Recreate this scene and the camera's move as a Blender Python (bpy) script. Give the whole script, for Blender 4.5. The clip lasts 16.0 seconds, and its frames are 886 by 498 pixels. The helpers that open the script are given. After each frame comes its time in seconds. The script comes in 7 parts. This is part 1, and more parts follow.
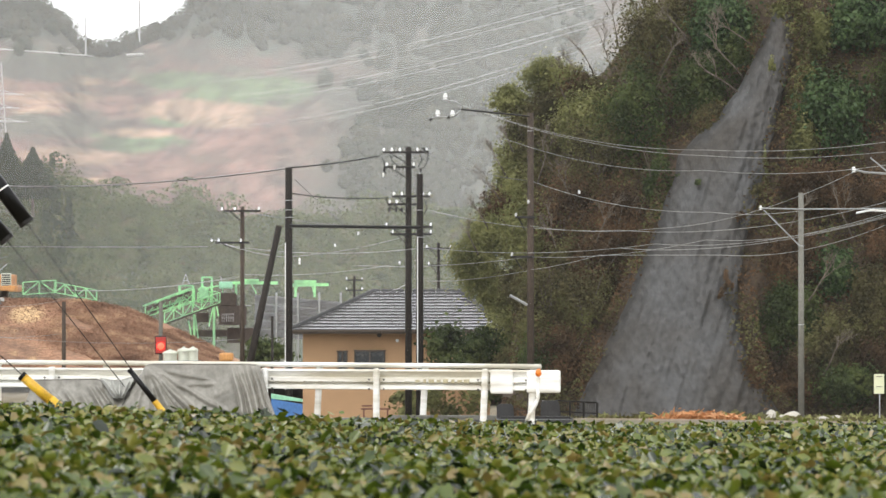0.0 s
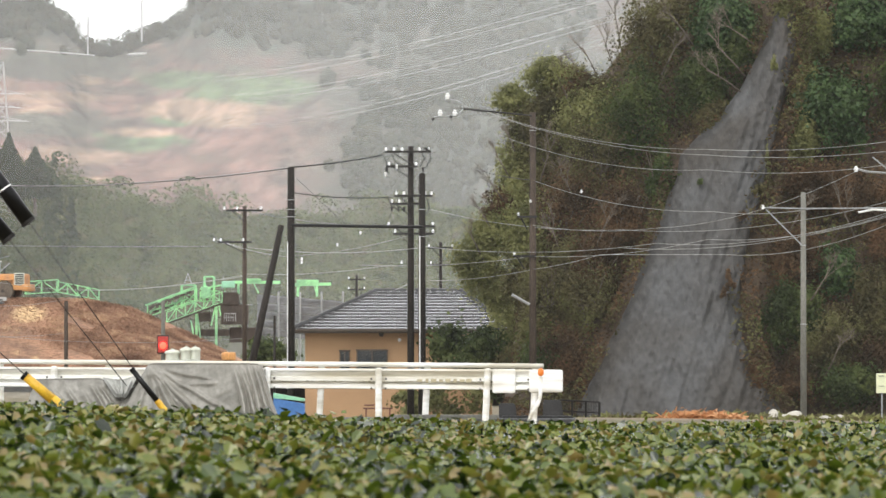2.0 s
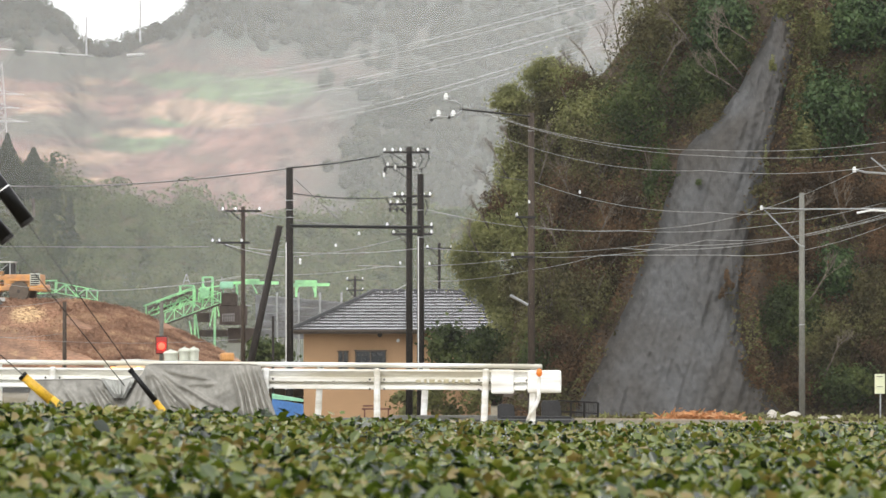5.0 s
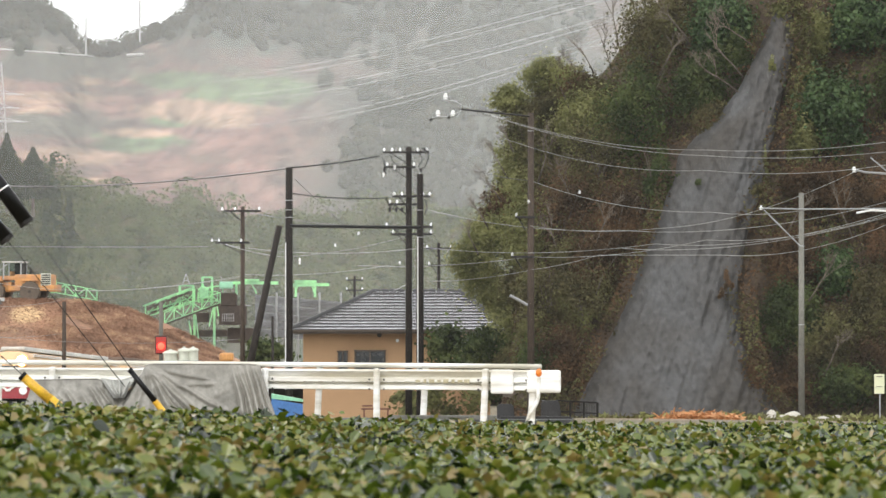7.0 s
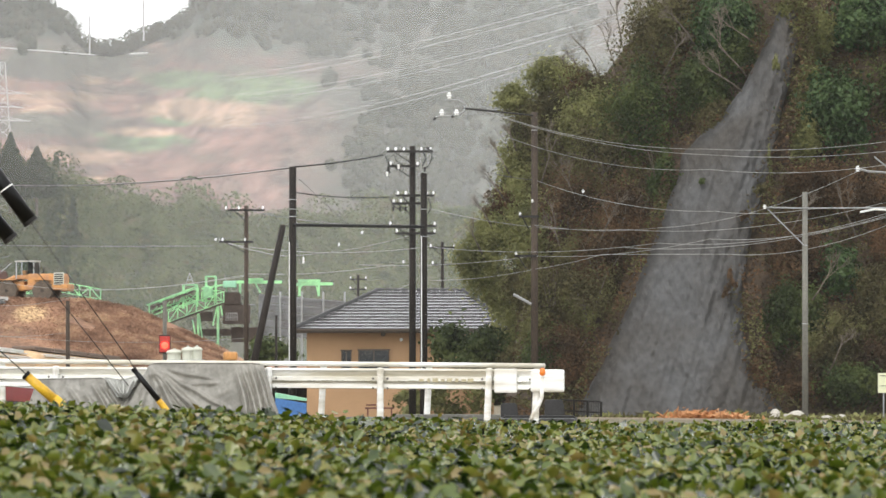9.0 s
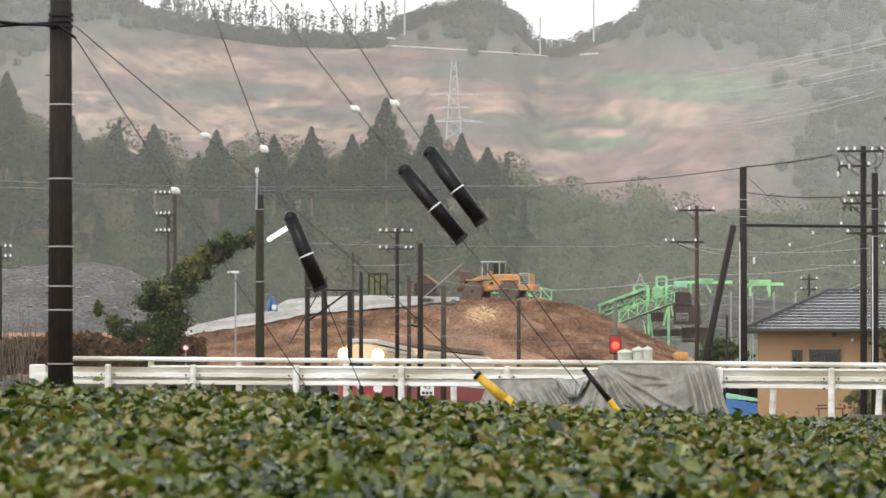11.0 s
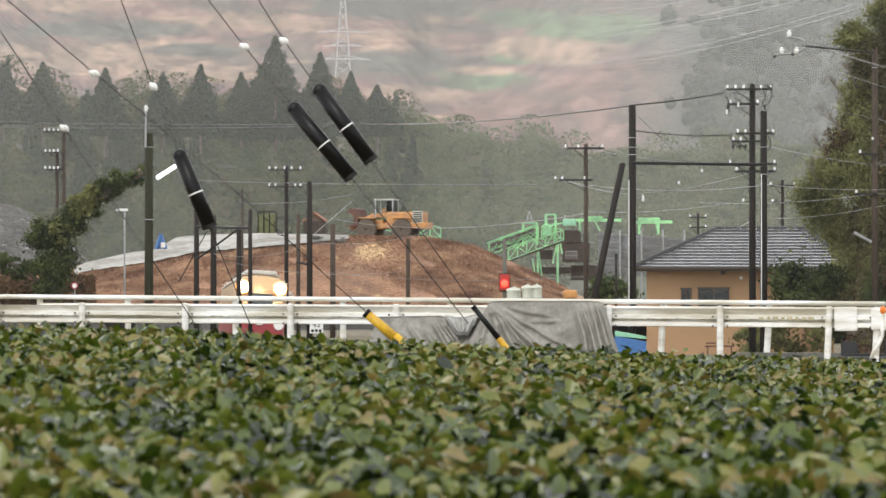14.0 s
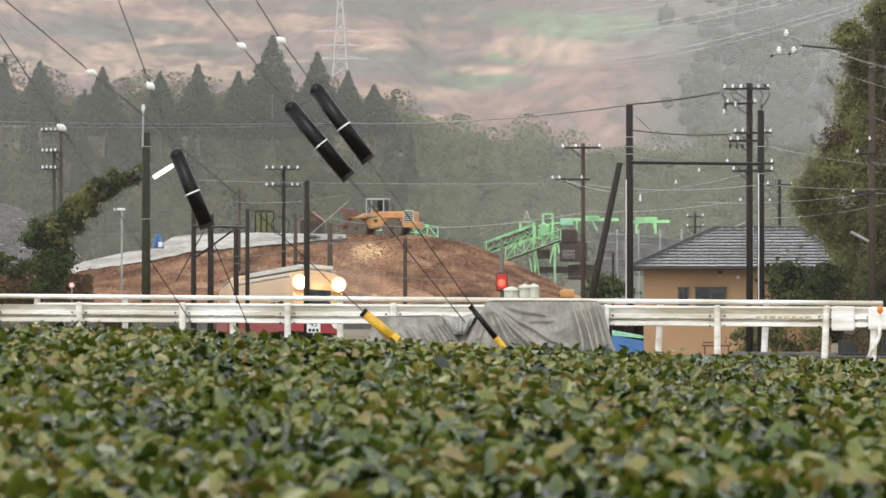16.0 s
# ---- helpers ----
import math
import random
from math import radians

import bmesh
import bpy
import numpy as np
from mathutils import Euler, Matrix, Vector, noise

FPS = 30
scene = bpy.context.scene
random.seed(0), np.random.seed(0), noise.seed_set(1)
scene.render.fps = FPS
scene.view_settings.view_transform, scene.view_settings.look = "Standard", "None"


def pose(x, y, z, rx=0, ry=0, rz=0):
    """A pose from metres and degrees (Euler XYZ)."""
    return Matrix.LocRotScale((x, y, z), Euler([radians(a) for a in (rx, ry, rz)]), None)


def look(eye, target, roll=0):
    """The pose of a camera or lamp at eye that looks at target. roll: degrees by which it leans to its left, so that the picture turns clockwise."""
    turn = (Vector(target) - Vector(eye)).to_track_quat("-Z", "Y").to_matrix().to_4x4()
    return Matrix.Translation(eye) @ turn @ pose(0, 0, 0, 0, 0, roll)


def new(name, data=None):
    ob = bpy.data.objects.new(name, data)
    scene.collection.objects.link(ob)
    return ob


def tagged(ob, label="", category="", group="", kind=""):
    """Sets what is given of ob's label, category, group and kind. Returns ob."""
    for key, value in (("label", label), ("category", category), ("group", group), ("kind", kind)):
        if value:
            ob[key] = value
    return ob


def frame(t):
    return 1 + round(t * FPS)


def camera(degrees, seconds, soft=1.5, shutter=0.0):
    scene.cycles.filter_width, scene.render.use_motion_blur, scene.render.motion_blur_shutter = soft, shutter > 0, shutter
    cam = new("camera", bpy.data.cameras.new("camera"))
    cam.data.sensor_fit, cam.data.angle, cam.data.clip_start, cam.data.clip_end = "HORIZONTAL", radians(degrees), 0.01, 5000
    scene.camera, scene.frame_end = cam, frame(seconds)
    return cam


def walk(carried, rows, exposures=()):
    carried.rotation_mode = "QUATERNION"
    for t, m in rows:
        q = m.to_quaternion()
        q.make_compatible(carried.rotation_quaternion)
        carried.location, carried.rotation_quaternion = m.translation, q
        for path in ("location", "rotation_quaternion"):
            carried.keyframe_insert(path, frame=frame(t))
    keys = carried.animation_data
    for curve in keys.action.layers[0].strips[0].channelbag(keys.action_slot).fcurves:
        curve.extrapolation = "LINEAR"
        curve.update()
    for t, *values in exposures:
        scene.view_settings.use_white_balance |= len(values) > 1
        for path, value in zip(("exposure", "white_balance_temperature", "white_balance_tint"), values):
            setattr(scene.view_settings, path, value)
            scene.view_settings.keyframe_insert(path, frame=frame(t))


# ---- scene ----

EYE = 1.11            # height of the lens above the road
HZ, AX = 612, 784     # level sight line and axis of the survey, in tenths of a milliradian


def at(b, e, d):
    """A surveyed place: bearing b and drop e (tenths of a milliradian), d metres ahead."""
    a = (b - AX) * 1e-4
    return Vector((d * math.tan(a), d, EYE + (HZ - e) * 1e-4 * d / math.cos(a)))


# ---- camera ----
cam = camera(8.966, 16.0, soft=1.55)
cam.data.dof.use_dof, cam.data.dof.focus_distance, cam.data.dof.aperture_fstop = True, 150.0, 13.0
# seconds, turn to the left, rise (tenths of a milliradian) from the level sight line
TURN = [(0, -1, 171), (0.5, -1, 171), (1, 0, 171), (1.5, 2, 171), (2, 3, 170), (2.5, 1, 169), (3, 0, 168), (3.5, 1, 168),
        (4, 1.5, 171), (5.2, 0, 171), (6.5, -1, 171), (7, -0.5, 171), (7.5, -3, 172), (8, -5.5, 172), (8.5, -3, 171),
        (9, 6, 169.5), (9.2, 38, 169), (9.5, 260, 168), (9.75, 368, 168), (10, 493, 168), (10.2, 579, 168), (10.5, 690, 169),
        (11, 803, 170), (11.5, 842, 171), (12, 832, 171), (12.3, 818, 170), (12.5, 806, 169), (13, 807, 164.5),
        (13.2, 792, 90), (13.5, 718, 57), (13.75, 640, 59), (14, 607, 60), (14.5, 592.5, 59), (15, 597, 59), (15.5, 600, 59), (16, 602, 59)]
walk(cam, [(t, pose(0, 0, EYE, 90 + math.degrees(p * 1e-4), 0, math.degrees(u * 1e-4))) for t, u, p in TURN],
     exposures=[(0, 0.18), (9, 0.18), (10, 0.04), (12.5, -0.13), (13.2, -0.13), (14, -0.07), (16, -0.04)])

# ---- world and light: bright overcast ----
world = bpy.data.worlds.new("overcast")
scene.world = world
world.use_nodes = True
wn, wl = world.node_tree.nodes, world.node_tree.links
sky = wn.new("ShaderNodeTexSky")
sky.sky_type, sky.sun_disc = "NISHITA", False
sky.sun_elevation, sky.sun_rotation = radians(48), radians(200)
sky.air_density, sky.dust_density, sky.ozone_density = 1.0, 2.0, 1.0
hs = wn.new("ShaderNodeHueSaturation")
hs.inputs["Saturation"].default_value = 0.12
wl.new(sky.outputs[0], hs.inputs["Color"])
cloud = wn.new("ShaderNodeMix")   # an even layer of bright cloud over the sky
cloud.data_type, cloud.blend_type = "RGBA", "ADD"
cloud.inputs[0].default_value, cloud.inputs[7].default_value = 1.0, (6.6, 6.7, 6.7, 1)
wl.new(hs.outputs[0], cloud.inputs[6])
wl.new(cloud.outputs[2], wn["Background"].inputs[0])
wn["Background"].inputs[1].default_value = 0.12
sun = new("sun", bpy.data.lights.new("sun", "SUN"))
sun.data.energy, sun.data.angle, sun.data.color = 0.8, radians(25), (1.0, 0.96, 0.9)
sun.matrix_world = look((0, 0, 60), (14, 40, 0))


# ---- materials ----
def surf(name, col, rough=0.7, var=0.25, scale=4.0, fine=40.0, bump=0.15, metal=0.0, col2=None, rand=0.0, spec=0.5, stretch=(1, 1, 1)):
    """A procedural surface: two scales of tone, fine relief, a second colour in blotches, tone by piece."""
    m = bpy.data.materials.new(name)
    m.use_nodes = True
    n, l = m.node_tree.nodes, m.node_tree.links
    b = n["Principled BSDF"]
    b.inputs["Roughness"].default_value, b.inputs["Metallic"].default_value = rough, metal
    b.inputs["Specular IOR Level"].default_value = spec
    tc, mp = n.new("ShaderNodeTexCoord"), n.new("ShaderNodeMapping")
    mp.inputs["Scale"].default_value = stretch
    l.new(tc.outputs["Object"], mp.inputs[0])
    big, small = n.new("ShaderNodeTexNoise"), n.new("ShaderNodeTexNoise")
    for t, s, d in ((big, scale, 5), (small, fine, 3)):
        t.inputs["Scale"].default_value, t.inputs["Detail"].default_value = s, d
        l.new(mp.outputs[0], t.inputs["Vector"])
    ramp = n.new("ShaderNodeMapRange")
    ramp.inputs[1].default_value, ramp.inputs[2].default_value = 0.38, 0.62
    l.new(big.outputs[0], ramp.inputs[0])
    mix = n.new("ShaderNodeMix")
    mix.data_type = "RGBA"
    c2 = col2 or tuple(c * (1 - var) for c in col)
    mix.inputs[6].default_value, mix.inputs[7].default_value = (*col, 1), (*c2, 1)
    l.new(ramp.outputs[0], mix.inputs[0])
    val = n.new("ShaderNodeMapRange")
    val.inputs[1].default_value, val.inputs[2].default_value = 0.3, 0.7
    val.inputs[3].default_value, val.inputs[4].default_value = 1 - var, 1 + var
    l.new(small.outputs[0], val.inputs[0])
    hsv = n.new("ShaderNodeHueSaturation")
    l.new(mix.outputs[2], hsv.inputs["Color"])
    last = val.outputs[0]
    if rand:
        isl, oi = n.new("ShaderNodeNewGeometry"), n.new("ShaderNodeObjectInfo")
        add, r2, mul = n.new("ShaderNodeMath"), n.new("ShaderNodeMapRange"), n.new("ShaderNodeMath")
        fr = n.new("ShaderNodeMath")
        fr.operation = "FRACT"
        l.new(isl.outputs["Random Per Island"], add.inputs[0])
        l.new(oi.outputs["Random"], add.inputs[1])
        l.new(add.outputs[0], fr.inputs[0])
        l.new(fr.outputs[0], r2.inputs[0])
        r2.inputs[3].default_value, r2.inputs[4].default_value = 1 - rand, 1 + rand
        mul.operation = "MULTIPLY"
        l.new(r2.outputs[0], mul.inputs[0])
        l.new(last, mul.inputs[1])
        last = mul.outputs[0]
    l.new(last, hsv.inputs["Value"])
    l.new(hsv.outputs[0], b.inputs["Base Color"])
    if bump:
        bp = n.new("ShaderNodeBump")
        bp.inputs["Strength"].default_value, bp.inputs["Distance"].default_value = bump, 0.05
        l.new(small.outputs[0], bp.inputs["Height"])
        l.new(bp.outputs[0], b.inputs["Normal"])
    return m


def leafy(name, cols, rough=0.5, spec=0.5, back=0.25, blotch=0.3, each=1.0):
    """Foliage whose leaves differ one by one, and in patches of the given size."""
    m = bpy.data.materials.new(name)
    m.use_nodes = True
    n, l = m.node_tree.nodes, m.node_tree.links
    b = n["Principled BSDF"]
    b.inputs["Roughness"].default_value, b.inputs["Specular IOR Level"].default_value = rough, spec
    g, tc, no = n.new("ShaderNodeNewGeometry"), n.new("ShaderNodeTexCoord"), n.new("ShaderNodeTexNoise")
    no.inputs["Scale"].default_value = blotch
    l.new(tc.outputs["Object"], no.inputs["Vector"])
    a = n.new("ShaderNodeMath")
    a.operation = "MULTIPLY_ADD"
    a.inputs[1].default_value, a.inputs[2].default_value = 2.6, -1.3 + (1 - each) * 0.5
    l.new(no.outputs[0], a.inputs[0])
    add = n.new("ShaderNodeMath")
    add.operation = "MULTIPLY_ADD"
    add.inputs[1].default_value = each
    l.new(g.outputs["Random Per Island"], add.inputs[0])
    l.new(a.outputs[0], add.inputs[2])
    r = n.new("ShaderNodeValToRGB")
    e = r.color_ramp.elements
    for i, c in enumerate(cols):
        el = e[i] if i < 2 else e.new(1.0)
        el.color = (*c, 1)
    for i in range(len(cols)):
        e[i].position = i / (len(cols) - 1)
    for i, c in enumerate(cols):
        e[i].color = (*c, 1)
    l.new(add.outputs[0], r.inputs[0])
    l.new(r.outputs[0], b.inputs["Base Color"])
    if back:
        tr, ms, out = n.new("ShaderNodeBsdfTranslucent"), n.new("ShaderNodeMixShader"), n["Material Output"]
        l.new(r.outputs[0], tr.inputs[0])
        ms.inputs[0].default_value = back
        l.new(b.outputs[0], ms.inputs[1])
        l.new(tr.outputs[0], ms.inputs[2])
        l.new(ms.outputs[0], out.inputs[0])
    return m


def covered(name, rough=0.9, scale=0.3, var=0.3, bump=0.3, fine=2.0, stretch=(1, 1, 1)):
    """Ground whose land cover is stored on the mesh, broken up by grain."""
    m = surf(name, (1, 1, 1), rough, var, scale, fine, bump, stretch=stretch)
    n, l = m.node_tree.nodes, m.node_tree.links
    at_ = n.new("ShaderNodeVertexColor")
    at_.layer_name = "cover"
    hsv = next(x for x in n if x.type == "HUE_SAT")
    l.new(at_.outputs[0], hsv.inputs["Color"])
    return m


def glow(name, col, power):
    m = bpy.data.materials.new(name)
    m.use_nodes = True
    b = m.node_tree.nodes["Principled BSDF"]
    b.inputs["Base Color"].default_value = (*col, 1)
    b.inputs["Emission Color"].default_value, b.inputs["Emission Strength"].default_value = (*col, 1), power
    return m


M = {
    "ground": surf("dry_earth", (0.20, 0.15, 0.10), 0.95, 0.35, 0.4, 12, 0.4, col2=(0.12, 0.11, 0.06)),
    "asphalt": surf("asphalt", (0.07, 0.07, 0.07), 0.85, 0.2, 1.5, 60, 0.2),
    "rail_white": surf("white_guardrail_paint", (0.90, 0.90, 0.87), 0.35, 0.08, 1.1, 9, 0.03, col2=(0.58, 0.54, 0.44), stretch=(0.5, 1, 4.0)),
    "steel": surf("galvanised_steel", (0.42, 0.43, 0.43), 0.45, 0.15, 3, 40, 0.05, 0.7),
    "bolt": surf("rusty_bolt", (0.10, 0.09, 0.08), 0.6, 0.2, 10, 60, 0.1, 0.5),
    "pole": surf("weathered_dark_pole", (0.022, 0.017, 0.014), 0.7, 0.3, 1.5, 25, 0.15, stretch=(1, 1, 0.15), rand=0.25, spec=0.2),
    "wood_pole": surf("brown_wooden_pole", (0.070, 0.052, 0.040), 0.8, 0.3, 1.5, 25, 0.2, stretch=(1, 1, 0.15), spec=0.2),
    "mossy": surf("mossy_dark_pole", (0.030, 0.030, 0.015), 0.8, 0.3, 2.0, 25, 0.2, stretch=(1, 1, 0.2), spec=0.2),
    "conc": surf("grey_concrete", (0.19, 0.185, 0.16), 0.85, 0.18, 1.2, 30, 0.15, stretch=(1, 1, 0.3)),
    "black": surf("black_plastic", (0.008, 0.008, 0.008), 0.30, 0.3, 6, 40, 0.04, spec=0.22),
    "dark": surf("dark_iron", (0.022, 0.020, 0.018), 0.6, 0.3, 4, 40, 0.1, 0.0, spec=0.25),
    "block": surf("dusty_black_rubber", (0.030, 0.029, 0.029), 0.7, 0.25, 5, 30, 0.1),
    "wire": surf("aged_wire", (0.10, 0.10, 0.10), 0.4, 0.1, 4, 40, 0, 0.4),
    "bright_wire": surf("bright_copper_wire", (0.34, 0.34, 0.325), 0.4, 0.1, 2, 40, 0, 0.2),
    "porcelain": surf("white_porcelain", (0.82, 0.82, 0.80), 0.15, 0.05, 5, 40, 0),
    "yellow": surf("yellow_plastic", (0.75, 0.46, 0.03), 0.4, 0.12, 6, 30, 0.02, col2=(0.62, 0.36, 0.03)),
    "tarp": surf("grey_tarpaulin", (0.265, 0.252, 0.22), 0.30, 0.12, 2.5, 14, 0.25, col2=(0.19, 0.18, 0.155)),
    "tarp_lt": surf("pale_tarpaulin", (0.40, 0.40, 0.37), 0.4, 0.15, 2.5, 18, 0.2),
    "plaster": surf("ochre_plaster", (0.50, 0.31, 0.17), 0.85, 0.07, 0.8, 25, 0.06, col2=(0.44, 0.27, 0.145)),
    # the wet sheen of dark tiles is put into this pale metal colour
    "tile": surf("pale_sheen_tile", (0.86, 0.86, 0.88), 0.18, 0.12, 3, 20, 0.02, 0.8, rand=0.12),
    "glass": surf("dark_window_glass", (0.02, 0.025, 0.03), 0.06, 0.1, 2, 20, 0, spec=0.8),
    "alu": surf("brown_aluminium", (0.09, 0.07, 0.055), 0.4, 0.1, 4, 30, 0, 0.5),
    "green": surf("pale_green_paint", (0.36, 0.78, 0.36), 0.45, 0.18, 1.2, 15, 0.05, col2=(0.22, 0.46, 0.25)),
    "sheet": surf("corrugated_sheet", (0.27, 0.28, 0.29), 0.5, 0.2, 0.8, 12, 0.05, 0.1, col2=(0.19, 0.19, 0.195), rand=0.12),
    "rust": surf("rusty_machinery", (0.075, 0.058, 0.048), 0.8, 0.35, 1.5, 15, 0.2),
    "loader": surf("loader_orange", (0.58, 0.28, 0.085), 0.55, 0.2, 1.2, 12, 0.05, col2=(0.42, 0.22, 0.11)),
    "rubber": surf("dusty_rubber", (0.135, 0.105, 0.080), 0.85, 0.25, 3, 25, 0.2),
    "cream": surf("cream_train_paint", (0.62, 0.41, 0.22), 0.35, 0.06, 0.5, 12, 0.01),
    "red": surf("dark_red_train_paint", (0.34, 0.035, 0.045), 0.35, 0.1, 0.6, 12, 0.01),
    "bucket": surf("worn_bucket_paint", (0.13, 0.060, 0.042), 0.7, 0.3, 1.5, 15, 0.1),
    "pale": surf("pale_grey_roof", (0.58, 0.57, 0.53), 0.55, 0.12, 0.8, 12, 0.05),
    "brownroof": surf("sooty_roof_box", (0.17, 0.12, 0.09), 0.7, 0.25, 1.2, 15, 0.1),
    "white": surf("white_paint", (0.80, 0.80, 0.78), 0.4, 0.06, 2, 20, 0.02),
    "cream_box": surf("cream_enamel", (0.62, 0.64, 0.54), 0.4, 0.08, 2, 20, 0.02),
    "blue": surf("blue_sheet", (0.07, 0.19, 0.46), 0.45, 0.15, 2, 20, 0.1),
    "mint": surf("mint_panel", (0.30, 0.62, 0.42), 0.45, 0.15, 2, 20, 0.05),
    "stone": surf("pale_stone", (0.46, 0.43, 0.37), 0.8, 0.2, 3, 20, 0.2),
    "faded": surf("faded_ochre_mark", (0.52, 0.46, 0.30), 0.6, 0.3, 20, 60, 0),
    "rock": surf("grey_rock", (0.27, 0.26, 0.25), 0.8, 0.25, 3, 20, 0.2, rand=0.3),
    "orange": surf("orange_reflector", (0.85, 0.23, 0.03), 0.3, 0.05, 5, 30, 0),
    "bark": surf("grey_bark", (0.16, 0.13, 0.10), 0.9, 0.3, 4, 25, 0.3, stretch=(1, 1, 0.3)),
    "lamp_on": glow("headlamp_light", (1.0, 0.80, 0.50), 160.0),
    "halo_on": glow("halo_light", (1.0, 0.42, 0.10), 1.5),
    "signal_on": glow("red_signal_light", (1.0, 0.035, 0.018), 6.0),
    "tube_on": glow("fluorescent_light", (0.95, 1.0, 1.0), 2.0),
    "mountain": covered("hillside_cover", 0.95, 0.05, 0.08, 0.08, 0.5, (1, 0.09, 0)),
    "mound": covered("embankment_cover", 0.95, 0.3, 0.35, 0.6, 3.0),
    "gravel": surf("dark_gravel", (0.13, 0.125, 0.12), 0.9, 0.4, 0.35, 3.0, 0.6, col2=(0.09, 0.085, 0.08)),
    "pale_road": surf("pale_gravel_road", (0.47, 0.455, 0.42), 0.7, 0.25, 0.6, 5, 0.3, col2=(0.28, 0.265, 0.24), stretch=(0.4, 0.4, 2.0)),
}


cg = bpy.data.materials.new("clear_cab_glass")
cg.use_nodes = True
cgb = cg.node_tree.nodes["Principled BSDF"]
cgb.inputs["Base Color"].default_value, cgb.inputs["Roughness"].default_value = (0.85, 0.9, 0.9, 1), 0.03
cgb.inputs["Transmission Weight"].default_value, cgb.inputs["IOR"].default_value = 1.0, 1.05
M["cab_glass"] = cg


# ---- mesh helpers ----
def box(bm, c, s, rot=None, bevel=0.0):
    m = Matrix.Translation(c) @ (rot.to_4x4() if rot else Matrix()) @ Matrix.Diagonal((*s, 1))
    vs = bmesh.ops.create_cube(bm, size=1, matrix=m)["verts"]
    if bevel:
        es = list({e for v in vs for e in v.link_edges})
        bmesh.ops.bevel(bm, geom=es, offset=bevel, segments=2, affect="EDGES", profile=0.6)
    return vs


def rod(bm, p, q, r, r2=None, n=8):
    p, q = Vector(p), Vector(q)
    m = Matrix.Translation((p + q) / 2) @ (q - p).to_track_quat("Z", "Y").to_matrix().to_4x4()
    bmesh.ops.create_cone(bm, cap_ends=True, segments=n, radius1=r, radius2=r if r2 is None else r2, depth=(q - p).length, matrix=m)


def ball(bm, c, r, s=(1, 1, 1), sub=2):
    bmesh.ops.create_icosphere(bm, subdivisions=sub, radius=r, matrix=Matrix.Translation(c) @ Matrix.Diagonal((*s, 1)))


def tube(bm, pts, r, n=5):
    """A round bar bent along points."""
    pts = [Vector(p) for p in pts]
    rings = []
    for i, p in enumerate(pts):
        d = (pts[min(i + 1, len(pts) - 1)] - pts[max(i - 1, 0)]).normalized()
        u = d.cross(Vector((0, 0.3, 1))).normalized()
        w = d.cross(u)
        rings.append([bm.verts.new(p + (u * math.cos(k * math.tau / n) + w * math.sin(k * math.tau / n)) * r) for k in range(n)])
    for a, b in zip(rings, rings[1:]):
        for k in range(n):
            bm.faces.new((a[k], a[(k + 1) % n], b[(k + 1) % n], b[k]))
    bm.faces.new(rings[0][::-1])
    bm.faces.new(rings[-1])


def link(name, bm, mat, smooth=False):
    bmesh.ops.recalc_face_normals(bm, faces=bm.faces)
    me = bpy.data.meshes.new(name)
    bm.to_mesh(me)
    bm.free()
    me.materials.append(mat)
    if smooth:
        me.polygons.foreach_set("use_smooth", [True] * len(me.polygons))
    return new(name, me)


def part(name, bm, mat, parent, label="", smooth=False):
    ob = link(name, bm, mat, smooth)
    if parent:
        ob.parent = parent
    return tagged(ob, label) if label else ob


def thing(name, label, category, p=(0, 0, 0), group="", kind=""):
    ob = new(name)
    ob.location = p
    ob.empty_display_size = 0.3
    return tagged(ob, label, category, group, kind)


def raw(name, verts, faces, mat, smooth=False):
    """A mesh from arrays of corners and of equal-sided faces."""
    verts, faces = np.asarray(verts, np.float32), np.asarray(faces, np.int32)
    me = bpy.data.meshes.new(name)
    me.vertices.add(len(verts))
    me.vertices.foreach_set("co", verts.ravel())
    k = faces.shape[1]
    me.loops.add(faces.size)
    me.loops.foreach_set("vertex_index", faces.ravel())
    me.polygons.add(len(faces))
    me.polygons.foreach_set("loop_start", np.arange(0, faces.size, k, dtype=np.int32))
    if smooth:
        me.polygons.foreach_set("use_smooth", np.ones(len(faces), bool))
    me.update(calc_edges=True)
    me.validate()
    me.materials.append(mat)
    return new(name, me)


def sheet_grid(nu, nv):
    i = np.arange(nu * nv).reshape(nv, nu)
    return np.stack([i[:-1, :-1], i[:-1, 1:], i[1:, 1:], i[1:, :-1]], -1).reshape(-1, 4)


def wave(x, y, k, seed=0):
    """Smooth cheap noise in about -1..1 on arrays."""
    r = np.random.RandomState(seed)
    out = 0
    for i in range(7):
        a, p, f = r.rand() * 6.28, r.rand() * 6.28, k * (0.6 + 0.35 * i)
        out = out + np.sin((x * math.cos(a) + y * math.sin(a)) * f + p) / (1 + 0.35 * i)
    return out / 2.6


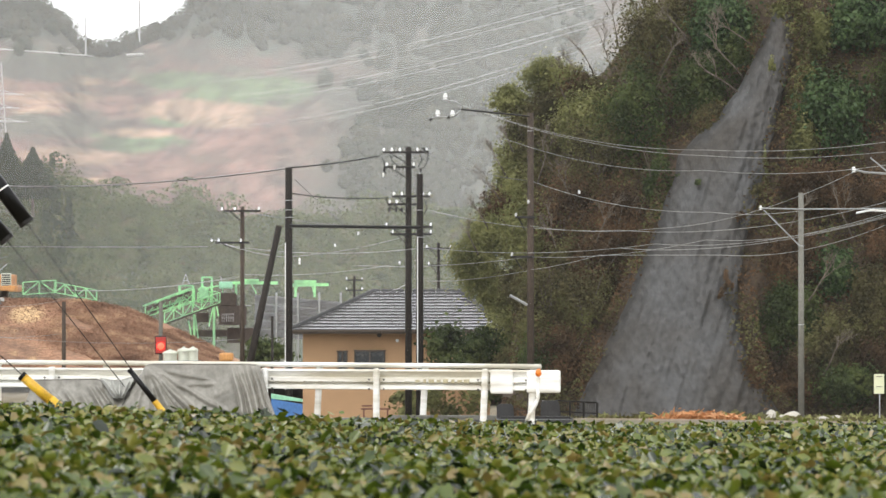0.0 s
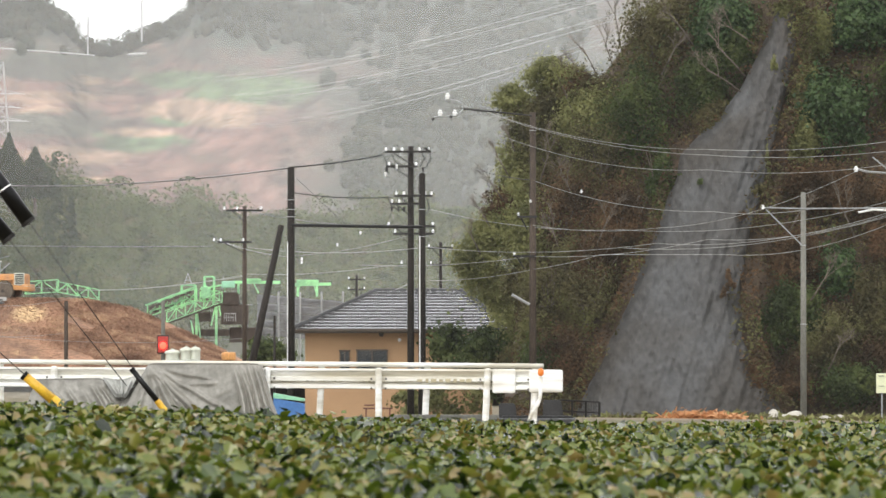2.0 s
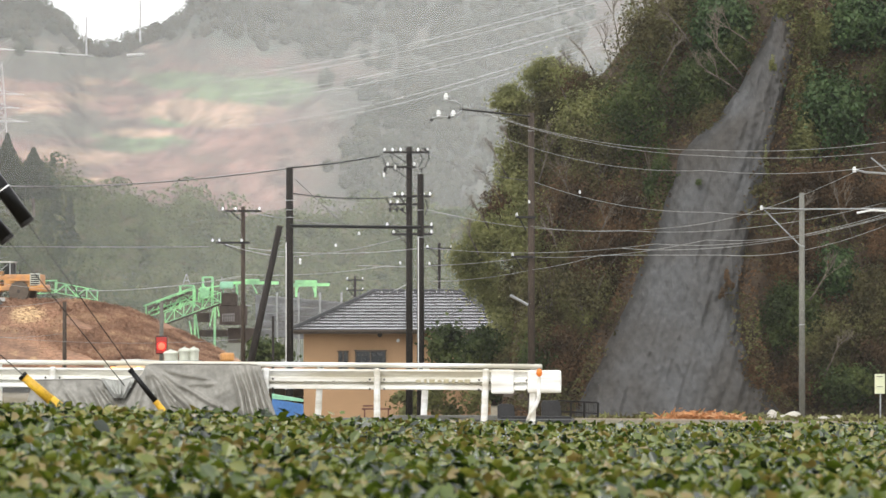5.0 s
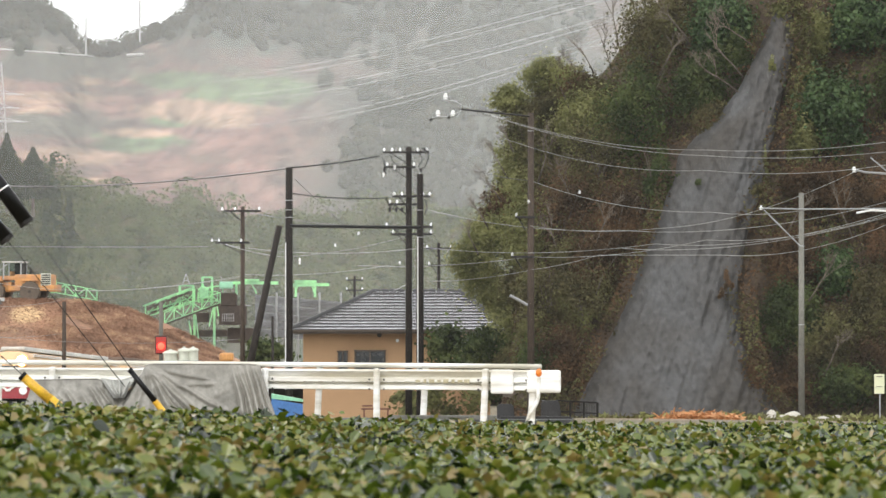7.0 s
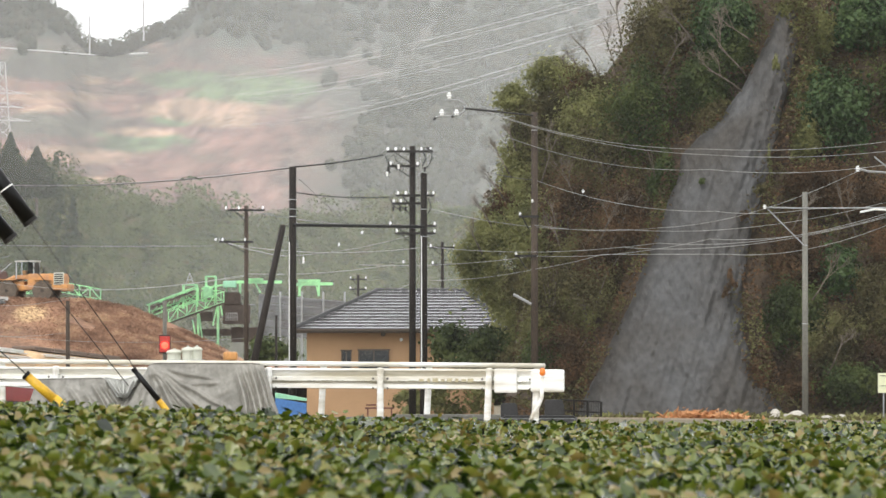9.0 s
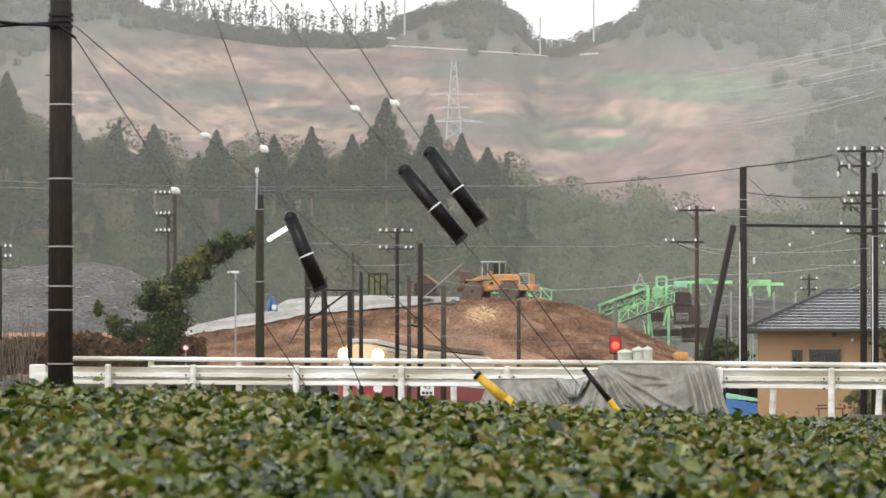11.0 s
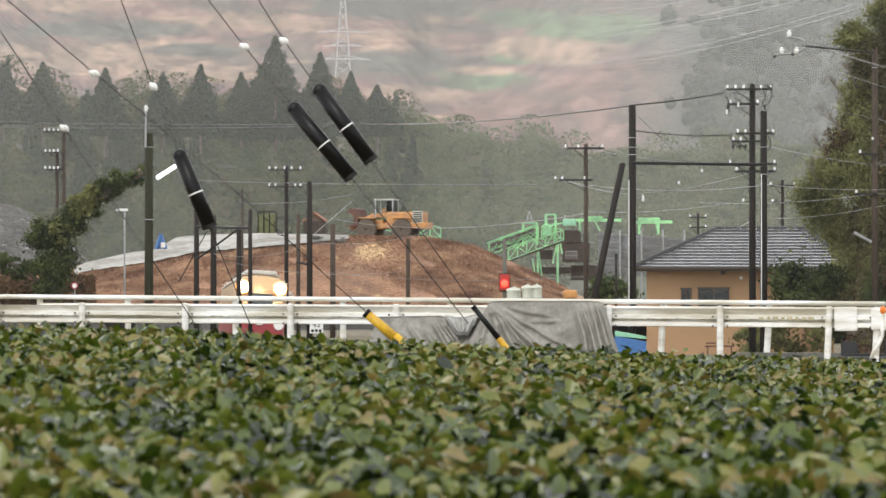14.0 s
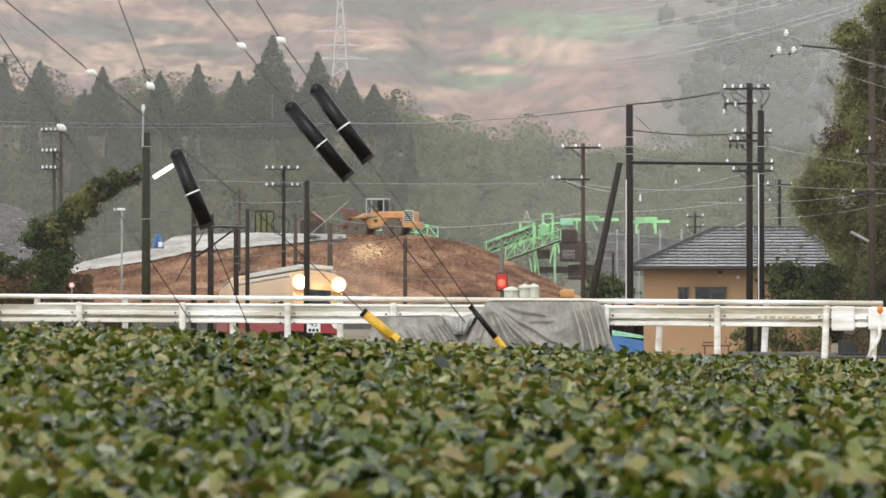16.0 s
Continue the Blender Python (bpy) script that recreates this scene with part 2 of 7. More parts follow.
def leaves(name, pos, size, mat, up=0.3, seed=0, long=1.5, plain=False, out=None):
    """Folded diamond leaves at the given places; up bends their faces to the sky, out to the outside of their clump."""
    r = np.random.RandomState(seed)
    n = len(pos)
    nor = r.normal(size=(n, 3))
    if out is None:
        nor[:, 2] = np.abs(nor[:, 2]) + up * 2
    else:
        nor = nor * 0.55 + out * 1.25
        nor[:, 2] += up
    nor /= np.linalg.norm(nor, axis=1)[:, None]
    t = np.cross(nor, r.normal(size=(n, 3)))
    t /= np.linalg.norm(t, axis=1)[:, None]
    w = np.cross(nor, t)
    s = (np.asarray(size) * (0.6 + 0.8 * r.rand(n)))[:, None]
    h = 0.5 * long
    if plain:
        v = np.stack([pos - t * s * h, pos - w * s * 0.5, pos + t * s * h, pos + w * s * 0.5], 1).reshape(-1, 3)
        return raw(name, v, np.arange(n * 4).reshape(-1, 4), mat)
    cut = [pos - t * s * h, pos - t * s * h * 0.3 - w * s * 0.5 + nor * s * 0.12, pos + t * s * h * 0.4 - w * s * 0.36 + nor * s * 0.1,
           pos + t * s * h - nor * s * 0.16, pos + t * s * h * 0.4 + w * s * 0.36 + nor * s * 0.1, pos - t * s * h * 0.3 + w * s * 0.5 + nor * s * 0.12]
    v = np.stack(cut, 1).reshape(-1, 3)
    i = np.arange(n)[:, None] * 6
    f = np.concatenate([i + np.array([[0, 1, 2, 3]]), i + np.array([[0, 3, 4, 5]])], 1).reshape(-1, 4)
    return raw(name, v, f, mat, True)


def domes(name, base, size, mat, seed, label, category, sub=1, tall=0.8, scatter=0, leaf=1.0, parent=None):
    """Uneven rounded crowns at the given places, roughened with leaf clumps that face outwards."""
    bm = bmesh.new()
    bmesh.ops.create_icosphere(bm, subdivisions=sub, radius=1)
    T = np.array([v.co[:] for v in bm.verts])
    Fc = np.array([[v.index for v in f.verts] for f in bm.faces])
    bm.free()
    r = np.random.RandomState(seed)
    n, k = len(base), len(T)
    bump = 1 + 0.20 * r.normal(size=(n, k, 1))
    wide = size[:, None, None] * np.stack([0.42 + 0.2 * r.rand(n), 0.42 + 0.1 * r.rand(n), tall * (0.40 + 0.22 * r.rand(n))], -1)[:, None]
    P = base[:, None] + np.array([0, 0, 1]) * (size * tall * 0.40)[:, None, None] + T[None] * bump * wide
    faces = (Fc[None] + (np.arange(n) * k)[:, None, None]).reshape(-1, 3)
    ob = tagged(raw(name, P.reshape(-1, 3), faces, mat, True), label, category, kind="stuff")
    if scatter:
        d = r.normal(size=(n, scatter, 3))
        d /= np.linalg.norm(d, axis=2)[..., None]
        q = base[:, None] + np.array([0, 0, 1]) * (size * tall * 0.40)[:, None, None] + d * wide * (0.92 + 0.2 * r.rand(n, scatter, 1))
        tagged(leaves(name, q.reshape(-1, 3), np.full(n * scatter, leaf), mat, 0.2, seed + 1, 1.3, True, d.reshape(-1, 3)), label, category, kind="stuff")
    return ob


def bez(p, q, sag, n=14):
    """Points of a wire that hangs sag metres between two places."""
    p, q = Vector(p), Vector(q)
    return [p.lerp(q, i / n) - Vector((0, 0, 4 * sag * (i / n) * (1 - i / n))) for i in range(n + 1)]


# ---- ground, road, hills ----
def ground_z(y):
    return np.interp(y, [0, 92, 97, 99, 106, 110, 150, 204, 260, 300, 420, 700, 3000], [-0.75, -0.75, -0.6, -0.28, -0.28, -0.75, -1.25, -1.85, -2.1, -2.5, -3.2, -4, -4])


def build_ground():
    ys = np.concatenate([np.linspace(-400, 80, 7), np.linspace(90, 130, 41), np.linspace(135, 450, 64), np.linspace(480, 4600, 20)])
    xs = np.concatenate([np.linspace(-2500, -90, 8), np.linspace(-80, 60, 71), np.linspace(70, 2500, 8)])
    X, Y = np.meshgrid(xs, ys)
    Z = ground_z(Y) + 0.05 * wave(X, Y, 0.5, 3) * (np.abs(X) < 90)
    tagged(raw("ground", np.stack([X, Y, Z], -1).reshape(-1, 3), sheet_grid(len(xs), len(ys)), M["ground"], True),
           "dry brown earth and verge round the field", "ground", kind="structure")
    bm = bmesh.new()
    box(bm, (-18.9, 102.8, -0.235), (42.5, 3.0, 0.05), Matrix.Rotation(radians(-2.3), 3, "Z"))
    tagged(link("road", bm, M["asphalt"]), "narrow grey asphalt road between two guardrails", "road", kind="structure")


def hill(name, ridge, d0, d1, e0, b0, b1, mat, cover, rough, label, nb=260, nv=90, back=True, seed=1):
    """A slope that climbs from d0 to its ridge line at d1; cover(b, e) gives its land cover."""
    bs = np.linspace(b0, b1, nb)
    s = np.linspace(0, 1, nv)
    B, S = np.meshgrid(bs, s)
    top = np.interp(B, [r[0] for r in ridge], [r[1] for r in ridge])
    E_ = e0 + (top - e0) * S
    D = d0 + (d1 - d0) * S ** 1.15
    A = (B - AX) * 1e-4
    X, Z = D * np.tan(A), EYE + (HZ - E_) * 1e-4 * D / np.cos(A)
    amp = rough * np.sin(np.pi * np.clip(S, 0, 1)) ** 0.5
    k = 60 / d1
    D2 = D + amp * 3 * wave(X, Z * 2, k, seed)
    Z2 = Z + amp * 0.35 * wave(X, D, k * 2.3, seed + 1)
    v = np.stack([X * D2 / D, D2, Z2], -1)
    if back:
        v = np.concatenate([v, (v[-1] + np.array([0, (d1 - d0) * 0.8, -Z[-1].max() * 0.7]))[None]], 0)
        E_ = np.concatenate([E_, E_[-1:]], 0)
        B = np.concatenate([B, B[-1:]], 0)
        nv += 1
    ob = raw(name, v.reshape(-1, 3), sheet_grid(nb, nv), mat, True)
    if cover is not None:
        col = ob.data.color_attributes.new("cover", "FLOAT_COLOR", "POINT")
        c = cover(B, E_)
        rgba = np.concatenate([c, np.ones((*c.shape[:2], 1))], -1).astype(np.float32)
        col.data.foreach_set("color", rgba.ravel())
    return tagged(ob, label, "hill", kind="structure")


def blot(x, y, seed):
    """Soft blotches at three scales, about -1 to 1."""
    R = np.random.RandomState(seed).rand(64, 64) * 2 - 1
    out = 0
    for o in range(3):
        u, v = x * 2 ** o + 17 * o, y * 2 ** o + 31 * o
        i, j = np.floor(u).astype(int), np.floor(v).astype(int)
        f, g = u - i, v - j
        f, g = f * f * (3 - 2 * f), g * g * (3 - 2 * g)
        i, j, i2, j2 = i % 64, j % 64, (i + 1) % 64, (j + 1) % 64
        out = out + ((R[i, j] * (1 - f) + R[i2, j] * f) * (1 - g) + (R[i, j2] * (1 - f) + R[i2, j2] * f) * g) / 2 ** o
    return out * 0.75


def patch(B, E_, b, e, rb, re, soft=0.35, seed=0):
    """How much of a patch of land cover is at B, E_: ragged, 0 to 1."""
    q = np.sqrt(((B - b) / rb) ** 2 + ((E_ - e) / re) ** 2) + 0.34 * blot(B / 34, E_ / 12, seed)
    return np.clip((1 - q) / soft + 0.5, 0, 1)[..., None]


def mountain_cover(B, E_, grain=True):
    mauve, tan, green, wood, grey = (np.array(c) for c in ((0.180, 0.100, 0.085), (0.31, 0.205, 0.140), (0.100, 0.138, 0.068), (0.050, 0.062, 0.048), (0.090, 0.084, 0.066)))
    c = np.broadcast_to(mauve, (*B.shape, 3)).copy()
    n = np.clip(blot(B / 70, E_ / 20, 9) * 1.1 + 0.35, 0, 1)[..., None]
    c = c + (grey - c) * n * 0.75
    c = c + (tan - c) * np.clip(blot(B / 80, E_ / 11, 12) * 1.8 - 0.55, 0, 1)[..., None] * (B < 200)[..., None]
    for b, e, rb, re, k, col in ((-480, 215, 260, 26, 3, tan), (-560, 110, 200, 20, 4, tan), (-300, 240, 120, 18, 6, tan), (-150, 150, 150, 14, 31, tan), (130, 278, 100, 15, 7, tan), (80, 175, 120, 10, 32, tan),
                                 (525, 300, 110, 90, 33, mauve), (470, 235, 120, 40, 34, mauve),
                                 (100, 118, 170, 26, 35, grey), (90, 225, 100, 24, 36, grey), (-420, 165, 160, 16, 37, grey), (-260, 200, 90, 12, 38, grey),
                                 (440, 158, 125, 30, 5, green), (320, 142, 70, 14, 15, green), (240, 252, 80, 17, 16, green), (310, 214, 45, 11, 39, green),
                                 (362, 196, 105, 19, 8, tan), (400, 212, 60, 16, 40, tan), (240, 236, 55, 9, 10, tan),
                                 (-380, 30, 500, 42, 14, wood), (500, 30, 300, 82, 13, wood), (60, 40, 110, 58, 42, wood), (900, 60, 210, 320, 11, wood), (750, 250, 160, 130, 17, wood), (690, 330, 130, 60, 18, wood),
                                 (-820, 40, 150, 110, 19, wood)):
        c = c + (col - c) * patch(B, E_, b, e, rb, re, 1.5 if col is wood and b > 600 else 0.9 if col is wood else 0.5, k) * (0.65 if col is tan and b < 200 else 1.0)
    if not grain:
        return c
    r = np.random.RandomState(1)   # scrub and bare spots at four scales
    g = 1.0
    for k, a in ((0, 0.10), (1, 0.17), (3, 0.15), (7, 0.08)):
        q = r.normal(size=B.shape)
        for ax in (0, 1):
            for _ in range(2):
                q = sum(np.roll(q, i, ax) for i in range(-k, k + 1)) if k else q
        g = g + a * q / q.std()
    return c * np.clip(g, 0.45, 1.8)[..., None]


def mid_cover(B, E_):
    a, b = np.array((0.042, 0.060, 0.032)), np.array((0.082, 0.080, 0.048))
    n = np.clip(wave(B / 30, E_ / 20, 1.0, 4) + 0.4, 0, 1)[..., None]
    g = 1 + 0.25 * wave(B / 9, E_ / 8, 1.3, 21) + 0.2 * np.random.RandomState(2).normal(size=B.shape)
    return (a + (b - a) * n) * np.clip(g, 0.4, 1.8)[..., None]


def mound_cover(B, E_):
    a, b, t = np.array((0.33, 0.180, 0.108)), np.array((0.20, 0.112, 0.07)), np.array((0.55, 0.38, 0.20))
    n = np.clip(wave(B / 16, E_ / 9, 1.0, 4) + 0.45, 0, 1)[..., None]
    c = a + (b - a) * n
    c = c + (t - c) * np.clip(wave(B / 12, E_ / 8, 1.4, 6) * 1.3 - 0.7, 0, 1)[..., None]
    return c + (t * 1.1 - c) * patch(B, E_, 50, 557, 26, 16, 0.5, 3) * 0.8


MOUNTAIN_RIDGE = [(-1600, -60), (-806, -30), (-600, -5), (-556, 20), (-500, 42), (-400, 58), (-300, 70), (-180, 74), (-125, 72), (-108, 56), (-92, 44), (-70, 40), (-40, 22), (0, 20), (40, 10), (84, 18), (112, 40), (130, 64), (152, 88), (195, 90), (225, 82),
                  (262, 64), (300, 50), (330, 28), (350, 0), (420, -50), (700, -160), (2400, -400)]
MID_RIDGE = [(-1500, 190), (-806, 215), (-700, 270), (-620, 282), (-480, 316), (-340, 322), (-200, 310), (-120, 300), (-20, 305), (60, 325), (140, 372), (210, 398), (290, 400), (350, 394), (430, 420),
             (520, 420), (700, 415), (850, 405), (1200, 380), (2300, 300)]
MOUND_RIDGE = [(-1500, 600), (-800, 590), (-520, 590), (-340, 560), (-150, 534), (0, 528), (150, 530), (230, 545), (300, 575), (370, 608), (430, 640), (600, 645), (2000, 650)]

build_ground()
hill("mountain", MOUNTAIN_RIDGE, 1300, 2300, 520, -1150, 1750, M["mountain"], mountain_cover, 0.35, "hazy hillside of scrub, dry grass and woods", 680, 240)
hill("wooded_hill", MID_RIDGE, 560, 820, 640, -1500, 2300, M["mountain"], mid_cover, 2, "lower hill under dark winter woods", 520, 150, seed=5)
hill("embankment", MOUND_RIDGE, 378, 396, 668, -1500, 2000, M["mound"], mound_cover, 0.35, "earth embankment with dry brown grass", 420, 50, seed=8)


# ---- guardrails ----
def rail_d(b):
    return 100 + (860 - b) * 0.004


def on_rail(b, z, off=0.0):
    p = at(b, HZ, rail_d(b) + off)
    p.z = z - 3.5e-5 * b   # the road falls gently to one side
    return p


W = [(0, .33), (.015, .31), (.075, .275), (.075, .235), (.01, .19), (.01, .14), (.075, .095), (.075, .055), (.015, .02), (0, 0)]


W_BACK = [(0, .33), (.006, .318), (.022, .308), (.090, .228), (.012, .205), (.008, .135), (.100, .118), (.085, .098), (.012, .078), (.004, .01), (.02, 0)]


def beam(p, q, side, parent, mat):
    """A corrugated rail of 4 mm steel between two places; side -1 has its ridges to the viewer."""
    bm = bmesh.new()
    prof = W if side < 0 else W_BACK
    a = [[bm.verts.new((v.x, v.y + side * y + t, v.z + z)) for y, z in prof] for t in (0, 0.006) for v in (p, q)]
    n = len(prof)
    for i in range(n - 1):
        bm.faces.new((a[0][i], a[0][i + 1], a[1][i + 1], a[1][i]))
        bm.faces.new((a[2][i], a[3][i], a[3][i + 1], a[2][i + 1]))
    for k in (0, n - 1):
        bm.faces.new((a[0][k], a[1][k], a[3][k], a[2][k]))
    for k in (0, 1):
        for i in range(n - 1):
            bm.faces.new((a[k][i], a[k][i + 1], a[k + 2][i + 1], a[k + 2][i]))
    return part("beam", bm, mat, parent)


def post(p, h, parent, lean=0.0, r=0.06):
    bm = bmesh.new()
    rod(bm, (p.x - lean, p.y, p.z), (p.x, p.y, p.z + h), r, n=14)
    ball(bm, (p.x, p.y, p.z + h), r, (1, 1, 0.35))
    return part("post", bm, M["rail_white"], parent, smooth=False)


def guardrails():
    near = thing("guardrail", "white painted steel guardrail seen from behind, stained", "guardrail", group="guardrails along the road")
    posts = [-746, -611, -461, -279, -93, 94, 282, 470, 667, 860, 945]
    for b in posts[1:]:
        pst = post(on_rail(b, -0.24, -0.10), 0.95 if b < 900 else 0.82, near, 0.04 if b > 800 else 0.0)
        for z in (0.36, 0.53):
            for s in (-0.13, 0.13):
                bm = bmesh.new()
                p = on_rail(b, z, -0.02) + Vector((s, 0, 0))
                rod(bm, p + Vector((0, -0.03, 0)), p, 0.02, n=8)
                part("bolt", bm, M["bolt"], near)
    for a, b in zip(posts[:-1], posts[1:]):
        beam(on_rail(a, 0.35), on_rail(b, 0.35), 1, near, M["rail_white"])
    moss = surf("green_black_grime", (0.17, 0.155, 0.095), 0.8, 0.4, 6, 40, 0.2, col2=(0.30, 0.28, 0.20))
    rs = np.random.RandomState(17)
    for a, b in zip(posts[:-1], posts[1:]):   # grime along the lower rib and runs of dirt below the posts
        bm = bmesh.new()
        n = 60
        h = np.clip(0.010 + 0.020 * wave(np.linspace(0, 9, n), np.full(n, a * 0.1), 1.3, 5) + 0.006 * rs.normal(size=n), 0.002, 0.045)
        low = [bm.verts.new(on_rail(a + (b - a) * k / (n - 1), 0.487 - h[k] * 0.5, 0.001)) for k in range(n)]
        high = [bm.verts.new(on_rail(a + (b - a) * k / (n - 1), 0.487 + h[k] * 0.5, 0.001)) for k in range(n)]
        for k in range(n - 1):
            bm.faces.new((low[k], low[k + 1], high[k + 1], high[k]))
        part("grime", bm, moss, near)
    for b0, b1, z0, z1 in ((870, 908, 0.29, 0.72), (935, 991, 0.31, 0.71), (-748, -722, 0.35, 0.72)):
        bm = bmesh.new()
        p, q = on_rail(b0, (z0 + z1) / 2, -0.06), on_rail(b1, (z0 + z1) / 2, -0.06)
        box(bm, (p + q) / 2, ((q - p).length, 0.12, z1 - z0), bevel=0.04)
        part("end_cap", bm, M["rail_white"], near, "rounded white end sleeve")
    for k, w in enumerate((9, 5, 11, 7, 10, 6, 9, 12)):   # faded marks on the beam
        bm = bmesh.new()
        p = on_rail(740 + k * 12.5, 0.505, -0.006)
        box(bm, p, (w * 0.01, 0.006, 0.07 if k % 3 else 0.05))
        part("mark", bm, M["faded"], near)
    far = thing("guardrail", "white guardrail with a top pipe beyond the road", "guardrail", group="guardrails along the road")
    fp = [-535, -380, -190, 0, 190, 380, 567, 754, 945]
    for b in fp:
        post(on_rail(b, -0.24, 3.3), 1.02, far, 0.05 if b > 300 else 0.0)
    for a, b in zip(fp[:-1], fp[1:]):
        beam(on_rail(a, 0.37, 3.2), on_rail(b, 0.37, 3.2), -1, far, M["rail_white"])
    bm = bmesh.new()
    tube(bm, [on_rail(b, 0.80 - 4e-5 * b, 3.22) for b in (-690, -535, -190, 190, 567, 958)], 0.045, 10)
    part("top_pipe", bm, M["rail_white"], far, smooth=True)


guardrails()


# ---- poles ----
def pole(b, top, d, r, base=None, mat="pole", rings=(), label="dark weathered railway pole", r_top=None, name="utility_pole", lean=0.0):
    p = at(b, top, d)
    z = float(ground_z(d)) - 0.1 if base is None else base
    ob = thing(name, label, "pole", (p.x, d, z), group="poles beside the railway")
    bm = bmesh.new()
    rod(bm, (0, 0, 0), (lean, 0, p.z - z), r, r_top or r * 0.85, 16)
    part("shaft", bm, M[mat], ob, smooth=True)
    for e in rings:
        bm = bmesh.new()
        h = at(b, e, d).z - z
        rr = r + ((r_top or r * 0.85) - r) * h / (p.z - z)
        rod(bm, (0, 0, h - 0.011), (0, 0, h + 0.011), rr + 0.005, n=16)
        part("band", bm, M["steel"], ob)
    return ob, z


def insulator(c, s, parent):
    bm = bmesh.new()
    for k, r in enumerate((0.045, 0.06, 0.04)):
        rod(bm, Vector(c) + Vector((0, 0, k * 0.045)) * s, Vector(c) + Vector((0, 0, k * 0.045 + 0.035)) * s, r * s, r * s * 0.7, 8)
    return part("insulator", bm, M["porcelain"], parent, "white porcelain insulator")


def arm(ob, b, e, d, half, ins, axis_x=0, s=1.0, mat="dark", off=0.0):
    """A crossarm on a pole, with upright insulators at the given shares of its half length."""
    c = at(b, e, d) - Vector(ob.location)
    bm = bmesh.new()
    box(bm, c + Vector((off, -0.16, 0)), (half * 2, 0.08, 0.08))
    rod(bm, c + Vector((off - half * 0.7, -0.16, 0)), c + Vector((0, -0.14, -0.45)), 0.02, n=6)
    part("crossarm", bm, M[mat], ob)
    for k in ins:
        insulator(c + Vector((off + k * half, -0.16, 0.04)), 0.95 * s, ob)


def poles():
    near, _ = pole(-695, -120, 87, 0.205, rings=(187, 318, 438, 508, 550, 645), r_top=0.165, label="thick dark concrete pole with steel bands and step bolts", base=-0.75)
    for e in (-20, 135, 270, 405, 520):
        bm = bmesh.new()
        p = at(-695, e, 87) - Vector(near.location)
        rod(bm, p + Vector((-0.16, -0.05, 0)), p + Vector((-0.23, -0.05, 0)), 0.012, n=6)
        part("step_bolt", bm, M["bolt"], near)
    bm = bmesh.new()
    p = at(-695, 40, 87) - Vector(near.location)
    for k in range(3):
        rod(bm, p + Vector((0, 0, -0.1 + k * 0.09)), p + Vector((0, 0, -0.05 + k * 0.09)), 0.2, n=16)
    part("clamp", bm, M["dark"], near, "steel clamp holding cables")
    g, z = pole(-343, 347, 190, 0.16, mat="mossy", rings=(372, 500), label="mossy dark pole with a conduit and a lamp")
    bm = bmesh.new()
    p, q = at(-348, 372, 190) - Vector(g.location), at(-347, 308, 190) - Vector(g.location)
    rod(bm, p + Vector((0, -0.2, 0)), q + Vector((0, -0.2, 0)), 0.035)
    part("conduit", bm, M["steel"], g)
    insulator(q + Vector((0, -0.2, 0)), 1.5, g)
    bm = bmesh.new()
    p, q = at(-328, 427, 190) - Vector(g.location), at(-294, 405, 190) - Vector(g.location)
    rod(bm, p + Vector((0, -0.2, 0)), q + Vector((0, -0.2, 0)), 0.07, n=10)
    part("lamp_tube", bm, M["tube_on"], g, "lit white fluorescent lamp")
    pole(515 - 3, 297, 205, 0.15, rings=(355, 372, 385), label="dark steel portal pole over the railway")
    pole(744, 308, 205, 0.14, rings=(372, 420), label="dark steel portal pole over the railway")
    for b, e0, e1 in ((506, 430, 690), (740, 420, 690)):
        bm = bmesh.new()
        rod(bm, at(b, e0, 204.75), at(b, e1, 204.75), 0.020, n=6)
        tagged(link("cable_pipe", bm, M["white"]), "white cable pipe strapped to a portal pole", "pipe", group="cable pipes")
    bt, _ = pole(724, 260, 207, 0.13, label="tall dark pole crowded with crossarms and insulators")
    for e, half, ins, off in ((270, 0.85, (-.95, -.6, -.25, .5, .9), -0.1), (296, 0.55, (-.9, .9), -0.3), (348, 0.7, (-.9, -.5, .6, .95), 0.1), (362, 0.65, (-.9, -.5, .9), -0.1),
                              (402, 0.9, (-.9, .9), 0.0), (415, 0.75, (-.9, .95), 0.1)):
        arm(bt, 724, e, 207, half, ins, off=off)
    o = Vector(bt.location)
    for pts in (((747, 262), (757, 268), (759, 282), (752, 296), (741, 300)), ((742, 268), (748, 282), (741, 296)), ((676, 278), (682, 290), (679, 302), (686, 308)), ((690, 274), (697, 288), (706, 292)), ((684, 352), (690, 366), (700, 372)), ((752, 352), (757, 368), (752, 380))):
        bm = bmesh.new()
        tube(bm, [at(b, e, 206.8) - o for b, e in pts], 0.022, 5)
        part("jumper", bm, M["black"], bt)
    for b, e in ((682, 296), (679, 306), (699, 293), (746, 298), (752, 262), (690, 368), (702, 368), (712, 368)):
        bm = bmesh.new()
        p = at(b, e, 206.75) - o
        rod(bm, p, p + Vector((0, 0, -0.16)), 0.045, 0.03, 8)
        part("cutout", bm, M["porcelain"] if b % 2 else M["dark"], bt)
    e_, _ = pole(430, 366, 230, 0.10, mat="wood_pole", label="slim dark pole with a crossarm of insulators")
    arm(e_, 430, 374, 230, 0.75, (-1.1, -.4, .9))
    arm(e_, 430, 430, 230, 0.7, (-1.2, -.8, .5), off=-0.4)
    dd, _ = pole(940, 200, 200, 0.13, mat="wood_pole", rings=(232, 385, 455), label="tall brown pole with a long bracket arm")
    arm(dd, 930, 385, 200, 0.35, (-.9,))
    arm(dd, 925, 455, 200, 0.4, (-.9,))
    o = Vector(dd.location)
    bm = bmesh.new()
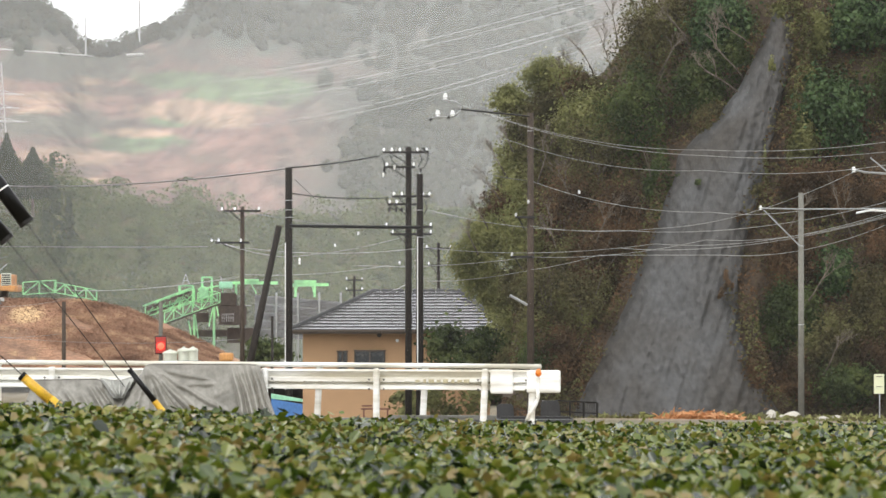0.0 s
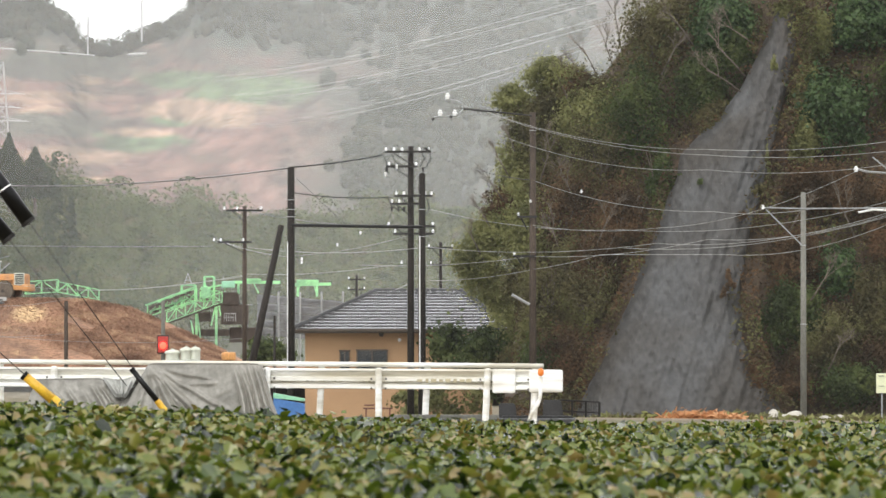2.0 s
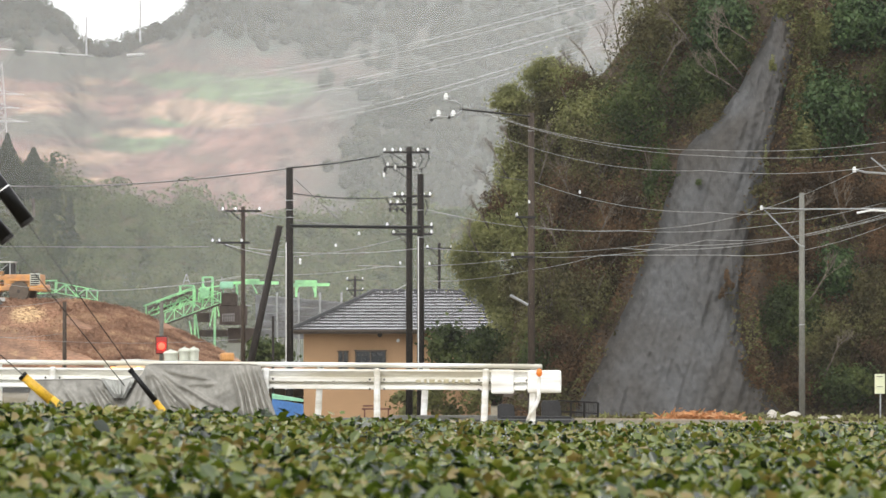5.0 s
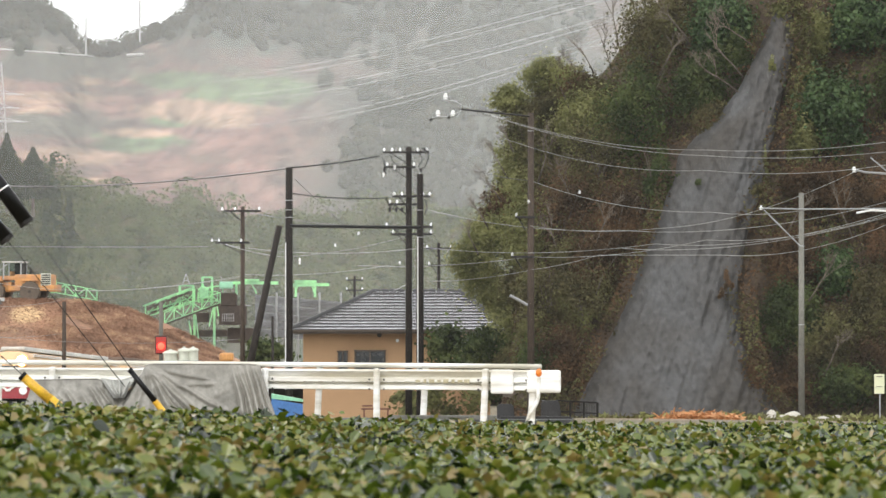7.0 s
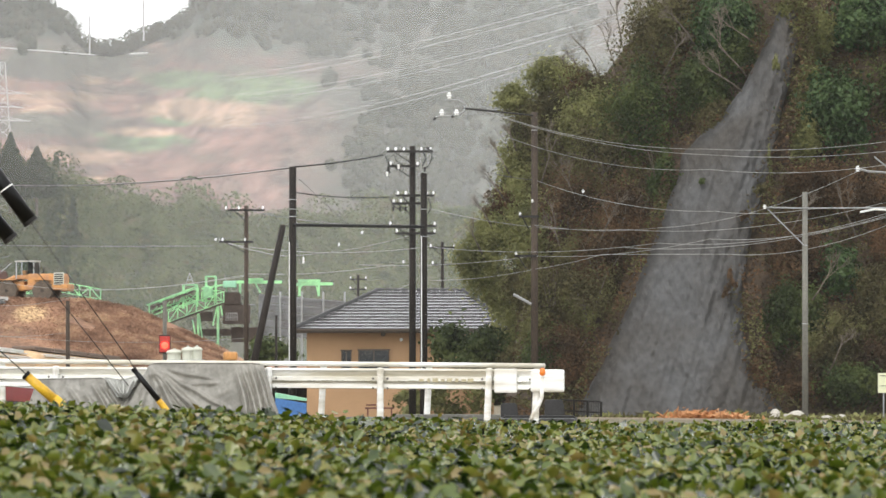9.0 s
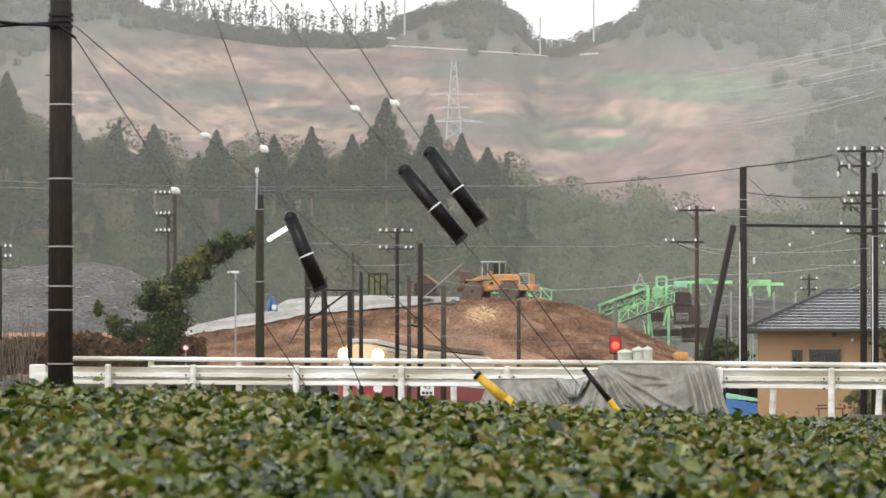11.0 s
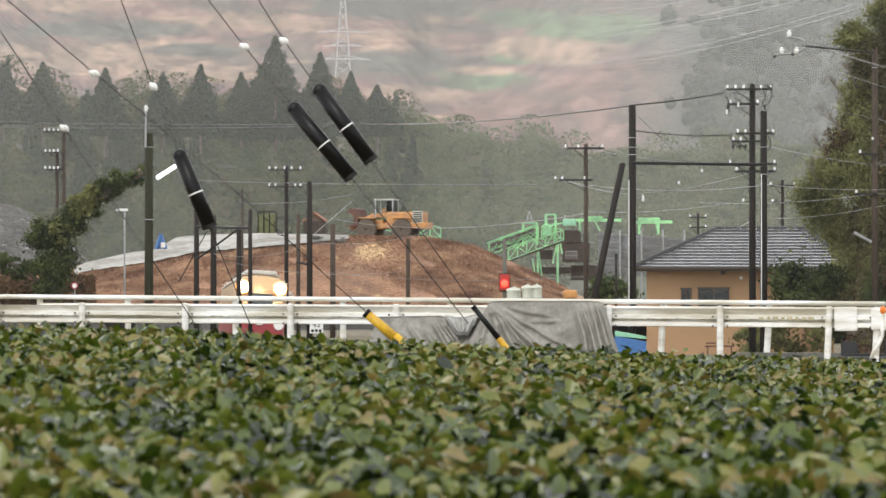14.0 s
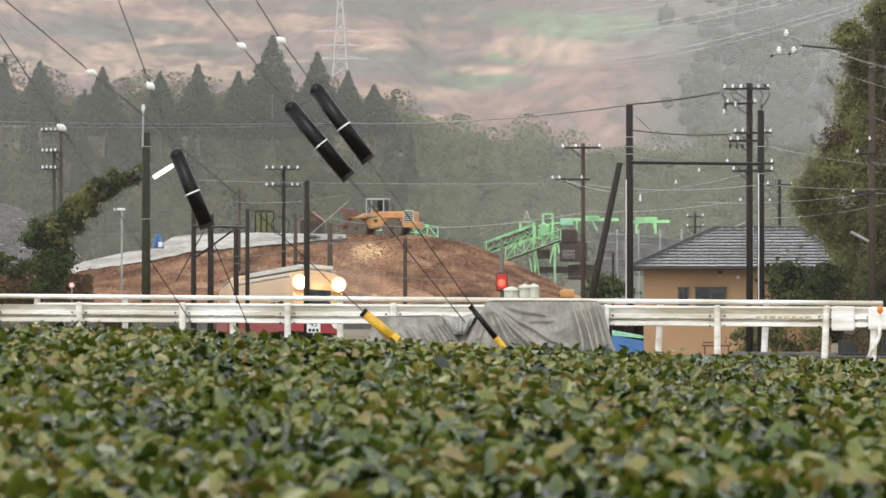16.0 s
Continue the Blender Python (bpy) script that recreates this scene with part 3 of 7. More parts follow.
    tube(bm, [at(903, 523, 199.7) - o, at(934, 540, 199.8) - o], 0.055, 8)
    part("lamp_tube", bm, M["steel"], dd, "unlit grey tube lamp")
    f_, _ = pole(1418, 342, 150, 0.085, mat="conc", rings=(436, 575), r_top=0.07, label="slim grey metal pole with a bracket")
    for b, top, d, r in ((-259, 482, 250, 0.13), (-229, 492, 250, 0.15), (-184, 517, 255, 0.13), (-164, 482, 245, 0.10), (-59, 432, 240, 0.135), (-79, 490, 300, 0.12), (-18, 507, 285, 0.15),
                         (115, 534, 250, 0.10), (-493, 342, 300, 0.11), (-505, 380, 300, 0.1), (-801, 437, 300, 0.11), (777, 430, 260, 0.08), (628, 488, 330, 0.08), (-178, 445, 330, 0.08), (483, 560, 240, 0.06)):
        ob, _ = pole(b, top, d, r, mat="wood_pole" if b in (-493, -505, -178, -18, 115, -79) else "pole")
        if b == -493:
            for e, h in ((345, 0.55), (382, 0.5), (412, 0.5)):
                arm(ob, b, e, d, h, (-.95, -.5, -.05, .4), s=1.3, off=-0.5)
        if b == -801:
            arm(ob, b, 440, d, 0.6, (-.9, .5, .95), s=1.3)
            arm(ob, b, 458, d, 0.6, (-.9, .5, .95), s=1.3)
        if b == -178:
            c = at(b, 462, d) - Vector(ob.location)
            bm = bmesh.new()
            tube(bm, [c + Vector((0.36 * math.cos(k * 0.42), -0.1, 0.36 * math.sin(k * 0.42))) for k in range(31)], 0.025, 5)
            part("cable_coil", bm, M["black"], ob, "coiled black cable")
        if b == 777:
            arm(ob, b, 440, d, 0.6, (-.9, .9))
            arm(ob, b, 470, d, 0.5, (-.9, .9))
        if b == 628:
            arm(ob, b, 496, d, 0.5, (-.9, .9))
            arm(ob, b, 514, d, 0.5, (-.9, .9))
    pq, _ = pole(-100, 406, 300, 0.12, label="dark pole with two crossarms of white insulators")
    arm(pq, -100, 412, 300, 0.95, (-.95, -.6, -.1, .3, .8), s=1.3)
    arm(pq, -100, 442, 300, 0.95, (-.95, -.6, .5, .8), s=1.3)
    # leaning brace of the portal
    br = thing("brace_pole", "dark leaning brace pole of the railway portal", "pole", (0, 0, 0))
    bm = bmesh.new()
    p, q = at(418, 690, 204.6), at(495, 400, 204.6)
    p.z = -2.0
    rod(bm, p, q, 0.15, 0.11, 14)
    part("shaft", bm, M["pole"], br, smooth=True)
    bm = bmesh.new()
    rod(bm, at(513, 400, 204.7), at(745, 403, 204.7), 0.06, n=10)
    tagged(link("portal_beam", bm, M["black"]), "black horizontal beam between the portal poles", "beam")
    bm = bmesh.new()
    rod(bm, at(-260, 513, 249.8), at(-164, 515, 246), 0.06, n=8)
    rod(bm, at(-187, 518, 248), at(-258, 570, 249.8), 0.045, n=8)
    tagged(link("portal_beam", bm, M["black"]), "dark beam and brace joining the short poles", "beam")


poles()


# ---- house ----
def house():
    d, z0 = 224.0, -2.1
    h = thing("house", "single-storey ochre house with a glazed tile hip roof", "house")
    x0, x1 = at(537, 0, d).x, at(868, 0, d).x
    ez = at(0, 584, d).z
    bm = bmesh.new()
    box(bm, ((x0 + x1) / 2, d + 3.6, (z0 + ez) / 2), (x1 - x0, 7.2, ez - z0))
    part("wall", bm, M["plaster"], h, "plain ochre plaster wall")
    # hip roof of stepped tile courses
    ex0, ex1, ey0, ey1 = at(515, 0, d).x, at(906, 0, d).x, d - 0.75, d + 7.9
    rx0, rx1, ry = at(660, 0, d).x, at(815, 0, d).x, d + 3.6
    rz = at(0, 516, d + 3.6).z
    roof_base = ez - 0.02
    n = 13
    # dark ridge tile; on the butts it paints the shade between courses
    ridge_shade_mat = surf("ridge_tile_and_shade", (0.035, 0.035, 0.036), 0.4, 0.25, 3, 20, 0.05)
    bm = bmesh.new()
    q4 = [bm.verts.new((x, y, roof_base - 0.02)) for x, y in ((ex0, ey0), (ex1, ey0), (ex1, ey1), (ex0, ey1))] + [bm.verts.new((x, ry, rz - 0.03)) for x in (rx0, rx1)]
    for f in ((0, 1, 5, 4), (1, 2, 5), (2, 3, 4, 5), (3, 0, 4), (3, 2, 1, 0)):
        bm.faces.new([q4[i] for i in f])
    roof = part("roof", bm, M["tile"], h, "glazed roof tiles coloured pale for their wet sheen")
    for k in range(n):
        bm = bmesh.new()
        a, b = k / n, (k + 1) / n
        lo = [(ex0 + (rx0 - ex0) * a, ey0 + (ry - ey0) * a), (ex1 + (rx1 - ex1) * a, ey0 + (ry - ey0) * a), (ex1 + (rx1 - ex1) * a, ey1 + (ry - ey1) * a), (ex0 + (rx0 - ex0) * a, ey1 + (ry - ey1) * a)]
        hi = [(ex0 + (rx0 - ex0) * b, ey0 + (ry - ey0) * b), (ex1 + (rx1 - ex1) * b, ey0 + (ry - ey0) * b), (ex1 + (rx1 - ex1) * b, ey1 + (ry - ey1) * b), (ex0 + (rx0 - ex0) * b, ey1 + (ry - ey1) * b)]
        za, zb = roof_base + (rz - roof_base) * a, roof_base + (rz - roof_base) * b
        ins = [(x + (0.10 if x < rx0 else -0.10), y + (0.10 if y < ry else -0.10)) for x, y in lo]
        L0 = [bm.verts.new((*p, za - 0.01)) for p in ins]
        L1 = [bm.verts.new((*p, za + 0.055)) for p in lo]
        H = [bm.verts.new((*p, zb + 0.004)) for p in hi]
        for i in range(4):
            j = (i + 1) % 4
            bm.faces.new((L1[i], L1[j], H[j], H[i]))
        butt = bmesh.new()
        U = [butt.verts.new(v.co) for v in L0]
        V = [butt.verts.new(v.co - Vector((0, 0, 0.002))) for v in L1]
        for i in range(4):
            j = (i + 1) % 4
            butt.faces.new((U[i], U[j], V[j], V[i]))
        for v in L0:
            bm.verts.remove(v)
        part("tile_butt", butt, ridge_shade_mat, roof, "butts of a tile course, darkened for shade between courses")
        part("tile_course", bm, M["tile"], roof)
    bm = bmesh.new()
    for p, q in (((rx0, ry, rz), (rx1, ry, rz)), ((rx0, ry, rz), (ex0, ey0, roof_base + 0.04)), ((rx1, ry, rz), (ex1, ey0, roof_base + 0.04)), ((rx0, ry, rz), (ex0, ey1, roof_base + 0.04)), ((rx1, ry, rz), (ex1, ey1, roof_base + 0.04))):
        p, q = Vector(p), Vector(q)
        m = max(6, int((q - p).length / 0.3))
        for k in range(m):
            rod(bm, p.lerp(q, k / m), p.lerp(q, (k + 0.92) / m), 0.105, 0.085, 10)
    part("ridge_cap", bm, ridge_shade_mat, roof)
    bm = bmesh.new()
    box(bm, ((ex0 + ex1) / 2, (ey0 + ey1) / 2, roof_base - 0.08), (ex1 - ex0 - 0.1, ey1 - ey0 - 0.1, 0.12))
    part("eave", bm, M["alu"], h, "dark brown boarded eave")
    for b, e, m, r_ in ((672, 593, "alu", 0.10), (704, 603, "porcelain", 0.07)):
        bm = bmesh.new()
        rod(bm, at(b, e, d + 0.02), at(b, e, d - 0.12), r_, n=14)
        part("vent" if m == "alu" else "wall_lamp", bm, M[m], h)
    bm = bmesh.new()
    box(bm, ((ex0 + ex1) / 2, ey0 - 0.02, roof_base - 0.03), (ex1 - ex0, 0.10, 0.09), bevel=0.02)
    part("gutter", bm, M["alu"], h, "dark eaves gutter")
    for b0, b1, e0, e1 in ((629, 682, 621, 668), (599, 615, 622, 655)):
        w = part("window", (lambda bm: (box(bm, ((at(b0, 0, d).x + at(b1, 0, d).x) / 2, d - 0.01, (at(0, e0, d).z + at(0, e1, d).z) / 2), (at(b1, 0, d).x - at(b0, 0, d).x, 0.06, at(0, e0, d).z - at(0, e1, d).z)), bm)[1])(bmesh.new()), M["glass"], h, "dark aluminium-framed window")
        for bb in (b0, (b0 + b1) / 2, b1):
            bm = bmesh.new()
            box(bm, (at(bb, 0, d).x, d - 0.05, (at(0, e0, d).z + at(0, e1, d).z) / 2), (0.05, 0.06, at(0, e0, d).z - at(0, e1, d).z))
            part("window_frame", bm, M["alu"], w)
        bm = bmesh.new()
        box(bm, ((at(b0, 0, d).x + at(b1, 0, d).x) / 2, d - 0.06, at(0, e0, d).z), (at(b1, 0, d).x - at(b0, 0, d).x + 0.1, 0.08, 0.06))
        part("window_frame", bm, M["alu"], w)


house()


# ---- train ----
SPEED = 9.25


def track(t):
    """Where the train's front is at t seconds: a curve of 169 m radius taken at SPEED."""
    w = radians(3.143)
    f = lambda s: radians(1.70) + w * (s - 11)
    k = SPEED / w
    x = -29.15 + k * (-math.cos(f(t)) + math.cos(f(12.4)))
    y = 302.1 - k * (math.sin(f(t)) - math.sin(f(12.4)))
    return Vector((x, y, -1.997 - 0.0109 * (y - 303) - 0.026 * max(0.0, 250 - y) - 0.03 * max(0.0, y - 355))), f(t)   # climbs to a crest, then falls


def railcar(front):
    car = thing("railcar", "cream and dark red railway car with pale roof units" if front else "trailing railway car with sooty roof boxes", "train", group="cars of the train")
    L = 19.2
    def shell(prof, y0, y1, name, mat, nose=0.0, label=""):
        bm = bmesh.new()
        ys = [y0, y0 + 0.5, y0 + 1.4, y1 - 0.2, y1] if nose else [y0, y1]
        rings = []
        for i, y in enumerate(ys):
            s = (0.84, 0.95, 1.0, 1.0, 0.98)[i] if nose else 1
            rings.append([bm.verts.new((x * s, y + (nose * max(0, z - 2.0) ** 1.5 * (0.6, 0.3, 0, 0, 0)[i] if nose else 0), z if i or z < 2.6 else z - 0.08)) for x, z in prof])
        k = len(prof)
        for a, b in zip(rings, rings[1:]):
            for i in range(k):
                bm.faces.new((a[i], a[(i + 1) % k], b[(i + 1) % k], b[i]))
        bm.faces.new(rings[0])
        bm.faces.new(rings[-1][::-1])
        return part(name, bm, mat, car, label)
    up = [(-1.38, 1.25), (1.38, 1.25), (1.40, 2.2), (1.36, 2.85), (1.22, 3.10), (0.85, 3.27), (0.3, 3.34), (-0.3, 3.34), (-0.85, 3.27), (-1.22, 3.10), (-1.36, 2.85), (-1.40, 2.2)]
    body = shell(up, 0, L, "body", M["cream"], 0.5, "cream upper body with a rounded nose")
    shell([(-1.36, 0.35), (1.36, 0.35), (1.39, 1.24), (-1.39, 1.24)], 0.05, L, "lower_body", M["red"], 0.01, "dark red lower body")
    bm = bmesh.new()
    for s in (-1, 1):
        box(bm, (s * 1.33, L / 2, 3.02), (0.1, L - 2.2, 0.06))
        box(bm, (s * 1.20, L / 2, 3.13), (0.1, L - 2.6, 0.05))
        box(bm, (s * 1.405, L / 2, 1.26), (0.05, L - 1.6, 0.10))
    part("white_band", bm, M["white"], car)
    for s in (-1, 1):
        for k in range(7):
            bm = bmesh.new()
            box(bm, (s * 1.385, 2.6 + k * 2.4, 1.50), (0.05, 1.8, 0.62), bevel=0.02)
            part("window", bm, M["glass"], car)
    if front:
        bm = bmesh.new()
        box(bm, (0, 0.04, 1.95), (1.25, 0.12, 0.9), bevel=0.03)
        part("windscreen", bm, M["glass"], car)
        for s in (-1, 1):
            bm = bmesh.new()
            rod(bm, (s * 0.95, -0.02, 2.7), (s * 0.95, 0.5, 2.7), 0.34, n=20)
            lamp = part("headlamp_housing", bm, M["cream"], car)
            # orange halo of the lamp, added as a glowing flattened ball
            bm = bmesh.new()
            ball(bm, (s * 0.95, -0.06, 2.7), 0.38, (1, 0.35, 1), 3)
            part("lamp_halo", bm, M["halo_on"], lamp, "glowing amber disc added as the headlamp halo")
            bm = bmesh.new()
            ball(bm, (s * 0.95, -0.17, 2.7), 0.29, (1, 0.4, 1), 3)
            part("headlamp", bm, M["lamp_on"], lamp, "lit warm headlamp")
        bm = bmesh.new()
        for s in (-1, 1):
            box(bm, (s * 0.22, 0.0, 0.98), (0.5, 0.08, 0.12), Matrix.Rotation(s * -0.5, 3, "Y"))
        box(bm, (0, -0.01, 0.86), (0.3, 0.08, 0.12))
        part("emblem", bm, M["white"], car, "plain white wing-shaped emblem")
        bm = bmesh.new()
        rod(bm, (1.0, 0.02, 0.85), (1.0, -0.04, 0.85), 0.26, n=20)
        part("number_disc", bm, M["white"], car, "round white plate")
    bm = bmesh.new()
    box(bm, (0, L / 2 + 0.2, 3.37), (1.9, L - 1.6, 0.08), bevel=0.03)
    part("roof", bm, M["pale"] if front else M["brownroof"], car)
    for k in range(5):
        bm = bmesh.new()
        box(bm, (0, 2.5 + k * 3.5, 3.50), (1.6, 2.9 if k % 2 else 3.3, 0.22), bevel=0.08)
        part("roof_unit", bm, M["pale"] if front else M["brownroof"], car, "pale roof air-conditioning unit" if front else "sooty roof box")
    for y in (3.0, L - 3.0):
        bm = bmesh.new()
        box(bm, (0, y, 0.45), (2.0, 2.9, 0.35))
        bogie = part("bogie", bm, M["dark"], car)
        for yy in (-1, 1):
            for s in (-1, 1):
                bm = bmesh.new()
                rod(bm, (s * 0.47, y + yy, 0.43), (s * 0.60, y + yy, 0.43), 0.43, n=20)
                part("wheel", bm, M["dark"], bogie)
    return car


cars = [railcar(True), railcar(False)]


def track_bed():
    bed = thing("railway_track", "curved single railway track on dark ballast", "railway", kind="structure")
    ts = np.linspace(-6, 30, 100)
    pts = [track(t) for t in ts]
    for nm, lat, w, z0, z1, mat in (("ballast", 0, 3.6, -0.62, -0.22, "gravel"), ("rail", -0.535, 0.07, -0.15, 0.0, "dark"), ("rail", 0.535, 0.07, -0.15, 0.0, "dark")):
        bm = bmesh.new()
        rings = []
        for p, f in pts:
            side = Vector((math.cos(f), math.sin(f), 0))
            rings.append([bm.verts.new(p + side * (lat + s * w / 2 * k) + Vector((0, 0, z))) for s, z, k in ((-1, z0, 1.3), (1, z0, 1.3), (1, z1, 1), (-1, z1, 1))])
        for a, b in zip(rings, rings[1:]):
            for i in range(4):
                bm.faces.new((a[i], a[(i + 1) % 4], b[(i + 1) % 4], b[i]))
        part(nm, bm, M[mat], bed)
    bm = bmesh.new()
    for t in np.arange(-6, 30, 0.07):
        p, f = track(float(t))
        box(bm, p + Vector((0, 0, -0.2)), (2.1, 0.2, 0.12), Matrix.Rotation(f, 3, "Z"))
    tagged(part("sleeper", bm, M["pole"], bed), kind="stuff")


track_bed()


# ---- woods, slope and field ----
F = {
    "tea": leafy("tea_leaves", [(0.009, 0.018, 0.002), (0.026, 0.050, 0.003), (0.066, 0.100, 0.007), (0.120, 0.148, 0.014), (0.196, 0.192, 0.034), (0.205, 0.150, 0.040)], 0.26, 0.80, 0.16, 1.5, 0.74),
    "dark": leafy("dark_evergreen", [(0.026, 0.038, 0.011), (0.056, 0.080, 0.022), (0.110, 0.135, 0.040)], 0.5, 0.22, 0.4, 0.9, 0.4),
    "green": leafy("broad_green", [(0.018, 0.038, 0.010), (0.042, 0.080, 0.024), (0.088, 0.138, 0.046)], 0.45, 0.28, 0.3, 0.9, 0.6),
    "olive": leafy("olive_foliage", [(0.125, 0.130, 0.048), (0.225, 0.23, 0.085), (0.35, 0.35, 0.145)], 0.6, 0.25, 0.5, 0.8, 0.45),
    "brownolive": leafy("withered_foliage", [(0.062, 0.056, 0.026), (0.120, 0.104, 0.046), (0.165, 0.162, 0.064)], 0.7, 0.2, 0.4, 0.8, 0.4),
    "brown": leafy("dead_brush", [(0.050, 0.034, 0.021), (0.105, 0.067, 0.037), (0.185, 0.108, 0.058)], 0.8, 0.15, 0.4, 0.8, 0.4),
    "straw": leafy("dry_grass", [(0.20, 0.115, 0.078), (0.31, 0.185, 0.125), (0.40, 0.245, 0.165), (0.54, 0.37, 0.235)], 0.8, 0.15, 0.3, 0.45, 0.4),
    "far": leafy("distant_woods", [(0.026, 0.042, 0.020), (0.058, 0.082, 0.036), (0.096, 0.112, 0.048), (0.125, 0.108, 0.064)], 0.9, 0.1, 0.5, 0.22, 0.2),
    # lighter than the other woods: valley haze is put into the leaf colour
    "fargreen": leafy("hazed_green_woods", [(0.048, 0.070, 0.036), (0.098, 0.128, 0.060), (0.155, 0.178, 0.082), (0.18, 0.16, 0.10)], 0.9, 0.1, 0.5, 0.22, 0.2),
    "farpine": leafy("distant_conifers", [(0.026, 0.046, 0.024), (0.046, 0.070, 0.034)], 0.9, 0.1, 0.5, 0.09, 0.3),
    "ridge": leafy("ridge_trees", [(0.060, 0.074, 0.052), (0.085, 0.096, 0.068), (0.115, 0.116, 0.084)], 0.9, 0.1, 0.5, 0.035, 0.15),
}


def arr(b, e, d):
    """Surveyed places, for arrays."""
    a = (b - AX) * 1e-4
    return np.stack([d * np.tan(a), d, EYE + (HZ - e) * 1e-4 * d / np.cos(a)], -1)


CREST_B, CREST_D = [-1100, 350, 800, 1300, 1900], [46, 54, 80, 92, 94]
CREST_E = [(-1100, 680), (-700, 684), (-300, 697), (0, 712), (250, 722), (480, 734), (760, 744), (1000, 750), (1900, 748)]


def canopy(b, d):
    """Height of the clipped tea hedges by bearing and distance."""
    dc = np.interp(b, CREST_B, CREST_D)
    zc = EYE - (np.interp(b, *zip(*CREST_E)) - HZ) * 1e-4 * dc
    z = np.interp(d, [0, 15], [0.42, 0.50]) * (d < 15) + (0.50 + (zc - 0.50) * (d - 15) / (dc - 15)) * (d >= 15)
    x = d * (b - AX) * 1e-4
    z = z + 0.045 * wave(x, d, 2.2, 31) + 0.035 * wave(x, d, 6, 32) + 0.03 * wave(x, d, 17, 33)
    return z - 0.085 * np.clip((d - 15) / 25, 0, 1) - np.clip(d - dc, 0, 9) ** 1.3 * 0.30


def field():
    bs, ds = np.linspace(-1300, 2100, 200), np.concatenate([np.linspace(5, 60, 120), np.linspace(60.3, 97, 60)])
    B, D = np.meshgrid(bs, ds)
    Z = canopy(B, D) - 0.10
    # near-black colour here paints the shade in the gaps between leaves
    ob = raw("tea_hedge", np.stack([D * (B - AX) * 1e-4, D, np.maximum(Z, -0.85)], -1).reshape(-1, 3), sheet_grid(200, len(ds)), surf("hedge_gap_shade", (0.014, 0.018, 0.008), 0.9, 0.4, 3, 30, 0.5), True)
    tagged(ob, "inside of the field crop, near-black for shade between leaves", "hedge", kind="structure")
    r = np.random.RandomState(5)
    for k, (n, d0, d1, b0, b1, s) in enumerate(((134000, 15, 32, -1150, 1800, 0.047), (150000, 32, 57, -1150, 1800, 0.058), (70000, 56, 95, 250, 1800, 0.080))):
        d = np.sqrt(d0 ** 2 + r.rand(n) * (d1 ** 2 - d0 ** 2))
        b = b0 + r.rand(n) * (b1 - b0)
        ok = d < np.interp(b, CREST_B, CREST_D) + 1.2
        d, b = d[ok], b[ok]
        z = canopy(b, d) - 0.17 + 0.23 * r.rand(len(d)) ** 0.85 + 0.07 * (r.rand(len(d)) > 0.985)
        tagged(leaves("tea_foliage", np.stack([d * (b - AX) * 1e-4, d, z], -1), np.full(len(d), s), F["tea"], 0.13, 40 + k, long=1.65, plain=(k == 2)),
               "glossy dark green leaves of the evergreen field crop", "foliage", kind="stuff")


field()

SLOPE_RIDGE = [(740, 745), (885, 740), (905, 600), (915, 480), (925, 360), (940, 280), (1000, 220), (1060, 140), (1120, 60), (1200, -40), (1400, -200), (2200, -400)]


def slope_d(b, e):
    top = np.interp(b, *zip(*SLOPE_RIDGE))
    s = np.clip((e - 752) / (top - 752), 0, 1)
    return 204 + 11 * s ** 1.15


hill("wooded_slope", SLOPE_RIDGE, 204, 215, 752, 740, 2200, M["mound"], lambda B, E_: np.broadcast_to(np.array((0.075, 0.052, 0.034)), (*B.shape, 3)).copy(), 0.2, "steep earth slope under brush and trees", 200, 90, seed=21)

LEFT = [(20, 1372), (70, 1350), (100, 1335), (160, 1305), (210, 1268), (245, 1230), (275, 1202), (320, 1190), (400, 1165), (480, 1132), (560, 1096), (640, 1062), (700, 1030), (752, 1008)]
RIGHT = [(20, 1408), (100, 1402), (200, 1380), (300, 1352), (400, 1328), (500, 1305), (600, 1312), (690, 1350), (752, 1395)]


def shotcrete():
    nu, nv = 150, 340
    e = np.linspace(20, 752, nv)[:, None] * np.ones((1, nu))
    u = np.linspace(0, 1, nu)[None] * np.ones((nv, 1))
    l, r = np.interp(e, *zip(*LEFT)), np.interp(e, *zip(*RIGHT))
    b = l + (r - l) * u + 4 * wave(e / 30, u * 2, 1.5, 3)
    d = slope_d(b, e) - 1.0 - 0.8 * np.sin(np.pi * u) ** 0.5 + 0.24 * wave(b / 20, e / 44, 1.2, 5) + 0.11 * wave(b / 8 + e / 30, e / 18, 1.2, 6) + 0.055 * wave(b / 3.4 + e / 11, e / 8, 1.2, 7) + 0.035 * wave(b / 1.9 - e / 8, e / 4, 1.2, 8)
    m = surf("sprayed_concrete", (0.071, 0.071, 0.072), 0.8, 0.24, 0.42, 4.0, 0.8, col2=(0.050, 0.045, 0.040), stretch=(1, 1, 0.6))
    tagged(raw("retaining_slope", arr(b, e, d).reshape(-1, 3), sheet_grid(nu, nv), m, True), "dark grey sprayed-concrete slope with wet streaks", "retaining wall", kind="structure")


shotcrete()


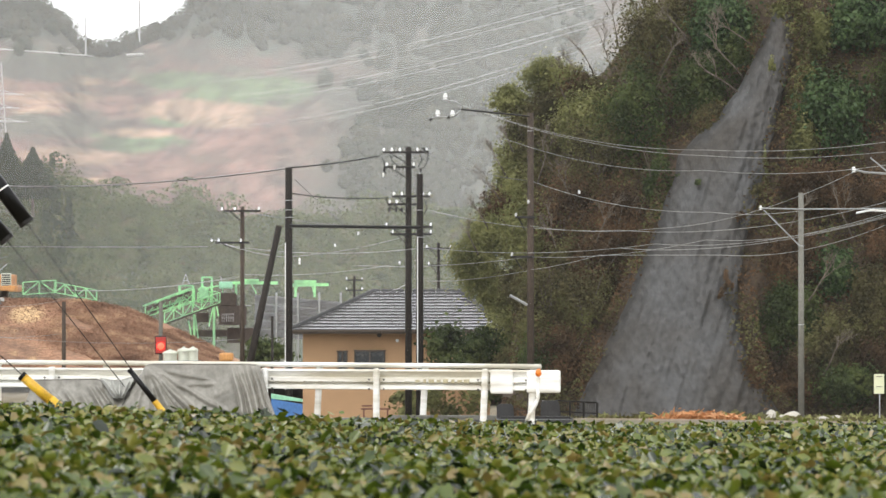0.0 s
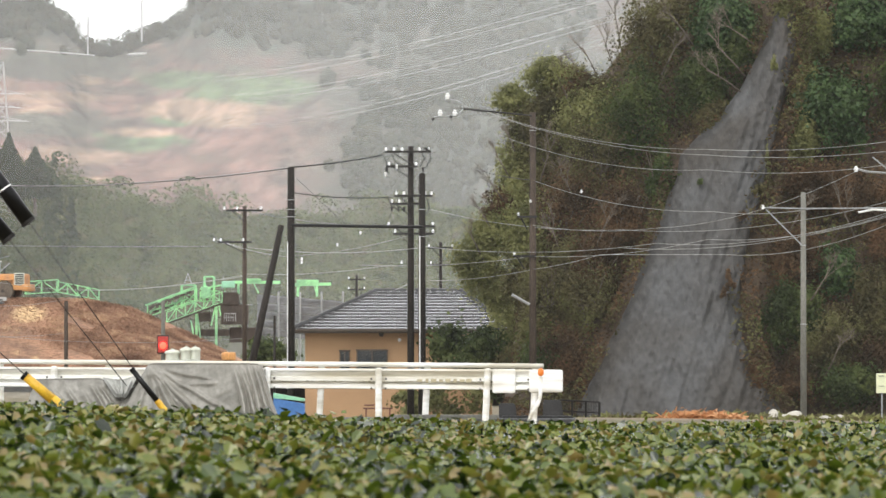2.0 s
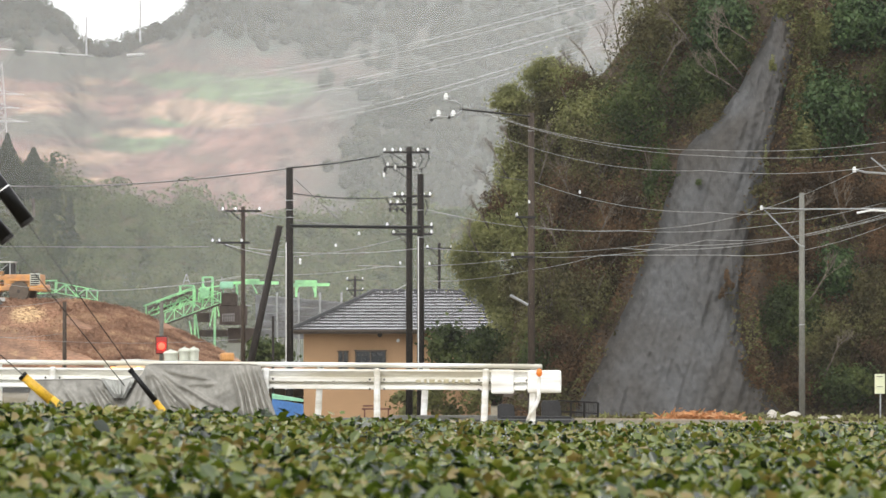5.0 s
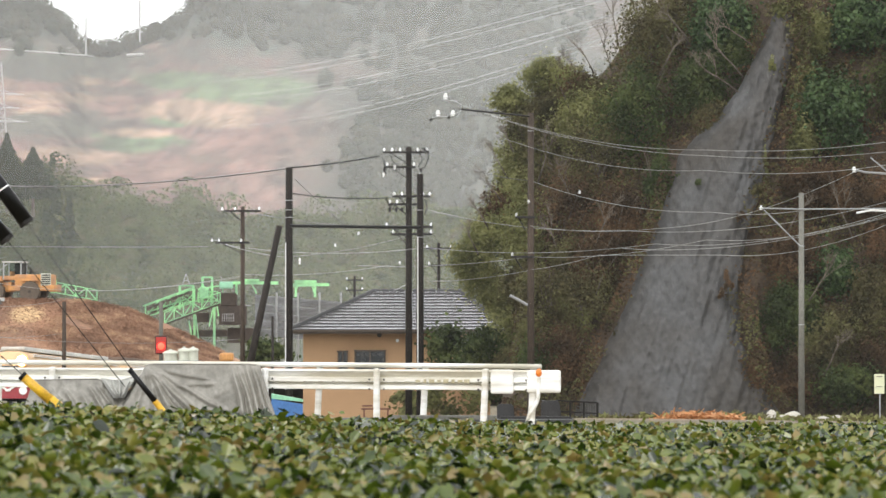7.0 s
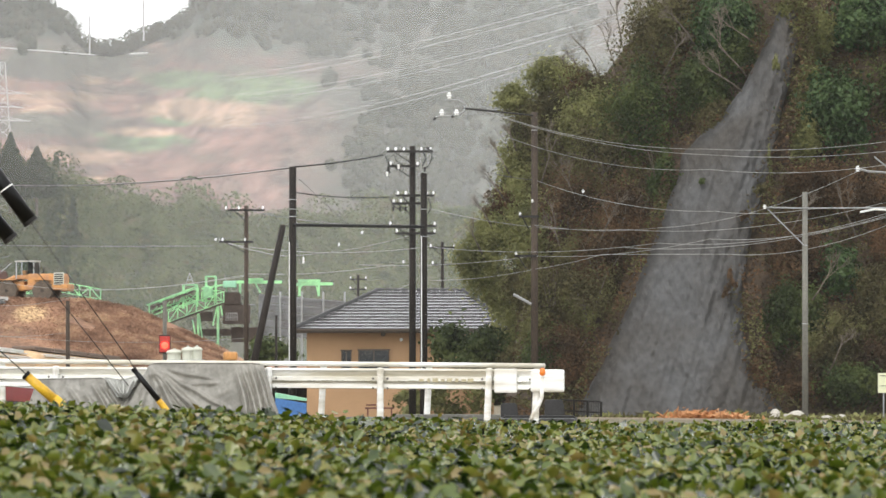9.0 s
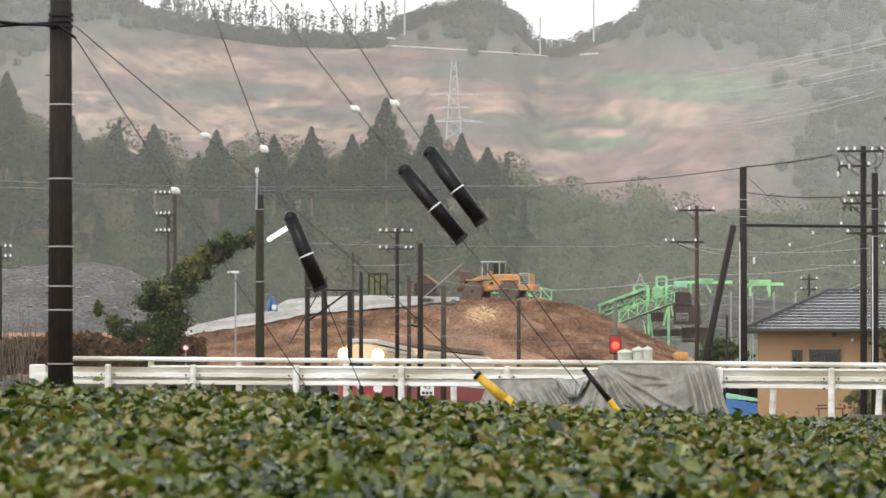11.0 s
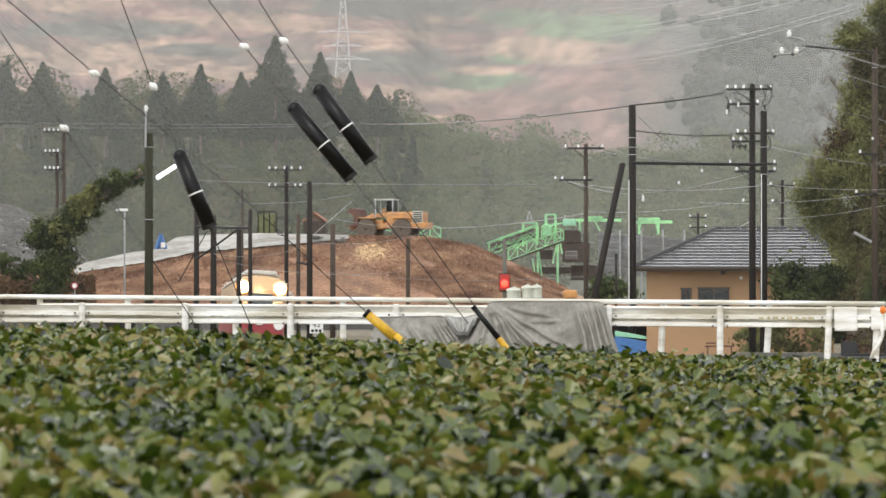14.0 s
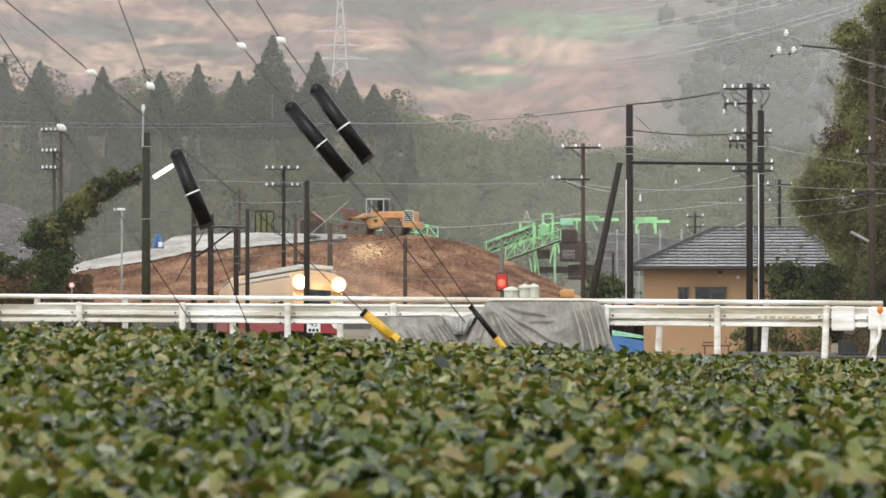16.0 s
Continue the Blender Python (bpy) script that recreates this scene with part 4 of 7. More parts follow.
def crown(pos, size, mat, n, leaf, seed, shell=0.55):
    """Leaf places of an uneven crown: clumps in an ellipsoid with gaps."""
    r = np.random.RandomState(seed)
    k = max(6, n // 90)
    c = r.normal(size=(k, 3))
    c /= np.linalg.norm(c, axis=1)[:, None]
    c *= (shell + (1 - shell) * r.rand(k, 1)) * (0.75 + 0.4 * r.rand(k, 1))
    j = r.randint(k, size=n)
    off = r.normal(size=(n, 3))
    p = c[j] + off * np.where(r.rand(n, 1) < 0.2, 0.34, 0.17)
    out = off * 0.6 + c[j] * 0.5
    return np.asarray(pos) + p * np.asarray(size), out / np.linalg.norm(out, axis=1)[:, None]


def tree(b, e, rb, re, kind, seed, d=None, n=2200, leaf=0.15, name="tree", label="", trunk=True, foot=None):
    d = float(slope_d(b, e)) - 1.2 if d is None else d
    c = at(b, e, d)
    rx, rz = rb * d * 1e-4, re * d * 1e-4
    ob = thing(name, label or {"dark": "dark evergreen tree on the slope", "green": "leafy green shrub on the slope", "olive": "pale olive-green tree on the slope",
                               "brownolive": "withered olive-brown tree on the slope", "brown": "bare brown brush on the slope"}[kind], "tree" if trunk else "bush", group="trees on the slope")
    P, out = crown(c, (rx, max(0.5, rx * 0.8), rz), None, n, leaf, seed)
    cr = leaves("crown", P, np.full(n, leaf), F[kind], 0.25, seed, plain=True, out=out)
    cr.parent = ob
    if trunk:
        bm = bmesh.new()
        r = random.Random(seed)
        base = Vector((c.x + r.uniform(-.3, .3), d + 0.6, (foot if foot is not None else c.z - rz * 1.3)))
        rod(bm, base, c, 0.10, 0.05, 8)
        for k in range(6):
            q = c + Vector((r.uniform(-1, 1) * rx, r.uniform(-.6, .4) * rx, r.uniform(-.2, 1.0) * rz))
            rod(bm, base.lerp(c, r.uniform(.4, 1)), q, 0.035, 0.012, 6)
        part("trunk", bm, M["bark"], ob)
    return ob


# dark trees at 1380 and 1420, 560 put the bank's shade into leaf colour
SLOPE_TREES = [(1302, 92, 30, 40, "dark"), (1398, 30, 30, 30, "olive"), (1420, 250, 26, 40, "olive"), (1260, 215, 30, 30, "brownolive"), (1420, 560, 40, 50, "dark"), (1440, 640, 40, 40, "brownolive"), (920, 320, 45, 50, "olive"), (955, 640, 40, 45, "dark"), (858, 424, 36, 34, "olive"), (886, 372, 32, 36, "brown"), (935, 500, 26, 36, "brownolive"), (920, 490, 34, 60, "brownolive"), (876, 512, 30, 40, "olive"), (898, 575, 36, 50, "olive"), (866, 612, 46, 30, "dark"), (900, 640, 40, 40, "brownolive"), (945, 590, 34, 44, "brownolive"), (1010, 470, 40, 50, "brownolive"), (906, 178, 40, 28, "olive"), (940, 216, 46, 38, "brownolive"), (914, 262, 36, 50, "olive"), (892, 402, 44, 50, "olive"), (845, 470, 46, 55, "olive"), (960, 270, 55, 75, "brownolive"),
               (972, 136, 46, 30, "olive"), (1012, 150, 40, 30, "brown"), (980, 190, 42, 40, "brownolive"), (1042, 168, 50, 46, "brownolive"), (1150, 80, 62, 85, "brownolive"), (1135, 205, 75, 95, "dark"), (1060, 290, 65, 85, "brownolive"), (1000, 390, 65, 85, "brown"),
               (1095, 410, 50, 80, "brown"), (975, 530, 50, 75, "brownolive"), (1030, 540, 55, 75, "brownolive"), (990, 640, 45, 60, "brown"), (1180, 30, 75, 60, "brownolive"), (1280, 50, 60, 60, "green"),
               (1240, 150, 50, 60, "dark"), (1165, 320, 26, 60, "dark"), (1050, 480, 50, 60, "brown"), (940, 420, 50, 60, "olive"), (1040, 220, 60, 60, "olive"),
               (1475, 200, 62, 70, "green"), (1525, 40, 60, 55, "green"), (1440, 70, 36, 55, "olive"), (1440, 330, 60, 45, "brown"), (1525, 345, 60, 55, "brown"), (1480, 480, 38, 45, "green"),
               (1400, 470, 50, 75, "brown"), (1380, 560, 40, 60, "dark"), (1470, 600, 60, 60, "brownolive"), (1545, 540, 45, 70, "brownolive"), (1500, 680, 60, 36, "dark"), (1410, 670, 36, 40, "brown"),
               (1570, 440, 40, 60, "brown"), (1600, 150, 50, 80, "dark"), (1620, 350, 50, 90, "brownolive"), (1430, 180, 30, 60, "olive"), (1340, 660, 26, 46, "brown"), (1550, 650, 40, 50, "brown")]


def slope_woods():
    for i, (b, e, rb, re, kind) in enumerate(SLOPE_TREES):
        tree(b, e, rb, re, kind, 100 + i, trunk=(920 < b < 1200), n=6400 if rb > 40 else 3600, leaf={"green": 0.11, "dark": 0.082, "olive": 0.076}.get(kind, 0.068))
    for i, (kind, n) in enumerate((("brown", 46000), ("brownolive", 64000))):
        r = np.random.RandomState(70 + i)
        b, q = 770 + r.rand(n) * 900, r.rand(n)
        top = np.interp(b, *zip(*SLOPE_RIDGE))
        e = 750 + (np.maximum(top, -60) - 750) * q
        inside = (b > np.interp(e, *zip(*LEFT)) - 6 + 14 * r.rand(n) ** 3) & (b < np.interp(e, *zip(*RIGHT)) + 4 - 34 * r.rand(n) ** 2.5) & (e > 10)
        keep = ~inside & (wave(b / 30, e / 26, 1.2, 80 + i) > -0.2)
        b, e = b[keep], e[keep]
        p = arr(b, e, slope_d(b, e) - 0.2 - 0.9 * r.rand(len(b)) - 1.3 * ((np.abs(b - np.interp(e, *zip(*RIGHT))) < 34) | (np.abs(b - np.interp(e, *zip(*LEFT))) < 26)))
        tagged(leaves("undergrowth", p, np.full(len(b), 0.085), F[kind], 0.2, 90 + i, plain=True), "tangled undergrowth covering the slope", "undergrowth", kind="stuff")
    for i, (b, e, rb, re, kind) in enumerate(((1290, 500, 9, 20, "brown"), (1276, 520, 6, 12, "brown"), (1367, 122, 7, 18, "olive"), (1354, 300, 6, 44, "olive"), (1340, 335, 12, 12, "brownolive"), (1312, 380, 10, 8, "brown"), (1236, 324, 5, 6, "dark"))):
        tree(b, e, rb, re, kind, 500 + i, d=float(slope_d(b, e)) - 2.0, name="tuft", label="small tuft of weeds rooted in the sprayed concrete", trunk=False, n=500, leaf=0.06)
    # bare branches over the slope's edge
    r = random.Random(4)
    def fork(bm, p, u, length, rad, depth):
        q = p + u * length
        rod(bm, p, q, rad, rad * 0.7, 5)
        if depth == 0:
            return
        for k in range(3 if depth > 1 else 4):
            v = (u + Vector((r.uniform(-.75, .75), r.uniform(-.5, .5), r.uniform(-.25, .5)))).normalized()
            fork(bm, p.lerp(q, r.uniform(0.45, 1.0)), v, length * r.uniform(0.5, 0.8), rad * 0.6, depth - 1)
    for b, e, h, lean, back in ((1046, 118, 40, -0.55, 1.2), (1080, 112, 48, -0.35, 1.2), (1092, 60, 40, -0.2, 1.2), (1018, 128, 26, -0.4, 1.4), (1000, 170, 34, -0.5, 1.8), (985, 130, 16, 0.2, 1.6), (1290, 150, 50, -1.6, 2.4), (1300, 118, 52, -1.0, 2.4),
                                (1318, 70, 44, -1.5, 2.4), (1210, 60, 40, -0.8, 2.4), (1180, 110, 36, 0.5, 2.4), (890, 300, 30, -0.6, 2.0), (880, 345, 32, -0.7, 2.0), (858, 392, 30, -0.6, 2.2), (842, 440, 30, -0.5, 2.2), (905, 260, 28, -0.4, 2.2),
                                (960, 300, 40, 0.3, 2.4), (1010, 350, 42, -0.4, 2.4), (1060, 420, 40, 0.4, 2.4), (985, 440, 40, -0.3, 2.4), (1440, 520, 40, 0.6, 2.6), (1500, 400, 40, -0.5, 2.6), (1400, 400, 34, 0.5, 2.6), (1470, 640, 30, 0.4, 2.6)):
        ob = thing("bare_tree", "small leafless grey winter tree on the slope", "tree", group="bare trees on the slope")
        p = at(b, e, float(slope_d(b, e)) - back)
        bm = bmesh.new()
        u = Vector((lean, 0, 1)).normalized()
        rod(bm, p - u * 0.5 + Vector((0, 0.8, 0)), p, 0.035, 0.03, 6)
        fork(bm, p, u, h * 0.02, 0.026, 4)
        part("branches", bm, M["bark"], ob)
    for b0, n in ((-802, 16), (-770, 12), (-748, 8)):
        ob = thing("bare_shrub", "bare dark winter shrub beside the railway", "bush", group="bare shrubs")
        for k in range(n):
            p = at(b0 + r.uniform(-12, 12), 700, 150)
            bm = bmesh.new()
            q = p + Vector((r.uniform(-.3, .3), r.uniform(-.2, .2), r.uniform(1.2, 2.4)))
            tube(bm, [p, p.lerp(q, 0.5) + Vector((r.uniform(-.1, .1), 0, 0)), q], 0.012, 4)
            part("twig", bm, M["bark"], ob)
    tree(800, 612, 46, 40, "dark", 300, d=221, name="garden_bush", trunk=False, label="dark green garden bush beside the house", n=3000, leaf=0.13)
    tree(865, 655, 52, 40, "dark", 301, d=220, name="garden_bush", trunk=False, label="dark green garden bush beside the house", n=3000, leaf=0.13)
    tree(800, 700, 60, 40, "olive", 302, d=219, name="garden_bush", trunk=False, label="low olive garden bush beside the house", n=2000, leaf=0.12)
    tree(720, 712, 26, 22, "olive", 303, d=219, name="garden_bush", trunk=False, label="low olive garden bush beside the house", n=900, leaf=0.12)
    tree(468, 622, 36, 26, "dark", 304, d=260, name="hedge_bush", trunk=False, label="dark green bush beside the railway", n=2000, leaf=0.15)


slope_woods()


def ivy_tree():
    ob = thing("ivy_tree", "leaning tree trunk smothered in dark ivy", "tree")
    d = 280
    bm = bmesh.new()
    tube(bm, [at(-520, 690, d), at(-515, 600, d), at(-490, 530, d), at(-430, 460, d), at(-355, 415, d)], 0.22, 8)
    tube(bm, [at(-535, 610, d), at(-590, 575, d), at(-628, 545, d)], 0.10, 6)
    part("trunk", bm, M["bark"], ob)
    P = []
    for i, (b, e, rb, re, n) in enumerate(((-512, 570, 48, 50, 3200), (-530, 530, 36, 30, 1500), (-480, 500, 34, 32, 1600), (-450, 470, 30, 28, 1300), (-420, 445, 28, 22, 1100), (-385, 428, 26, 18, 900), (-358, 412, 16, 12, 400),
                                           (-565, 590, 40, 14, 900), (-600, 570, 22, 12, 400), (-630, 545, 8, 16, 250), (-520, 620, 30, 30, 1200))):
        P.append(np.stack(crown(at(b, e, d), (rb * .028, 0.8, re * .028), None, n, 0.2, 400 + i, 0.4), 1))
    P = np.concatenate(P)
    cr = leaves("crown", P[:, 0], np.full(len(P), 0.12), F["dark"], 0.25, 9, out=P[:, 1])
    cr.parent = ob
    ob2 = thing("ivy_tree", "lighter olive ivy on the leaning trunk", "tree")
    P = np.concatenate([crown(at(b, e, d - 0.7), (rb * .028, 0.5, re * .028), None, n, 0.2, 430 + k, 0.4)[0] for k, (b, e, rb, re, n) in enumerate(((-470, 480, 26, 24, 500), (-440, 455, 26, 20, 500), (-505, 520, 22, 20, 300)))])
    c2 = leaves("crown", P, np.full(len(P), 0.16), F["olive"], 0.3, 11)
    c2.parent = ob2


ivy_tree()


def woodland(name, mat, n, b0, b1, ridge, e0, d0, d1, hgt, leaf, per, conifer, seed, label, gate=None, top=0.0):
    """Far woods: every tree a cloud of leaf clumps, tall cones or round heads."""
    r = np.random.RandomState(seed)
    b = b0 + r.rand(n) * (b1 - b0)
    s = np.maximum(r.rand(n), top)
    rd = np.interp(b, *zip(*ridge))
    e = e0 + (rd - e0) * s
    if gate is not None:
        k = gate(b, e)
        b, s, e = b[k], s[k], e[k]
        n = len(b)
    d = d0 + (d1 - d0) * s ** 1.15
    base = arr(b, e, d)
    h = hgt * (0.6 + 0.7 * r.rand(n))
    m = n * per
    j = np.repeat(np.arange(n), per)
    a = r.rand(m) * 6.283
    if conifer:
        z = r.rand(m) ** 1.3
        q = (1 - z) * 0.24 * (0.35 + 0.65 * r.rand(m)) + 0.012
    else:
        z = r.rand(m)
        q = np.sqrt(np.clip(1 - (2 * z - 1) ** 2, 0, 1)) * 0.48 * r.rand(m) ** 0.4
        z = z * 0.8
    p = base[j] + np.stack([np.cos(a) * q, np.sin(a) * q, z], -1) * h[j][:, None]
    out = np.stack([np.cos(a) * 0.8, np.sin(a) * 0.8, (z - 0.35) * 2.0], -1)
    tagged(leaves(name, p, np.full(m, leaf), mat, 0.15, seed, long=1.3, plain=True, out=out), label, "woods", kind="stuff")


def woods():
    woodland("woodland", F["far"], 350, -1000, 150, MID_RIDGE, 640, 560, 820, 7.0, 0.36, 480, False, 1, "hazy broadleaf woods on the lower hill")
    woodland("woodland", F["fargreen"], 250, 110, 1000, MID_RIDGE, 640, 560, 820, 7.0, 0.36, 480, False, 6, "broadleaf woods coloured pale green for the valley haze")
    woodland("woodland", F["farpine"], 60, -900, 130, MID_RIDGE, 600, 560, 820, 8.0, 0.5, 300, True, 2, "dark conifers standing above the lower woods", top=0.45)
    woodland("woodland", F["fargreen"], 170, 60, 1000, MID_RIDGE, 640, 560, 820, 4.2, 0.30, 420, False, 7, "broadleaf woods coloured pale green for the valley haze", top=0.94)
    woodland("woodland", F["far"], 110, -1000, 150, MID_RIDGE, 640, 560, 820, 4.6, 0.30, 420, False, 3, "hazy broadleaf woods on the lower hill", top=0.94)
    for k, (b, top, foot, half) in enumerate(((-120, 176, 360, 72), (-40, 204, 350, 48), (14, 238, 340, 30), (-252, 226, 350, 40), (-318, 240, 350, 40), (-420, 232, 350, 40), (-790, 130, 300, 60), (-690, 185, 320, 50), (-180, 240, 340, 34), (60, 262, 350, 34), (-600, 226, 330, 44), (-530, 222, 330, 40))):
        r = np.random.RandomState(600 + k)
        n, d = 2600, 700
        half *= 1.5
        ob = thing("conifer", "tall dark conifer on the lower hill", "tree", group="conifers on the hill")
        z = r.rand(n) ** 0.8
        tier = 0.88 + 0.12 * np.sin(z * 46)
        q, a = half * (0.02 + 0.98 * z) * r.rand(n) ** 0.5 * tier, r.rand(n) * 6.283
        c = arr(b + np.cos(a) * q, top + (foot - top) * z, d + np.sin(a) * q * 0.07)
        cr = leaves("crown", c, 0.24 + 0.34 * z, F["farpine"], 0.1, 640 + k)
        cr.parent = ob
        bm = bmesh.new()
        rod(bm, at(b, foot + 40, d), at(b, top, d), 0.25, 0.05, 6)
        part("trunk", bm, M["bark"], ob)
    woodland("ridge_woods", F["ridge"], 520, -700, 420, MOUNTAIN_RIDGE, 520, 1300, 2300, 7.5, 0.75, 120, False, 4, "hazy trees along the mountain ridge", top=0.97)
    def wooded(b, e):
        q = mountain_cover(b[None], e[None], False)[0]
        return q[:, 0] + q[:, 1] < 0.140 + 0.010 * np.random.RandomState(3).normal(size=len(b))
    r = np.random.RandomState(5)
    n = 6400
    b, q = -1000 + r.rand(n) * 2150, r.rand(n)
    rd = np.interp(b, *zip(*MOUNTAIN_RIDGE))
    e = 520 + (rd - 520) * q
    k = wooded(b, e)
    base = arr(b, e, 1300 + 1000 * q ** 1.15)
    domes("ridge_woods", base[k], 2.6 + 3.4 * r.rand(k.sum()), F["ridge"], 51, "hazy woods on the mountainside", "woods", 1, 1.1, 60, 0.85)
    # tall bare trunks on the ridge
    r = random.Random(8)
    bm = bmesh.new()
    tips = []
    for i in range(120):
        b = r.uniform(-520, -100)
        e = float(np.interp(b, *zip(*MOUNTAIN_RIDGE)))
        p, q = at(b, e + 6, 2300), at(b + r.uniform(-2, 2), e - r.uniform(26, 66), 2300)
        rod(bm, p, q, 0.26, 0.1, 5)
        for k in range(26):
            f = r.uniform(0.45, 1.08)
            w = 2.2 * (1.15 - f)
            tips.append(p.lerp(q, f) + Vector((r.gauss(0, w), r.gauss(0, w), r.gauss(0, 0.6))))
    tips = np.array([v[:] for v in tips])
    tagged(leaves("ridge_woods", tips, np.full(len(tips), 0.9), F["ridge"], 0.3, 77, 1.3, True), "sparse crowns of the ridge trees", "woods", kind="stuff")
    # bark greyed: distance haze is put into the trunk colour
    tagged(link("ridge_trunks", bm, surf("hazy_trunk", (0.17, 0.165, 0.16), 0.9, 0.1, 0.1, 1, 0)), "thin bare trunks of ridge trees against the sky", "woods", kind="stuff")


woods()


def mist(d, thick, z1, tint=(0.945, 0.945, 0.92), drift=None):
    """Haze put into a flat scattering sheet that lets most light through."""
    m = bpy.data.materials.new("haze_sheet")
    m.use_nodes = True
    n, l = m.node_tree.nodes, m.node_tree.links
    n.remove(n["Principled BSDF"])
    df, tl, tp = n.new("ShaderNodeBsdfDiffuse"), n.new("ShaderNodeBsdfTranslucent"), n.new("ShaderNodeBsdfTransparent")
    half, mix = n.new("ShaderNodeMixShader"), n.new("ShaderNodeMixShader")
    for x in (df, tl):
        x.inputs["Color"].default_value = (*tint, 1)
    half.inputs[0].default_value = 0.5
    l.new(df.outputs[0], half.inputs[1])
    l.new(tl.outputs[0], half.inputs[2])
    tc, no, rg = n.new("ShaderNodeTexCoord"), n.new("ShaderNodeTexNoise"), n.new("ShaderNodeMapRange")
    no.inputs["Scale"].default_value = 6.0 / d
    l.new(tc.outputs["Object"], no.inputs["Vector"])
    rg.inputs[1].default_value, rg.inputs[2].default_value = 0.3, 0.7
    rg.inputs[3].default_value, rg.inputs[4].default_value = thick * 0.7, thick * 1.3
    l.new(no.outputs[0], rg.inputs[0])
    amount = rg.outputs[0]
    if drift:   # the sheet's haze thins out from one side of the valley to the other
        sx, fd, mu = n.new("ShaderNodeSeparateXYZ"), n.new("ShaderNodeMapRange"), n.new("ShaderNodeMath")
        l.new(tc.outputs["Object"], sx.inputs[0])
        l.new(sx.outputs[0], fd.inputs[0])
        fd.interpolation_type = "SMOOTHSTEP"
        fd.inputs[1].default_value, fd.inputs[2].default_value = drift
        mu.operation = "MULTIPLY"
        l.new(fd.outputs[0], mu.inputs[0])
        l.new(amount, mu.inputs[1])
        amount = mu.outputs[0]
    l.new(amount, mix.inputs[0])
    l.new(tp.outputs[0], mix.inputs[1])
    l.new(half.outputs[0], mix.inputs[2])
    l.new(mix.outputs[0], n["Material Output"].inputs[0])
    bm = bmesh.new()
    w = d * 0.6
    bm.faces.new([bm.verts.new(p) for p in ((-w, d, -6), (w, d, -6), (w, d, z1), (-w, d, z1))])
    ob = tagged(link("mist", bm, m), "flat translucent sheet standing in for valley haze", "mist", kind="structure")
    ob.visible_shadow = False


# flat haze sheets, each one paling all that stands behind it
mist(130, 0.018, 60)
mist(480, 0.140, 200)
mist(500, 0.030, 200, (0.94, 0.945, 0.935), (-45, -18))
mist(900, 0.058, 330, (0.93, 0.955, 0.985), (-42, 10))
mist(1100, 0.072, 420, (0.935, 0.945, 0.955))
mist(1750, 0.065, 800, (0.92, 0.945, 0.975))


# ---- guy wires with black sleeves ----
def line(name, pts, r, mat, label, parent=None, n=5):
    bm = bmesh.new()
    tube(bm, pts, r, n)
    if parent:
        return part(name, bm, M[mat], parent)
    return tagged(link(name, bm, M[mat]), label, "wire", group="overhead wires")


def sleeve(parent, p, q, r, cap=True):
    bm = bmesh.new()
    rod(bm, p, q, r, n=24)
    ball(bm, p, r, sub=3)
    sl = part("sleeve", bm, M["black"], parent, "glossy black protective sleeve", True)
    m, u = p.lerp(q, 0.52), (q - p).normalized()
    bm = bmesh.new()
    rod(bm, m - u * 0.012, m + u * 0.012, r + 0.006, n=24)
    part("strap", bm, M["porcelain"], sl)
    bm = bmesh.new()
    rod(bm, q - u * 0.05, q + u * 0.01, r * 1.03, n=24)
    part("rim", bm, M["dark"], sl)


def egg(parent, p, u, s=1.0):
    """A pair of egg-shaped strain insulators in a wire."""
    bm = bmesh.new()
    for k in (-1, 1):
        bmesh.ops.create_icosphere(bm, subdivisions=2, radius=0.058 * s, matrix=Matrix.Translation(p + u * 0.012 * k + Vector((0.022 * k, -0.02, 0.008 * k))) @ u.to_track_quat("Z", "Y").to_matrix().to_4x4() @ Matrix.Diagonal((0.75, 0.75, 1.25, 1)))
    part("insulator", bm, M["porcelain"], parent, "white porcelain strain insulator", True)


